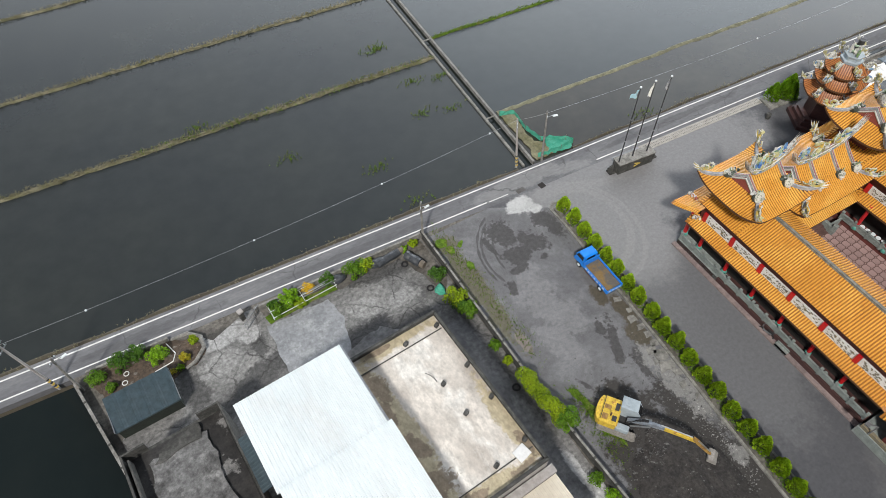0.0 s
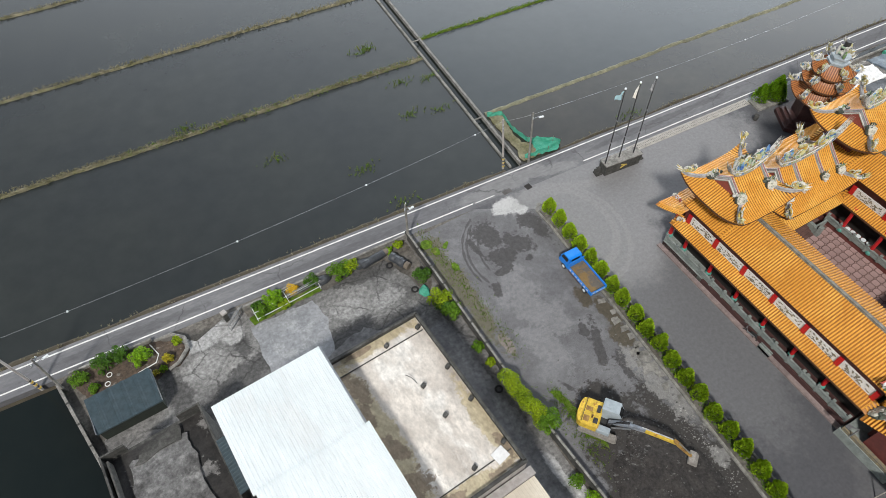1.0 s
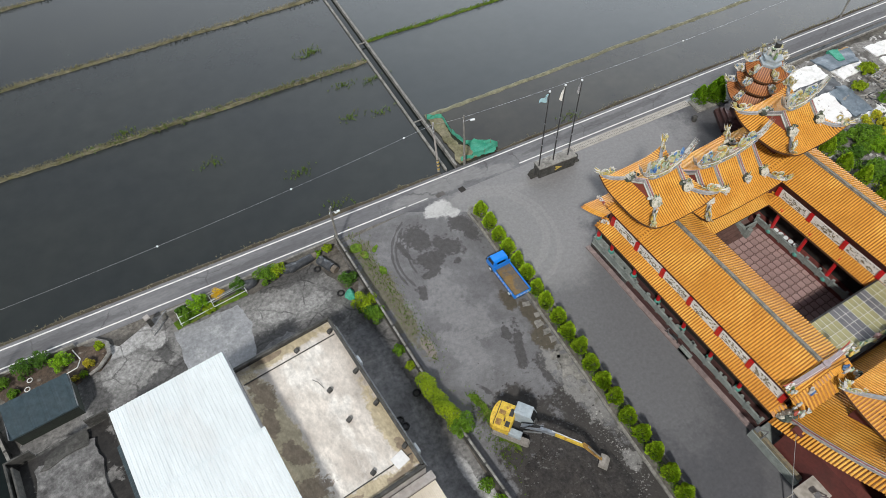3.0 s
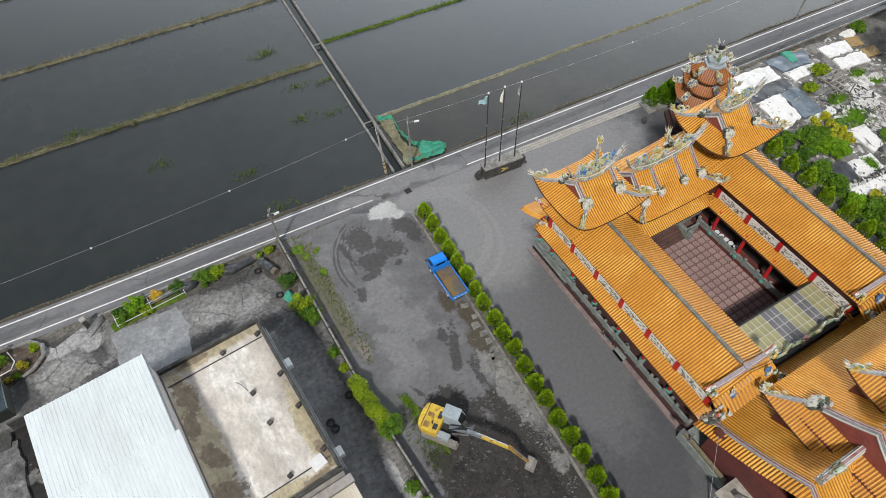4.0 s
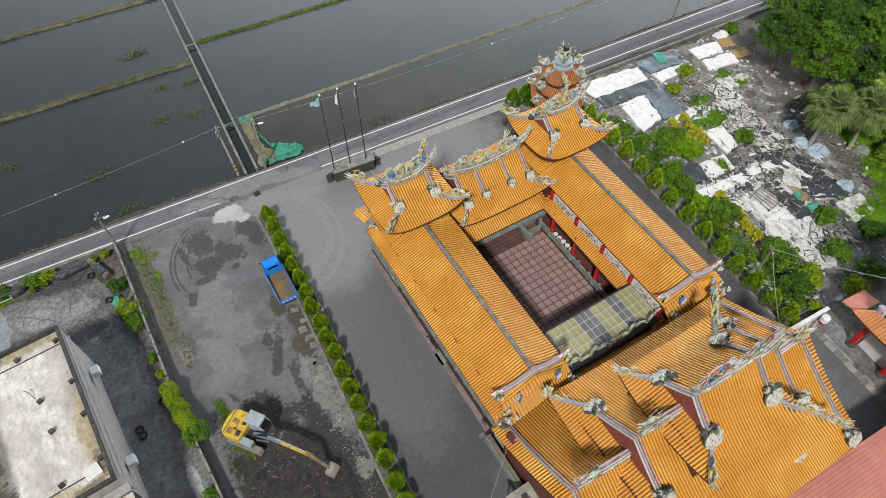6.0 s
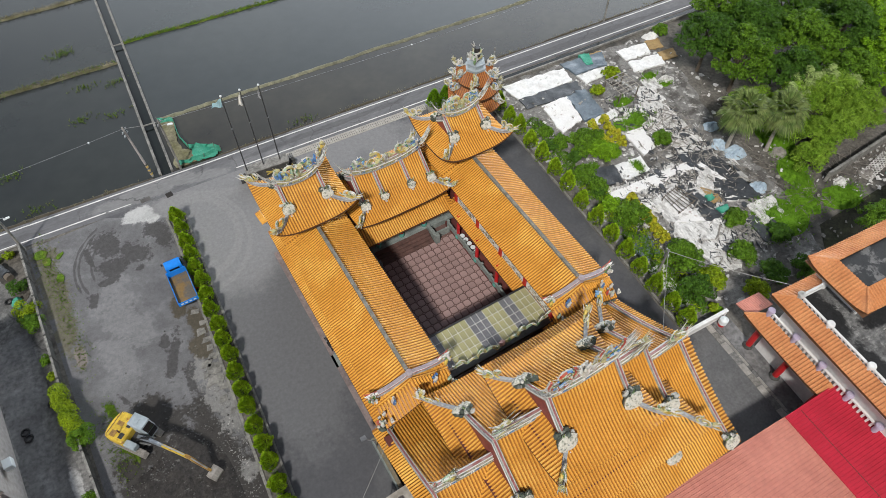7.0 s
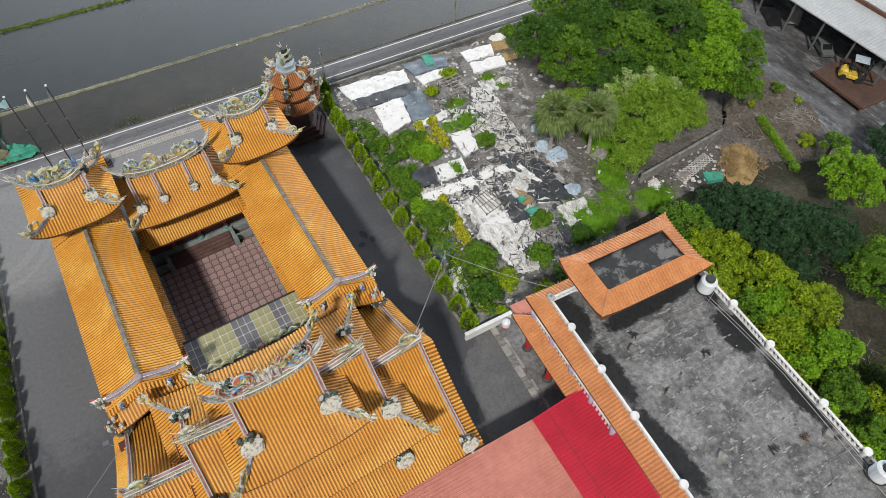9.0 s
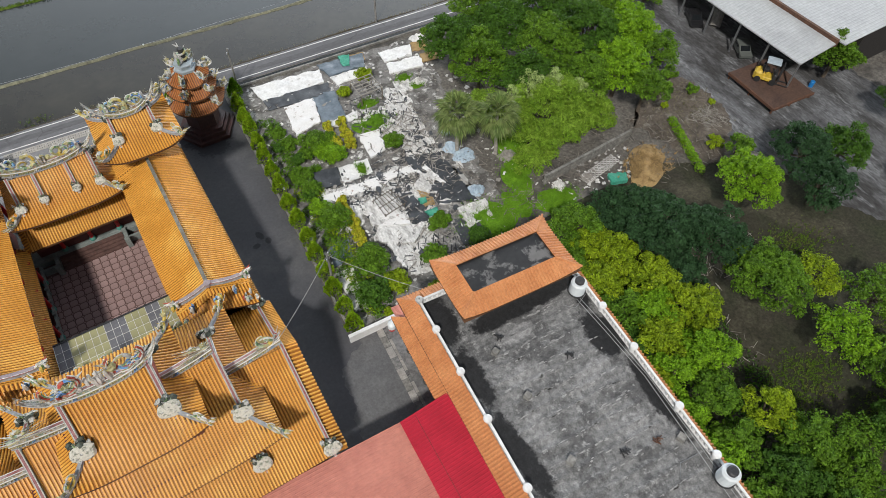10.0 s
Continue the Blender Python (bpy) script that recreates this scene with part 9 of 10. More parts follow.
# yard plants
for x, y, rd, h, m, lab in ((-2.1, 38.0, 0.6, 1.1, LEAF, "dark green shrub"), (-0.2, 37.8, 1.2, 1.9, LEAF_BRIGHT, "bright green leafy shrub"), (-1.6, 37.2, 0.9, 1.2, LEAF_MID, "green leafy shrub"), (0.6, 37.0, 0.7, 0.8, LEAF_OLIVE, "yellow-green shrub"),
                         (4.0, 38.3, 0.95, 1.5, LEAF, "dark green shrub"), (7.0, 38.0, 1.3, 1.6, LEAF_MID, "green shrub with small flowers"), (8.2, 38.1, 1.1, 1.4, LEAF_OLIVE, "olive shrub"), (14.0, 38.4, 0.6, 0.9, LEAF_OLIVE, "yellow-green shrub"), (12.8, 38.3, 0.5, 0.7, LEAF_BRIGHT, "small green shrub"),
                         (14.5, 33.4, 1.1, 1.7, LEAF, "dark green shrub"), (14.9, 30.0, 1.4, 1.9, LEAF_OLIVE, "olive shrub"), (15.4, 28.2, 1.2, 1.6, LEAF_MID, "green shrub"), (14.9, 29.0, 0.9, 1.4, LEAF, "dark green shrub"),
                         (15.8, 23.6, 0.7, 1.0, LEAF_MID, "straggly green shrub"), (16.0, 21.6, 0.6, 1.0, LEAF_OLIVE, "straggly olive shrub"),
                         (-19.4, 37.9, 1.0, 1.4, LEAF_MID, "green shrub"), (-17.0, 38.4, 1.2, 1.9, LEAF, "dark green shrub"), (-15.4, 38.6, 1.0, 2.0, LEAF, "dark green shrub"), (-13.7, 37.5, 1.2, 1.7, LEAF_BRIGHT, "bright green leafy shrub"), (-10.2, 38.0, 0.6, 0.8, LEAF_OLIVE, "olive shrub"), (-11.4, 36.3, 0.6, 1.0, LEAF_YELLOW, "yellow shrub"), (-18.3, 36.4, 0.6, 1.0, LEAF_MID, "green shrub")):
    shrub(pose(x, y, 0.05), rd, h, int(x * 7 + y * 3), m, lab + " in a yard planting bed", int(500 + 700 * rd * rd), 0.17, category="shrub")
fl = shrub(pose(1.8, 38.1, 0.05), 0.75, 1.3, 77, FLOWER, "round shrub covered in yellow flowers", 900, 0.13)
for i in range(7):
    shrub(pose(-16.6 + i * 0.75, 35.1 + 0.07 * i, 0.05), 0.45, 0.55, 300 + i, LEAF_YELLOW if i % 3 else LEAF_BRIGHT, "low yellow-green edging plant", 350, 0.12, group="edging plants")
# hedge on the wall and creepers
hb = leaves([(16.35 + 0.11 * i + 0.15 * math.sin(i * 2.1), 19.4 - i * 0.62, 1.0 + 0.25 * math.sin(i * 1.3)) for i in range(9)], [(0.75, 0.75, 0.8)] * 9, 6500, 0.16, 61)
tagged(hb.make("hedge", LEAF_OLIVE), "loose olive hedge spilling over a wall", "hedge")
shrub(pose(17.4, 14.0, 0.2), 1.35, 2.0, 62, LEAF_MID, "round green bush at a hedge end", 2600, 0.16, 9)
for i, (x, y) in enumerate(((17.1, 8.6), (17.5, 6.8), (17.9, 5.0), (18.4, 2.0), (18.7, 0.4), (18.9, -1.2))):
    shrub(pose(x, y, 0.05), 0.8, 0.9, 320 + i, LEAF_BRIGHT if i % 2 else LEAF_MID, "low leafy plant along a wall", 700, 0.15, group="plants along the wall")

# rough grass on the banks
def tufts(pts, n, size, seed, material, label, spread=(0.5, 0.5)):
    g = random.Random(seed)
    mb = MB()
    for i in range(n):
        x, y, z = g.choice(pts)
        x, y = x + g.gauss(0, spread[0]), y + g.gauss(0, spread[1])
        h = size * g.uniform(0.5, 1.5)
        a = g.uniform(0, 6.28)
        for k in range(4):
            b = a + k * 1.6
            d = Vector((math.cos(b), math.sin(b), 0))
            w = Vector((-d.y, d.x, 0)) * 0.05 * size / 0.4
            p = Vector((x, y, z))
            mb.add([p - w, p + w, p + d * h * 0.5 + Vector((0, 0, h * g.uniform(0.5, 1.0)))], [(0, 1, 2)])
    return tagged(mb.make("grass", material), label, "grass", kind="stuff")


tufts([(x * 0.5, 67.2, -0.05) for x in range(-120, 61)], 2400, 0.30, 1, GRASS_DRY, "rough grass on a paddy bank", (0.4, 0.28))
tufts([(x * 0.5, 67.2, -0.05) for x in range(-20, 61)], 260, 0.36, 2, GRASS, "green grass on a paddy bank", (0.4, 0.35))
tufts([(x * 0.5, 85.4, -0.05) for x in range(-120, 61)], 1700, 0.32, 3, GRASS_DRY, "rough grass on a paddy bank", (0.4, 0.28))
tufts([(x * 0.5, 106.2, -0.05) for x in range(-120, 61)], 1100, 0.34, 4, GRASS_DRY, "rough grass on a paddy bank", (0.4, 0.28))
tufts([(x * 0.5, 71.3, -0.05) for x in range(66, 200)], 1500, 0.26, 5, GRASS, "green grass on a paddy bank", (0.4, 0.18))
tufts([(x * 0.5, 43.1, -0.05) for x in range(-90, 60)] + [(x * 0.5, 43.2, -0.05) for x in range(80, 240)], 420, 0.28, 6, GRASS_DRY, "weeds on the verge of the lane", (0.4, 0.2))
tufts([(24.0, 72.5, -0.22), (24.6, 73.2, -0.22), (26, 64.0, -0.22), (30.0, 63.0, -0.22), (28.2, 56.5, -0.22), (24.5, 57.5, -0.22), (17.4, 44.6, -0.22), (-2.4, 68.5, -0.22), (49.5, 44.0, -0.2), (6, 58, -0.22), (15, 51, -0.22)], 420, 0.34, 7, GRASS, "weeds growing out of paddy water", (0.9, 0.45))
tufts([(17.2, 37.0, 0.02), (17.6, 34.5, 0.02), (18.0, 31.0, 0.02), (18.4, 27.0, 0.02), (18.7, 23.0, 0.02), (19.4, 14, 0.04), (19.9, 11, 0.04)], 900, 0.2, 8, GRASS, "grass growing along a wall", (0.5, 1.6))

# ---- garden and dump east of the temple ----
def sheet(name, pts, z, material, label, category, seed, rump=0.16, step=0.4, group=""):
    """A rumpled sheet between four corners, lying on the ground."""
    a, b, c, d = (Vector((*p, z)) for p in pts)
    nu, nv = max(4, int((b - a).length / step)), max(4, int((d - a).length / step))
    top = lambda u, v: a.lerp(b, u).lerp(d.lerp(c, u), v) + Vector((0.35 * noise.noise(Vector((u * 6, v * 6, seed))), 0.35 * noise.noise(Vector((u * 6, v * 6, seed + 9))), rump * (0.8 + 1.2 * noise.noise(Vector((u * nu * 0.35, v * nv * 0.35, seed + 3))))))
    mb = MB().grid(top, [i / nu for i in range(nu + 1)], [i / nv for i in range(nv + 1)])
    edge = lambda f, n: mb.grid(lambda u, k: f(u) - Vector((0, 0, k * (f(u).z + 0.0))), [i / n for i in range(n + 1)], [0, 1])
    edge(lambda u: top(u, 0), nu), edge(lambda u: top(u, 1), nu), edge(lambda v: top(0, v), nv), edge(lambda v: top(1, v), nv)
    return tagged(mb.make(name, material, smooth=True), label, category, group)


setting("ground", MB().prism(rough_outline([(72.4, 37.6), (98.5, 37.2), (98.0, 27.0), (95.0, 18.0), (94.5, 6.0), (91.0, -3.0), (72.4, -2.6)], 0.5, 0.25, 88), -0.02, -0.004), PLOT, "grey littered garden plot with scraps of sheeting", "garden plot")
SHEETS = [([(74.9, 37.3), (84.4, 36.6), (83.9, 33.8), (75.5, 34.0)], TARP_WHITE, "white"), ([(75.5, 34.0), (84.3, 33.6), (83.9, 31.2), (75.5, 32.0)], TARP_BLACK, "black"),
          ([(77.4, 31.5), (81.4, 31.6), (80.6, 27.0), (76.9, 26.0)], TARP_SPOT, "spotted white"), ([(81.4, 31.6), (84.4, 31.6), (83.8, 26.4), (80.7, 26.5)], TARP_BLUE, "blue-grey"),
          ([(84.4, 37.5), (91.0, 36.9), (90.1, 34.3), (85.0, 34.6)], TARP_BLUE, "blue-grey"), ([(85.0, 34.4), (90.2, 34.2), (89.4, 32.6), (85.2, 32.6)], TARP_WHITE, "white"),
          ([(93.0, 36.2), (97.8, 35.7), (97.0, 33.5), (92.9, 33.8)], TARP_WHITE, "white"), ([(92.9, 33.3), (97.8, 32.9), (97.3, 30.7), (92.4, 31.2)], TARP_WHITE, "white"),
          ([(83.6, 22.5), (86.3, 22.2), (85.6, 18.7), (83.4, 18.2)], TARP_SPOT, "spotted white"), ([(76.2, 19.2), (79.2, 18.7), (78.6, 16.0), (76.1, 16.3)], TARP_BLACK, "black"),
          ([(79.3, 18.6), (83.0, 18.4), (82.6, 16.0), (78.8, 16.0)], TARP_WHITE, "white"), ([(86.9, 16.4), (91.2, 15.2), (91.4, 6.5), (87.0, 8.0)], TARP_BLACK, "black"),
          ([(80.5, 26.3), (85.4, 26.6), (85.0, 25.4), (80.4, 25.2)], TARP_WHITE, "white"), ([(85.8, 11.5), (88.6, 14.2), (89.0, 12.0), (86.8, 9.8)], TARP_DIRTY, "dirty white"),
          ([(79.5, 12.0), (83.0, 12.6), (82.6, 8.6), (79.0, 8.4)], TARP_DIRTY, "dirty white"), 
          ([(76.4, 13.0), (79.2, 12.6), (78.6, 9.6), (76.2, 9.0)], TARP_DIRTY, "dirty white"), ([(79.6, 8.0), (82.0, 7.6), (81.4, 2.6), (79.4, 2.2)], TARP_DIRTY, "dirty white"),
          ([(73.6, 8.6), (76.0, 8.4), (75.6, 5.8), (73.2, 5.6)], TARP_BLUE, "blue-grey"), ([(73.0, 4.8), (74.8, 4.6), (74.2, -0.6), (72.8, -0.4)], TARP_DIRTY, "dirty white"), ([(88.6, 6.4), (92.2, 6.2), (91.6, 3.6), (88.4, 3.4)], TARP_DIRTY, "dirty white"),
          ([(92.0, 29.6), (94.2, 29.4), (93.8, 27.0), (91.6, 27.2)], TARP_DIRTY, "dirty white"), ([(87.2, 5.4), (90.8, 3.6), (89.8, 0.6), (86.8, 1.6)], TARP_BLACK, "black")]
SHEETS += [([(75.6, 15.3), (87.4, 14.9), (87.2, 13.7), (75.5, 13.9)], TARP_SPOT, "spotted white"), ([(79.2, 12.0), (79.7, 8.3), (82.9, 6.9), (83.0, 11.4)], TARP_SPOT, "spotted white"), ([(79.4, 8.2), (84.5, 6.2), (82.0, 4.4), (78.3, 6.6)], TARP_DIRTY, "dirty white"),
           ([(83.6, 11.5), (85.2, 11.2), (85.2, 6.7), (83.1, 6.6)], TARP_BLACK, "black"), ([(86.9, 14.2), (88.6, 13.9), (89.4, 10.4), (88.3, 10.2)], TARP_WHITE, "white")]
for i, (pts, m, c) in enumerate(SHEETS):
    sheet("tarpaulin", pts, 0.02 + 0.03 * (i % 5), m, c + " plastic sheeting spread on the ground", "sheeting", i + 3, group="ground sheets")
sheet("tarpaulin", [(87.6, 37.7), (89.2, 37.4), (88.3, 35.2), (87.4, 35.4)], 0.3, NET_GREEN, "green netting over blue-grey sheeting", "netting", 60)
for i, pts in enumerate(([(85.3, 9.7), (86.2, 9.6), (86.1, 8.9), (85.4, 8.9)], [(85.2, 7.6), (86.6, 7.5), (86.4, 6.9), (85.3, 6.9)])):
    sheet("tarpaulin", pts, 0.2, NET_GREEN, "scrap of green netting among ground sheets", "netting", 61 + i, 0.2)
for i, pts in enumerate(([(89.2, 37.5), (91.2, 37.2), (90.6, 35.6), (88.9, 35.8)], [(97.9, 36.0), (100.0, 35.8), (99.6, 33.8), (97.4, 34.2)], [(98.0, 33.2), (100.6, 33.0), (100.0, 31.2), (97.6, 31.4)], [(86.0, 11.5), (87.3, 10.8), (86.7, 8.2), (85.5, 8.7)])):
    sheet("straw_mat", pts, 0.05, STRAW, "tan straw matting on the ground", "matting", 70 + i, 0.1, group="straw mats")
tufts([(19.85 + 0.1 * k, 16.4 - 0.55 * k, 0.03) for k in range(12)], 420, 0.2, 27, GRASS, "low green grass on the building plot", (0.3, 0.35))
# pale rubble paths
for i, pts in enumerate(([(89.6, 29.0), (92.9, 28.2), (92.0, 22.0), (91.2, 14.6), (87.2, 15.0), (88.0, 19.5), (89.0, 24)], [(75.0, 15.6), (81, 15.6), (87.4, 15.3), (91.0, 15.0), (90.6, 12.9), (84, 13.2), (75.2, 13.4)], [(78.6, 13.3), (86.6, 13.0), (86.8, 8.6), (85.0, 4.4), (82.2, 0.4), (79.8, 0.8), (80.2, 6.0)], [(86.4, 26.0), (89.4, 25.6), (89.0, 19.5), (86.2, 18.6)])):
    patch("pavement", pts, 0.0 + 0.012 * i, TARP_DIRTY, "trampled pale sheeting and rubble path", "path", amount=0.35, seed=140 + i, thick=0.05)
patch("ground", [(79.0, 12.8), (91.0, 12.6), (92.4, 2.0), (80.0, 1.6)], 0.0, RUBBLE, "dark littered earth", "ground", amount=0.5, seed=150, thick=0.02)
for i, (x, y, rx, ry) in enumerate(((86.2, 23.7, 2.5, 1.7), (87.2, 27.3, 1.5, 0.8), (93.6, 29.6, 1.2, 0.7), (94.6, 27.6, 1.0, 0.6), (90.6, 3.4, 3.5, 2.9), (95.0, 3.8, 1.5, 2.2), (97.0, 6.8, 1.5, 2.6), (98.6, 9.4, 1.6, 2.4), (99.6, 12.6, 2.0, 3.0), (76.6, 19.6, 0.9, 0.7), (81.6, 17.2, 0.6, 1.2), (99.5, 2.2, 2.6, 1.8))):
    hp = heap("ground", x, y, rx, ry, 0.35, GRASS_LIME, "mound of bright green weeds", "weeds", 160 + i)
    tufts([(x + rx * 0.6 * math.cos(k), y + ry * 0.6 * math.sin(k), 0.12) for k in range(7)] + [(x, y, 0.3)], int(60 * rx * ry + 80), 0.32, 170 + i, GRASS_LIME, "bright green weeds", (rx * 0.33, ry * 0.33))
DUMP = [(79.6, 20.4, 1.6, 1.8, LEAF_BRIGHT, "bright strappy shrub"), (80.2, 23.2, 1.2, 1.5, LEAF_MID, "green shrub"), (75.6, 24.6, 1.3, 1.6, LEAF_MID, "green shrub"), (75.2, 16.6, 1.4, 1.8, LEAF_MID, "green shrub"), 
        (75.1, 27.1, 1.1, 1.2, LEAF_MID, "green shrub"), (78.2, 23.6, 1.9, 1.9, LEAF_MID, "large green shrub"), (78.8, 21.8, 1.6, 1.6, LEAF_BRIGHT, "bright strappy shrub"), (76.8, 22.2, 1.2, 1.3, LEAF_MID, "green shrub"), 
        (87.0, 19.2, 1.4, 1.6, LEAF_MID, "green shrub"), (73.6, 18.8, 1.5, 1.9, LEAF_MID, "green shrub"), (74.4, 21.6, 1.0, 1.4, LEAF, "dark green shrub"), (85.3, 30.2, 1.1, 1.5, LEAF_OLIVE, "brownish shrub"), (89.0, 32.2, 1.4, 1.6, LEAF_OLIVE, "brownish shrub"),
        (74.6, 11.2, 2.0, 2.4, LEAF_MID, "large leafy shrub"), (73.6, 13.4, 1.3, 1.8, LEAF_BRIGHT, "bright green shrub"), (76.8, 3.8, 2.3, 2.8, LEAF_MID, "large open shrub"), (75.4, 0.4, 2.0, 2.4, LEAF, "dark open shrub"), (78.0, 0.6, 1.7, 2.0, LEAF_OLIVE, "olive shrub"),
        (83.0, 1.4, 1.8, 2.2, LEAF_MID, "green shrub"), (85.8, 5.4, 1.5, 1.7, LEAF_MID, "green shrub"), (88.6, 1.6, 1.5, 1.8, LEAF, "dark green shrub"), (84.0, -2.0, 1.7, 2.2, LEAF, "dark green shrub"), (80.8, -2.6, 1.5, 2.0, LEAF_OLIVE, "olive shrub"), (87.5, -3.2, 1.8, 2.2, LEAF, "dark green shrub"), (73.4, 15.8, 1.0, 1.4, LEAF, "dark green shrub"), (73.0, 24.6, 0.9, 1.2, LEAF, "dark green shrub"), (74.6, -2.2, 0.7, 0.9, LEAF_OLIVE, "olive shrub"), (76.0, -2.6, 0.6, 0.8, LEAF_BRIGHT, "bright green shrub"), (101.2, 36.6, 1.3, 1.5, LEAF_MID, "green shrub")]
for i, (x, y, rd, h, m, lab) in enumerate(DUMP):
    shrub(pose(x + (1.2 if x < 75 else 0), y, 0.0), rd, h, 400 + i, m, lab + " growing among ground sheets", int(600 + 640 * rd * rd), 0.6 if "strappy" in lab else 0.27, int(14 + 9 * rd), shape=0.14 if "strappy" in lab else 0.5, open_=0.68)
for i, (ax, ay, bx, by, n) in enumerate(((80.9, 25.3, 80.7, 21.5, 5), (82.9, 25.4, 82.2, 21.1, 5), (77.5, 13.2, 77.3, 7.0, 8))):
    for k in range(n):
        u = k / (n - 1)
        shrub(pose(ax + (bx - ax) * u + 0.12 * math.sin(5 * k), ay + (by - ay) * u, 0), 0.78 + 0.1 * math.sin(3 * k + i), 1.15 + 0.2 * math.cos(2 * k), 470 + 10 * i + k, LEAF_CROTON, "yellow and green variegated shrub in a garden row", 620, 0.3, 5, group="yellow shrub rows")
weeds = leaves([(73.6 + 1.5 * abs(math.sin(i * 2.3)), 30.0 - i * 0.62, 0.22 + 0.15 * math.sin(i * 1.7)) for i in range(52)], [(0.85, 0.7, 0.4)] * 52, 9000, 0.22, 93)
tagged(weeds.make("undergrowth", LEAF_MID), "low green undergrowth behind cone trees", "undergrowth", kind="stuff")
weeds = leaves([(73.8 + 2.2 * abs(math.sin(i * 1.9)), 17.0 - i * 0.9, 0.2) for i in range(21)], [(0.7, 0.7, 0.35)] * 21, 2600, 0.2, 94)
tagged(weeds.make("undergrowth", LEAF_OLIVE), "olive weeds behind cone trees", "undergrowth", kind="stuff")
trellis = thing("timber_trellis", pose(87.8, 28.6, 0, 0, 0, 4), "grey timber trellis frame on posts", "trellis")
for k in range(6):
    MB().box(-1.6, 1.6, -1.55 + k * 0.62, -1.47 + k * 0.62, 1.95, 2.03).make("slat", DRIFT, trellis)
for k in range(4):
    MB().box(-1.6 + k * 1.04, -1.52 + k * 1.04, -1.6, 1.65, 1.88, 1.95).make("rafter", DRIFT, trellis)
for x in (-1.5, 1.5):
    for y in (-1.4, 1.5):
        MB().box(x - 0.06, x + 0.06, y - 0.06, y + 0.06, 0, 1.9).make("post", WOOD, trellis)
frame2 = thing("collapsed_trellis", pose(82.0, 10.5, 0, 0, 0, 10), "collapsed grey timber frame", "timber frame")
for k in range(7):
    MB().obox((-1.3 + k * 0.43, 0, 0.75 + 0.03 * k), (0.06, 2.9, 0.06), 3 * k - 8).make("slat", WOOD, frame2)
for y in (-1.3, 0, 1.3):
    MB().obox((0, y, 0.7), (2.9, 0.07, 0.07), 2).make("rafter", WOOD, frame2)
for x in (-1.3, 1.3):
    for y in (-1.2, 1.2):
        MB().box(x - 0.05, x + 0.05, y - 0.05, y + 0.05, 0, 0.7).make("post", WOOD, frame2)


def litter(name, boxes, n, size, seed, material, label, category, flat=0.3):
    g = random.Random(seed)
    mb = MB()
    for i in range(n):
        x0, x1, y0, y1 = g.choice(boxes)
        x, y = g.uniform(x0, x1), g.uniform(y0, y1)
        L, w = size * g.uniform(0.5, 2.0), size * g.uniform(0.03, 0.08)
        mb.obox((x, y, 0.05 + g.random() * flat), (L, w, w * 0.8), g.uniform(0, 180), g.uniform(-8, 8), g.uniform(-10, 10))
    return tagged(mb.make(name, material), label, category, kind="stuff")


litter("timber_litter", [(79, 92, 3, 13), (86, 92, 9, 16), (88, 93, 14, 24)], 260, 0.8, 1, DRIFT, "scattered grey timber and sticks", "timber")
litter("timber_litter", [(108, 118, 2, 9), (112, 122, -2, 6), (100, 108, 3, 7)], 330, 0.8, 2, DRIFT_DARK, "heap of grey branches and boards", "timber", 0.5)
litter("timber_litter", [(122.5, 127, 2.4, 6.2), (123.5, 126.5, 3, 6)], 170, 0.7, 3, DRIFT, "scattered boards on gravel", "timber")
litter("timber_litter", [(92, 96, 6, 14), (93, 98, 2, 6)], 120, 0.8, 4, DRIFT_DARK, "scattered sticks beside palms", "timber")
PALE = mat("pale_scraps", (0.70, 0.69, 0.67), (0.45, 0.44, 0.42), scale=2, rough=0.8, vary=0.3, island=True)


def scraps(zones, n, size, seed, material, label, lean=75.0, wide=0.35):
    """Torn strips of sheeting lying about, longest along one direction."""
    g = random.Random(seed)
    mb = MB()
    for i in range(n):
        x0, x1, y0, y1 = g.choice(zones)
        x, y, L = g.uniform(x0, x1), g.uniform(y0, y1), size * g.uniform(0.3, 1.6)
        w, a = L * g.uniform(0.12, wide * 2), math.radians(lean + g.choice((0, 0, 90)) + g.gauss(0, 18))
        f, s = Vector((math.cos(a), math.sin(a), 0)) * L / 2, Vector((-math.sin(a), math.cos(a), 0)) * w / 2
        z = 0.05 + 0.12 * g.random()
        ring = [Vector((x, y, z)) + f * p + s * q * g.uniform(0.6, 1.3) + Vector((0, 0, g.uniform(0, 0.12))) for p, q in ((-1, -1), (-0.3, -1.2), (0.4, -0.8), (1, -0.9), (1.1, 0.5), (0.4, 1.1), (-0.4, 0.9), (-1, 0.7))]
        mb.loft([[p - Vector((0, 0, 0.05)) for p in ring], ring])
    return tagged(mb.make("scraps", material), label, "torn sheeting", kind="stuff")


scraps([(84, 92, 14, 29), (88, 93, 12, 30), (76, 91, 12, 17), (80, 92, 4, 14)], 60, 1.1, 9, PALE, "torn white sheeting and pale scraps")
scraps([(79, 88, 2, 13), (79, 84, 0, 12), (75, 80, 9, 16)], 30, 1.1, 10, PALE, "torn white sheeting and pale scraps")
scraps([(73, 92, 0, 36)], 300, 0.3, 11, PALE, "scattered white scraps and rubble", 0, 0.5)
scraps([(96, 101, 4, 34), (100, 112, 1, 6)], 160, 0.4, 12, PALE, "scattered white scraps and rubble", 20, 0.5)
scraps([(84, 92, 4, 26), (74, 84, 2, 18)], 240, 0.7, 13, TARP_BLACK, "torn black sheeting", 75)
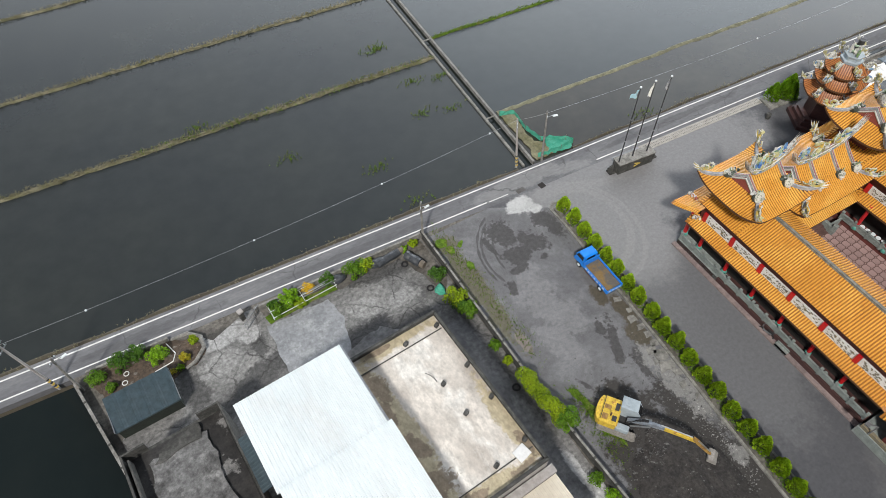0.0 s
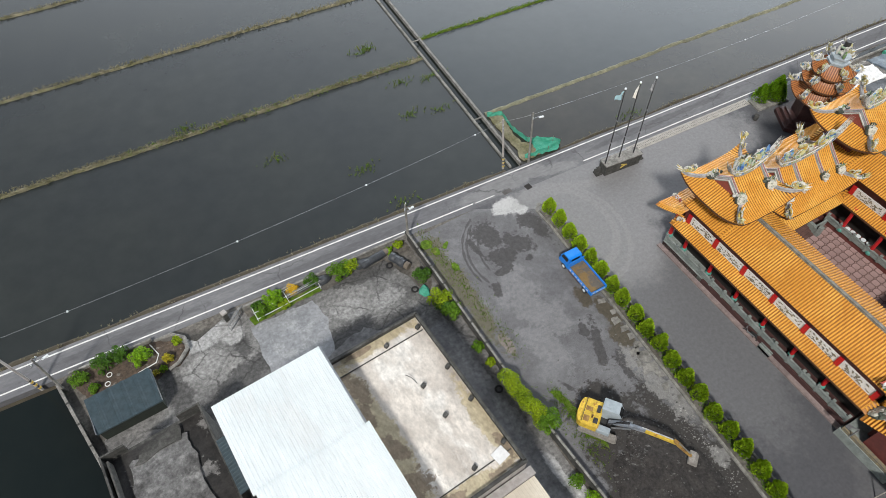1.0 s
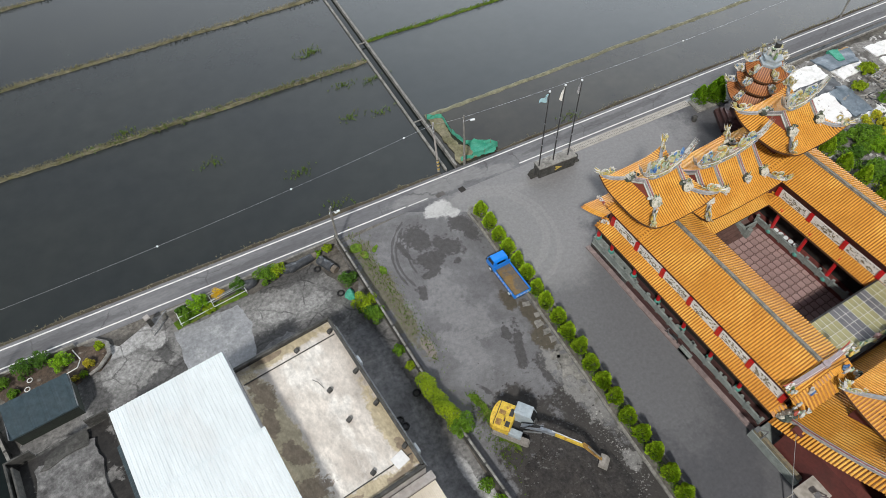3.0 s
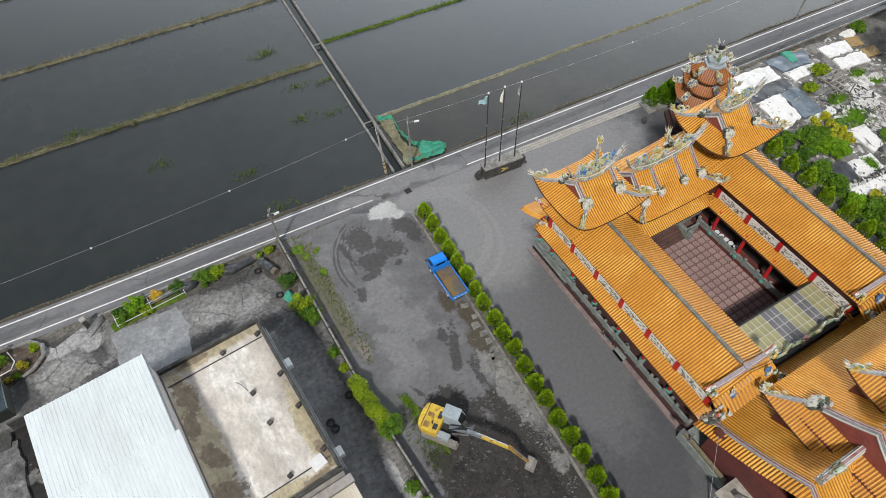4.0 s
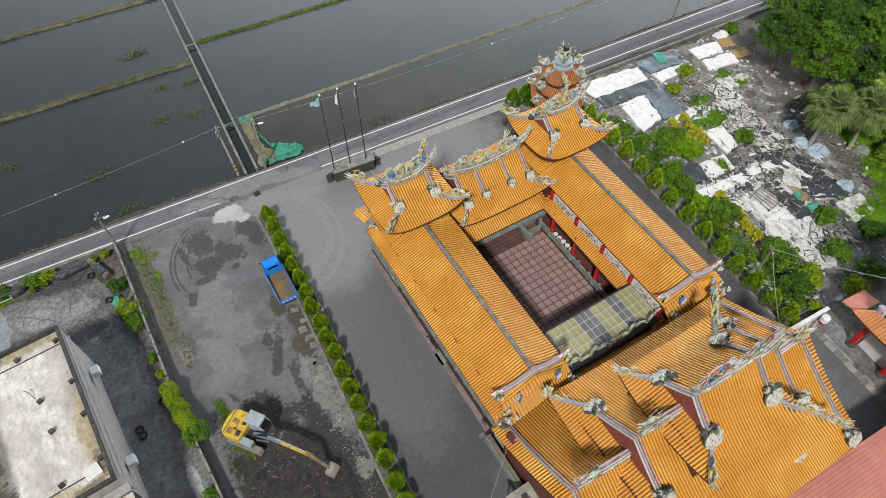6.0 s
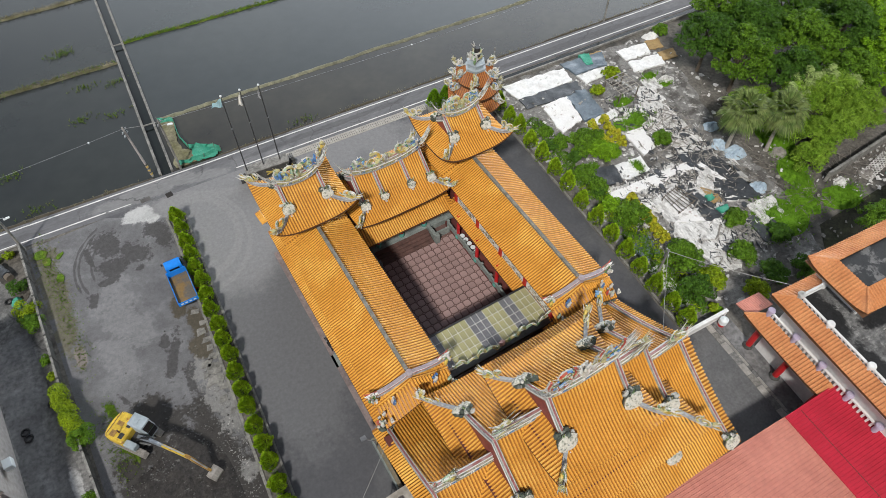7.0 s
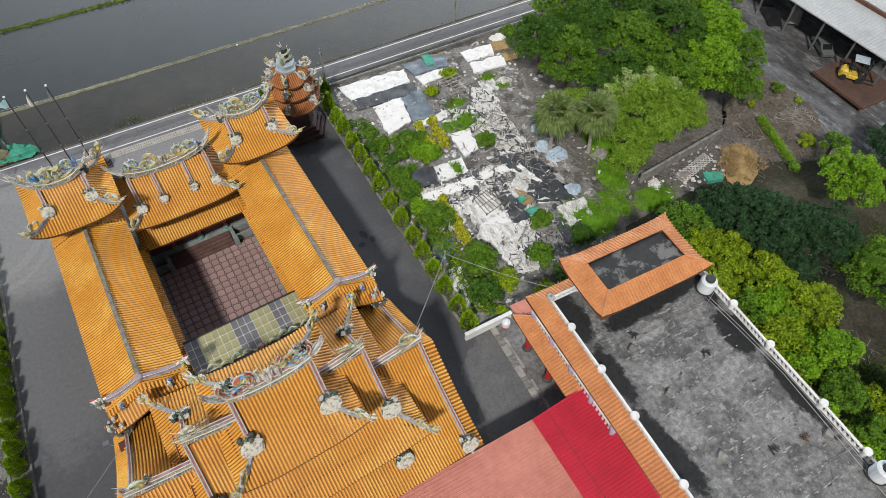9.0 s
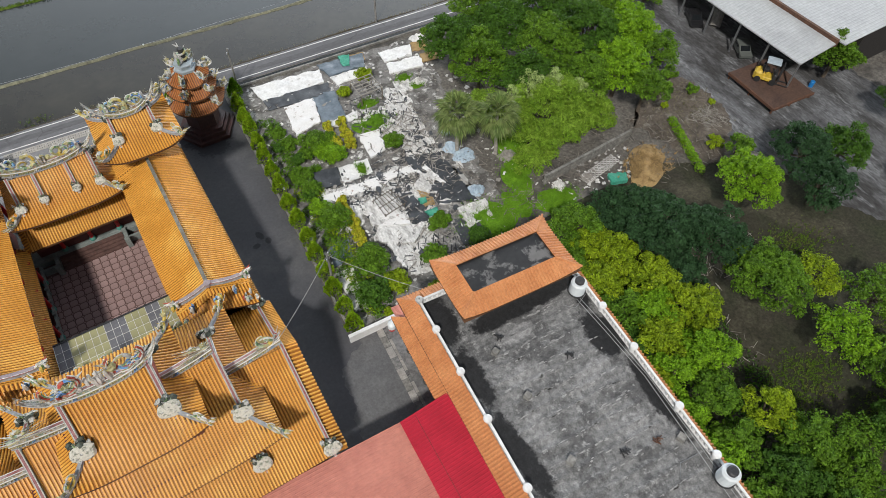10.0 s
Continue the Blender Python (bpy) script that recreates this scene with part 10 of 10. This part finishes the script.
scraps([(84, 92, 12, 29), (76, 91, 12, 16), (79, 87, 1, 13)], 700, 0.6, 15, TARP_BLACK, "thin torn strips of black sheeting", 60, 0.08)
scraps([(79, 88, 1, 15), (84, 92, 12, 24)], 320, 1.0, 16, CLAY, "thin grey strips and sticks on sheeting", 20, 0.05)
scraps([(73, 98, -2, 34)], 320, 0.35, 14, CLAY, "grey clods and stones", 30, 0.6)
for i, (x, y, rx, m, lab) in enumerate(((92.9, 15.3, 1.0, BLUE_BAG, "pale blue"), (93.6, 13.3, 1.3, BLUE_BAG, "pale blue"), (94.2, 18.2, 0.9, BLUE_BAG, "pale blue"), (98.2, 10.8, 1.1, CLAY, "grey"), (95.0, 28.0, 1.0, TARP_DIRTY, "white"), (91.9, 7.8, 1.0, BLUE_BAG, "pale blue"), (101.0, 3.9, 0.8, TARP_DIRTY, "white"), (99.5, 36.6, 1.0, TARP_WHITE, "white"), (104.8, 3.2, 0.9, CLAY, "grey"))):
    fold = lambda u, v: (lambda d, k: Vector((x + rx * 1.15 * k * math.cos(d), y + rx * 0.9 * k * math.sin(d), max(0.02, 0.5 * (1 - v * v) * (1 + 0.9 * noise.noise(Vector((u * 9 + i, v * 4, i)))) + 0.28 * abs(noise.noise(Vector((u * 14, v * 6, i + 3))))))))(6.2832 * u, v * (1 + 0.4 * noise.noise(Vector((math.cos(6.2832 * u) * 1.6, math.sin(6.2832 * u) * 1.6, i)))))
    tagged(MB().grid(fold, [q / 30 for q in range(31)], [0.001] + [q / 9 for q in range(1, 10)]).make("bundled_sheet", m), lab + " crumpled sheeting bundle on the ground", "sheeting", "crumpled bundles")
# block stacks, straw heap and low retaining bank by the grove
bs = thing("block_stack", pose(104.6, 2.6, 0, 0, 0, 12), "stacked hollow pale concrete rings", "concrete blocks")
for i in range(10):
    for j in range(3):
        MB().tube([(i * 0.55 + 0.2 * math.cos(a), j * 0.5 + 0.2 * math.sin(a), 0.3) for a in [k * math.pi / 4 for k in range(9)]], 0.06, 5).make("ring", PALE, bs)
for k in range(3):
    heap("ground", 111.4 + 0.9 * k, 0.6 + 0.9 * k, 2.6, 1.9, 1.0, STRAW, "heap of tan straw", "straw heap", 190 + k, 0.6)
tufts([(111 + k * 0.4, 1.0 + 0.2 * k, 0.5) for k in range(6)], 260, 0.5, 195, STRAW, "loose tan straw", (1.4, 1.0))
sheet("tarpaulin", [(107.0, 2.4), (109.0, 1.6), (108.4, 0.4), (106.4, 1.0)], 0.25, NET_GREEN, "green netting crumpled on the ground", "netting", 66, 0.25)
bank = fence_run("retaining_wall", (99.6, 4.9, 0), (113.2, 6.2, 0), 1.4, 7, KERB, "low weathered retaining wall topped with branches", "wall", 0.25)
tagged(MB().obox((73.6, -3.2, 0.55), (5.2, 0.28, 1.1), 0).obox((73.6, -3.2, 1.14), (5.3, 0.36, 0.1), 0).make("garden_wall", WHITE), "low white garden wall", "wall")
burner = thing("incense_burner", pose(75.2, -3.9, 0), "small steel and red incense burner by a wall", "incense burner")
MB().tube([(0, 0, 0), (0, 0, 0.55)], [0.32, 0.38], 14).make("drum", RED, burner)
MB().tube([(0, 0, 0.55), (0, 0, 1.15), (0, 0, 1.4)], [0.42, 0.42, 0.12], 14).make("hood", TIN_WHITE, burner, "shiny steel hood")
patch("pavement", [(114, 38), (150, 38), (150, -20), (134, -22), (128, -14), (126, -4), (123, 4), (127, 12), (124, 20), (118, 30)], 0.0, YARD, "grey gravel yard with wheel ruts", "yard", amount=0.4, seed=210, thick=0.04)
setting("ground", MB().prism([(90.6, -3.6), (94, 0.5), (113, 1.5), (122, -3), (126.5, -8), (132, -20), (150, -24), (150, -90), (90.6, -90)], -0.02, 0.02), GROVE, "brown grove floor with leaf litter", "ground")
for i, (x, y, rx, ry) in enumerate(((106.5, -27.5, 5.0, 3.2), (117, -16, 6, 3.2), (110, -34, 6, 3), (121, -28, 6, 4))):
    tufts([(x + rx * 0.5 * math.cos(k), y + ry * 0.5 * math.sin(k), 0.03) for k in range(7)], 900, 0.3, 235 + i, GRASS, "rough green grass in a grove", (rx * 0.3, ry * 0.3))
litter("timber_litter", [(98, 106, -24, -19), (102, 110, -16, -10), (108, 116, -14, -8)], 220, 0.6, 6, DRIFT, "fallen branches on a grove floor", "branches", 0.15)
patch("ground", [(126.6, 15.0), (128.4, 9.0), (128.3, 4.0), (124.0, -1.0), (118.3, -2.6), (115.7, 8.3), (121.0, 12.0)], 0.042, EARTH_BROWN, "brown-grey earth with weeds beside the gravel yard", "earth", amount=0.5, seed=211, thick=0.012)
for i, (x, y, rd, h, m, lab) in enumerate(((122.0, 0.2, 1.5, 1.6, LEAF_OLIVE, "olive shrub"), (125.4, 12.6, 1.4, 2.4, LEAF_MID, "young open shrub"), (126.2, 9.0, 1.1, 1.6, LEAF_MID, "young open shrub"), (123.6, 10.6, 0.8, 1.0, LEAF, "dark green shrub"), (121.2, 8.6, 0.7, 0.8, LEAF_OLIVE, "olive shrub"), (127.2, 6.2, 0.6, 0.8, LEAF_OLIVE, "olive shrub"))):
    shrub(pose(x, y, 0), rd, h, 700 + i, m, lab + " on brown earth beside the gravel yard", int(300 + 300 * rd * rd), 0.26, 14, open_=0.6)
tufts([(122, 9, 0.05), (125, 7, 0.05), (120.6, 4, 0.05), (124, 12, 0.05)], 420, 0.3, 196, GRASS_DRY, "dry weeds on brown earth", (1.6, 1.8))
litter("straw_stalks", [(109.6, 114.6, -0.6, 3.4), (110.6, 113.6, 0.2, 2.8)], 520, 0.55, 197, STRAW, "long tan stalks over a straw heap", "straw", 0.9)
hg = leaves([(119.9 - 0.33 * i, 5.6 - 0.98 * i, 0.5) for i in range(9)], [(0.55, 0.75, 0.6)] * 9, 2600, 0.2, 88)
tagged(hg.make("hedge", LEAF_BRIGHT), "low bright green hedge beside gravel", "hedge")

# trees
NW = "tall dense dark green tree"
BIG = [(100.2, 27.6, 8.5, 4.6, LEAF, NW), (101.0, 22.4, 8.2, 4.2, LEAF_MID, NW), (106.0, 26.0, 9.2, 5.0, LEAF, NW), (110.2, 21.0, 9.4, 5.0, LEAF_MID, NW), (104.6, 17.6, 7.6, 3.8, LEAF, NW), (115.6, 20.4, 9.6, 5.0, LEAF, NW), (107.2, 31.6, 8.6, 4.8, LEAF_MID, NW),
       (114.2, 28.0, 9.0, 5.2, LEAF, NW), (122.6, 26.2, 9.0, 5.0, LEAF_MID, NW), (121.6, 18.6, 8.8, 4.4, LEAF_BRIGHT, "tall bright green tree"), (116.4, 13.6, 8.0, 4.4, LEAF_BRIGHT, "tall bright green tree"), (117.6, 9.6, 6.8, 3.2, LEAF_MID, "green tree"),
       (111.4, 14.6, 7.4, 3.8, LEAF_MID, "dense green tree"), (123.4, 14.0, 6.5, 3.0, LEAF_MID, "green tree"),
       (104.0, -8.0, 7.2, 5.0, LEAF_BLUE, "broad blue-green tree"), (108.2, -12.0, 6.6, 4.0, LEAF_BLUE, "broad blue-green tree"), (101.4, -4.4, 5.8, 3.2, LEAF_BLUE, "broad blue-green tree"), (96.6, -4.2, 5.4, 3.2, LEAF_MID, "green tree beside a block"),
       (93.4, -6.8, 4.8, 2.4, LEAF_MID, "green tree beside a block"), (98.2, -9.2, 6.0, 2.8, LEAF_OLIVE, "yellowish tree beside a block"), (94.8, -10.8, 5.2, 2.8, LEAF_OLIVE, "yellowish tree beside a block"), (99.2, -13.4, 6.2, 3.0, LEAF_OLIVE, "yellowish tree beside a block"),
       (95.2, -14.6, 5.4, 2.6, LEAF_MID, "green tree beside a block"), (100.2, -17.4, 6.4, 3.2, LEAF_OLIVE, "yellowish tree beside a block"), (96.0, -18.4, 5.6, 2.8, LEAF_OLIVE, "yellowish tree beside a block"), (93.4, -17.8, 4.4, 2.0, LEAF, "dark green tree beside a block"),
       (98.4, -21.6, 5.8, 3.0, LEAF_BRIGHT, "bright green tree beside a block"), (94.4, -21.6, 4.8, 2.4, LEAF_BRIGHT, "bright green tree beside a block"), (96.6, -24.8, 5.2, 2.6, LEAF_MID, "green tree beside a block"), (93.2, -25.4, 4.4, 2.0, LEAF_BRIGHT, "bright green tree beside a block"),
       (99.8, -28.4, 5.0, 2.4, LEAF_OLIVE, "olive tree"), (95.4, -29.0, 4.8, 2.4, LEAF_MID, "green tree beside a block"), (97.2, -33.4, 5.2, 2.8, LEAF, "dark green tree"), (93.2, -33.8, 4.6, 2.4, LEAF_MID, "green tree beside a block"), (101.6, -36.0, 5.0, 3.0, LEAF_MID, "green tree"), (95.0, -38.6, 5.0, 2.8, LEAF, "dark green tree"),
       (118.0, -7.8, 6.6, 4.2, LEAF_BRIGHT, "bright weeping tree"), (127.0, -7.6, 6.0, 3.8, LEAF_BLUE, "dark green tree by the gravel yard"), (125.0, -12.2, 5.6, 3.4, LEAF_BLUE, "dark green tree by the gravel yard"), (132.0, -9.4, 5.4, 3.4, LEAF, "dark green tree by the gravel yard"), (122.6, -2.6, 3.6, 1.6, LEAF_MID, "young green tree by the gravel yard"),
       (111.6, -26.4, 5.4, 3.6, LEAF_BRIGHT, "open bright green tree"), (114.6, -20.4, 5.0, 3.0, LEAF_OLIVE, "open olive tree"), (118.4, -25.0, 5.4, 3.6, LEAF_MID, "open green tree"), (104.0, -33.8, 4.6, 2.6, LEAF_MID, "open green tree"),
       (100.6, -32.0, 5.0, 2.6, LEAF_MID, "green tree"), (108.6, -35.6, 5.4, 3.4, LEAF, "dark green tree"), (113.4, -31.6, 5.2, 3.2, LEAF_MID, "green tree"), (97.6, -37.4, 5.0, 2.6, LEAF, "dark green tree"), (109.6, -18.4, 6.2, 4.4, LEAF_MID, "broad green tree"), (102.8, -13.2, 5.6, 2.8, LEAF_BLUE, "blue-green tree"),
       (97.0, -6.6, 5.0, 2.4, LEAF_OLIVE, "yellowish tree beside a block"), (92.8, -13.0, 4.6, 1.8, LEAF_MID, "green tree beside a block"), (97.4, -16.0, 5.8, 2.4, LEAF_BRIGHT, "bright green tree beside a block"), (92.9, -21.2, 4.2, 1.8, LEAF_OLIVE, "olive tree beside a block"), (92.8, -29.6, 4.4, 2.0, LEAF_BRIGHT, "bright green tree beside a block"),
       (127.0, 29.6, 8.0, 4.6, LEAF_MID, "dense green tree"), (131.6, 26.2, 6.5, 3.0, LEAF_MID, "green tree"),
       (145.0, 3.0, 6.0, 3.4, LEAF_MID, "green tree behind a shed"), (146.0, -8.0, 6.0, 4.0, LEAF, "dark green tree behind a shed"), (138.0, -18.0, 6.0, 4.0, LEAF_MID, "green tree by the gravel yard")]
for i, (x, y, h, rd, m, lab) in enumerate(BIG):
    sparse = "open" in lab
    lab += " behind the garden" if y > 0 else " in a grove"
    tree(pose(x, y, 0, 0, 0, 37 * i), h, rd, 500 + i, m, lab, int(rd * rd * (300 if sparse else 640)), 0.27 if h > 7 else 0.23, int(rd * rd * (0.9 if sparse else 1.15)) + 7)
und = leaves([(91.5 + 2.3 * (i % 6) + 0.7 * math.sin(i * 3.1), -4.5 - 2.1 * (i // 6), 0.35) for i in range(96)], [(1.3, 1.2, 0.5)] * 96, 15000, 0.26, 91)
tagged(und.make("undergrowth", LEAF), "dark green undergrowth below grove trees", "undergrowth", kind="stuff")
# feathery bamboo-like thicket
for i, (x, y, h, rd) in enumerate(((104.6, 13.2, 8.0, 2.8), (107.4, 12.4, 7.6, 2.6), (101.6, 14.6, 7.0, 2.4), (108.0, 10.8, 6.0, 3.2), (110.6, 9.8, 5.0, 2.6), (102.2, 9.6, 5.0, 2.8), (105.4, 9.4, 5.2, 2.6), (100.4, 13.4, 5.4, 2.8), (98.4, 17.4, 5.0, 2.6), (99.4, 8.0, 3.6, 2.0), (101.4, 8.2, 2.6, 1.6))):
    t = tree(pose(x, y, 0), h, rd, 600 + i, BAMBOO, "feathery light green thicket", int(rd * rd * 900), 0.5, 34, shape=0.16, category="thicket", trunk=0.25, flat=0.8)


for i, (x, y, h, rd) in enumerate(((103.4, 14.8, 8.8, 1.7), (106.4, 13.8, 8.4, 1.7), (108.6, 12.2, 7.2, 1.4), (101.0, 14.6, 7.2, 1.3))):
    tree(pose(x, y, 0), h, rd, 640 + i, BAMBOO_PALE, "pale feathery plumes above a thicket", int(rd * rd * 700), 0.5, 16, shape=0.12, category="thicket", trunk=0.15, flat=0.5)


def fan_palm(m, h, seed):
    t = thing("fan_palm", m, "fan palm with drooping grey-green fronds", "palm", "fan palms")
    g = random.Random(seed)
    MB().tube([(0, 0, -0.1), (0.05, 0, h * 0.5), (0, 0.05, h)], [0.26, 0.2, 0.2], 10).make("trunk", DRIFT, t, "grey fibrous trunk")
    for i in range(32):
        a, e = 2.4 * i, math.radians(80 - 125 * (i / 32) ** 0.9)
        d = Vector((math.cos(a) * math.cos(e), math.sin(a) * math.cos(e), math.sin(e)))
        s = Vector((-math.sin(a), math.cos(a), 0))
        base = Vector((0, 0, h))
        hub = base + d * g.uniform(1.0, 1.4)
        mb = MB().tube([base, hub], [0.03, 0.02], 4)
        n = s.cross(d)
        for k in range(-7, 8):
            q = k * 0.15
            v = (d * math.cos(q) + s * math.sin(q)).normalized()
            L = g.uniform(1.7, 2.2) * (1 - 0.05 * abs(k))
            w = (s * math.cos(q) - d * math.sin(q)) * 0.11
            mid, tip = hub + v * L * 0.6 + n * 0.05, hub + v * L - Vector((0, 0, 0.35 * L))
            mb.add([hub, mid - w, tip, mid + w], [(0, 1, 2, 3)])
        mb.make("frond", LEAF_PALM, t)
    return t


p0 = fan_palm(pose(93.3, 14.6, 0, 2, -3, 0), 6.4, 1)
copy_thing(p0, pose(97.2, 11.9, 0, -2, 2, 80))

# ---- courtyard tiles and small paving pieces ----
tw = 0.80
tm, dm = bpy.data.meshes.new("paving_tile"), bpy.data.meshes.new("corner_tile")
k, c = tw / 2 - 0.05, 0.64
outline = [(-k, -k * c), (-k * c, -k), (k * c, -k), (k, -k * c), (k, k * c), (k * c, k), (-k * c, k), (-k, k * c)]
q = MB().loft([[(x, y, 0.0) for x, y in outline], [(x * 0.97, y * 0.97, 0.03) for x, y in outline]])
tm.from_pydata(q.v, [], q.f)
tm.materials.append(COURT)
d = 0.085
q = MB().loft([[(-d, 0, 0.0), (0, -d, 0.0), (d, 0, 0.0), (0, d, 0.0)], [(-d * 0.9, 0, 0.028), (0, -d * 0.9, 0.028), (d * 0.9, 0, 0.028), (0, d * 0.9, 0.028)]])
dm.from_pydata(q.v, [], q.f)
dm.materials.append(COURT)
for i in range(14):
    for j in range(3, 19):
        x, y = -5.25 + i * tw, -8.2 + j * tw
        if y > 6.3:
            continue
        o = new("paving_tile", tm)
        o.parent = court
        o.location = (x, y, 0.10)
        o = new("corner_tile", dm)
        o.parent = court
        o.location = (x + tw / 2, y + tw / 2, 0.10)
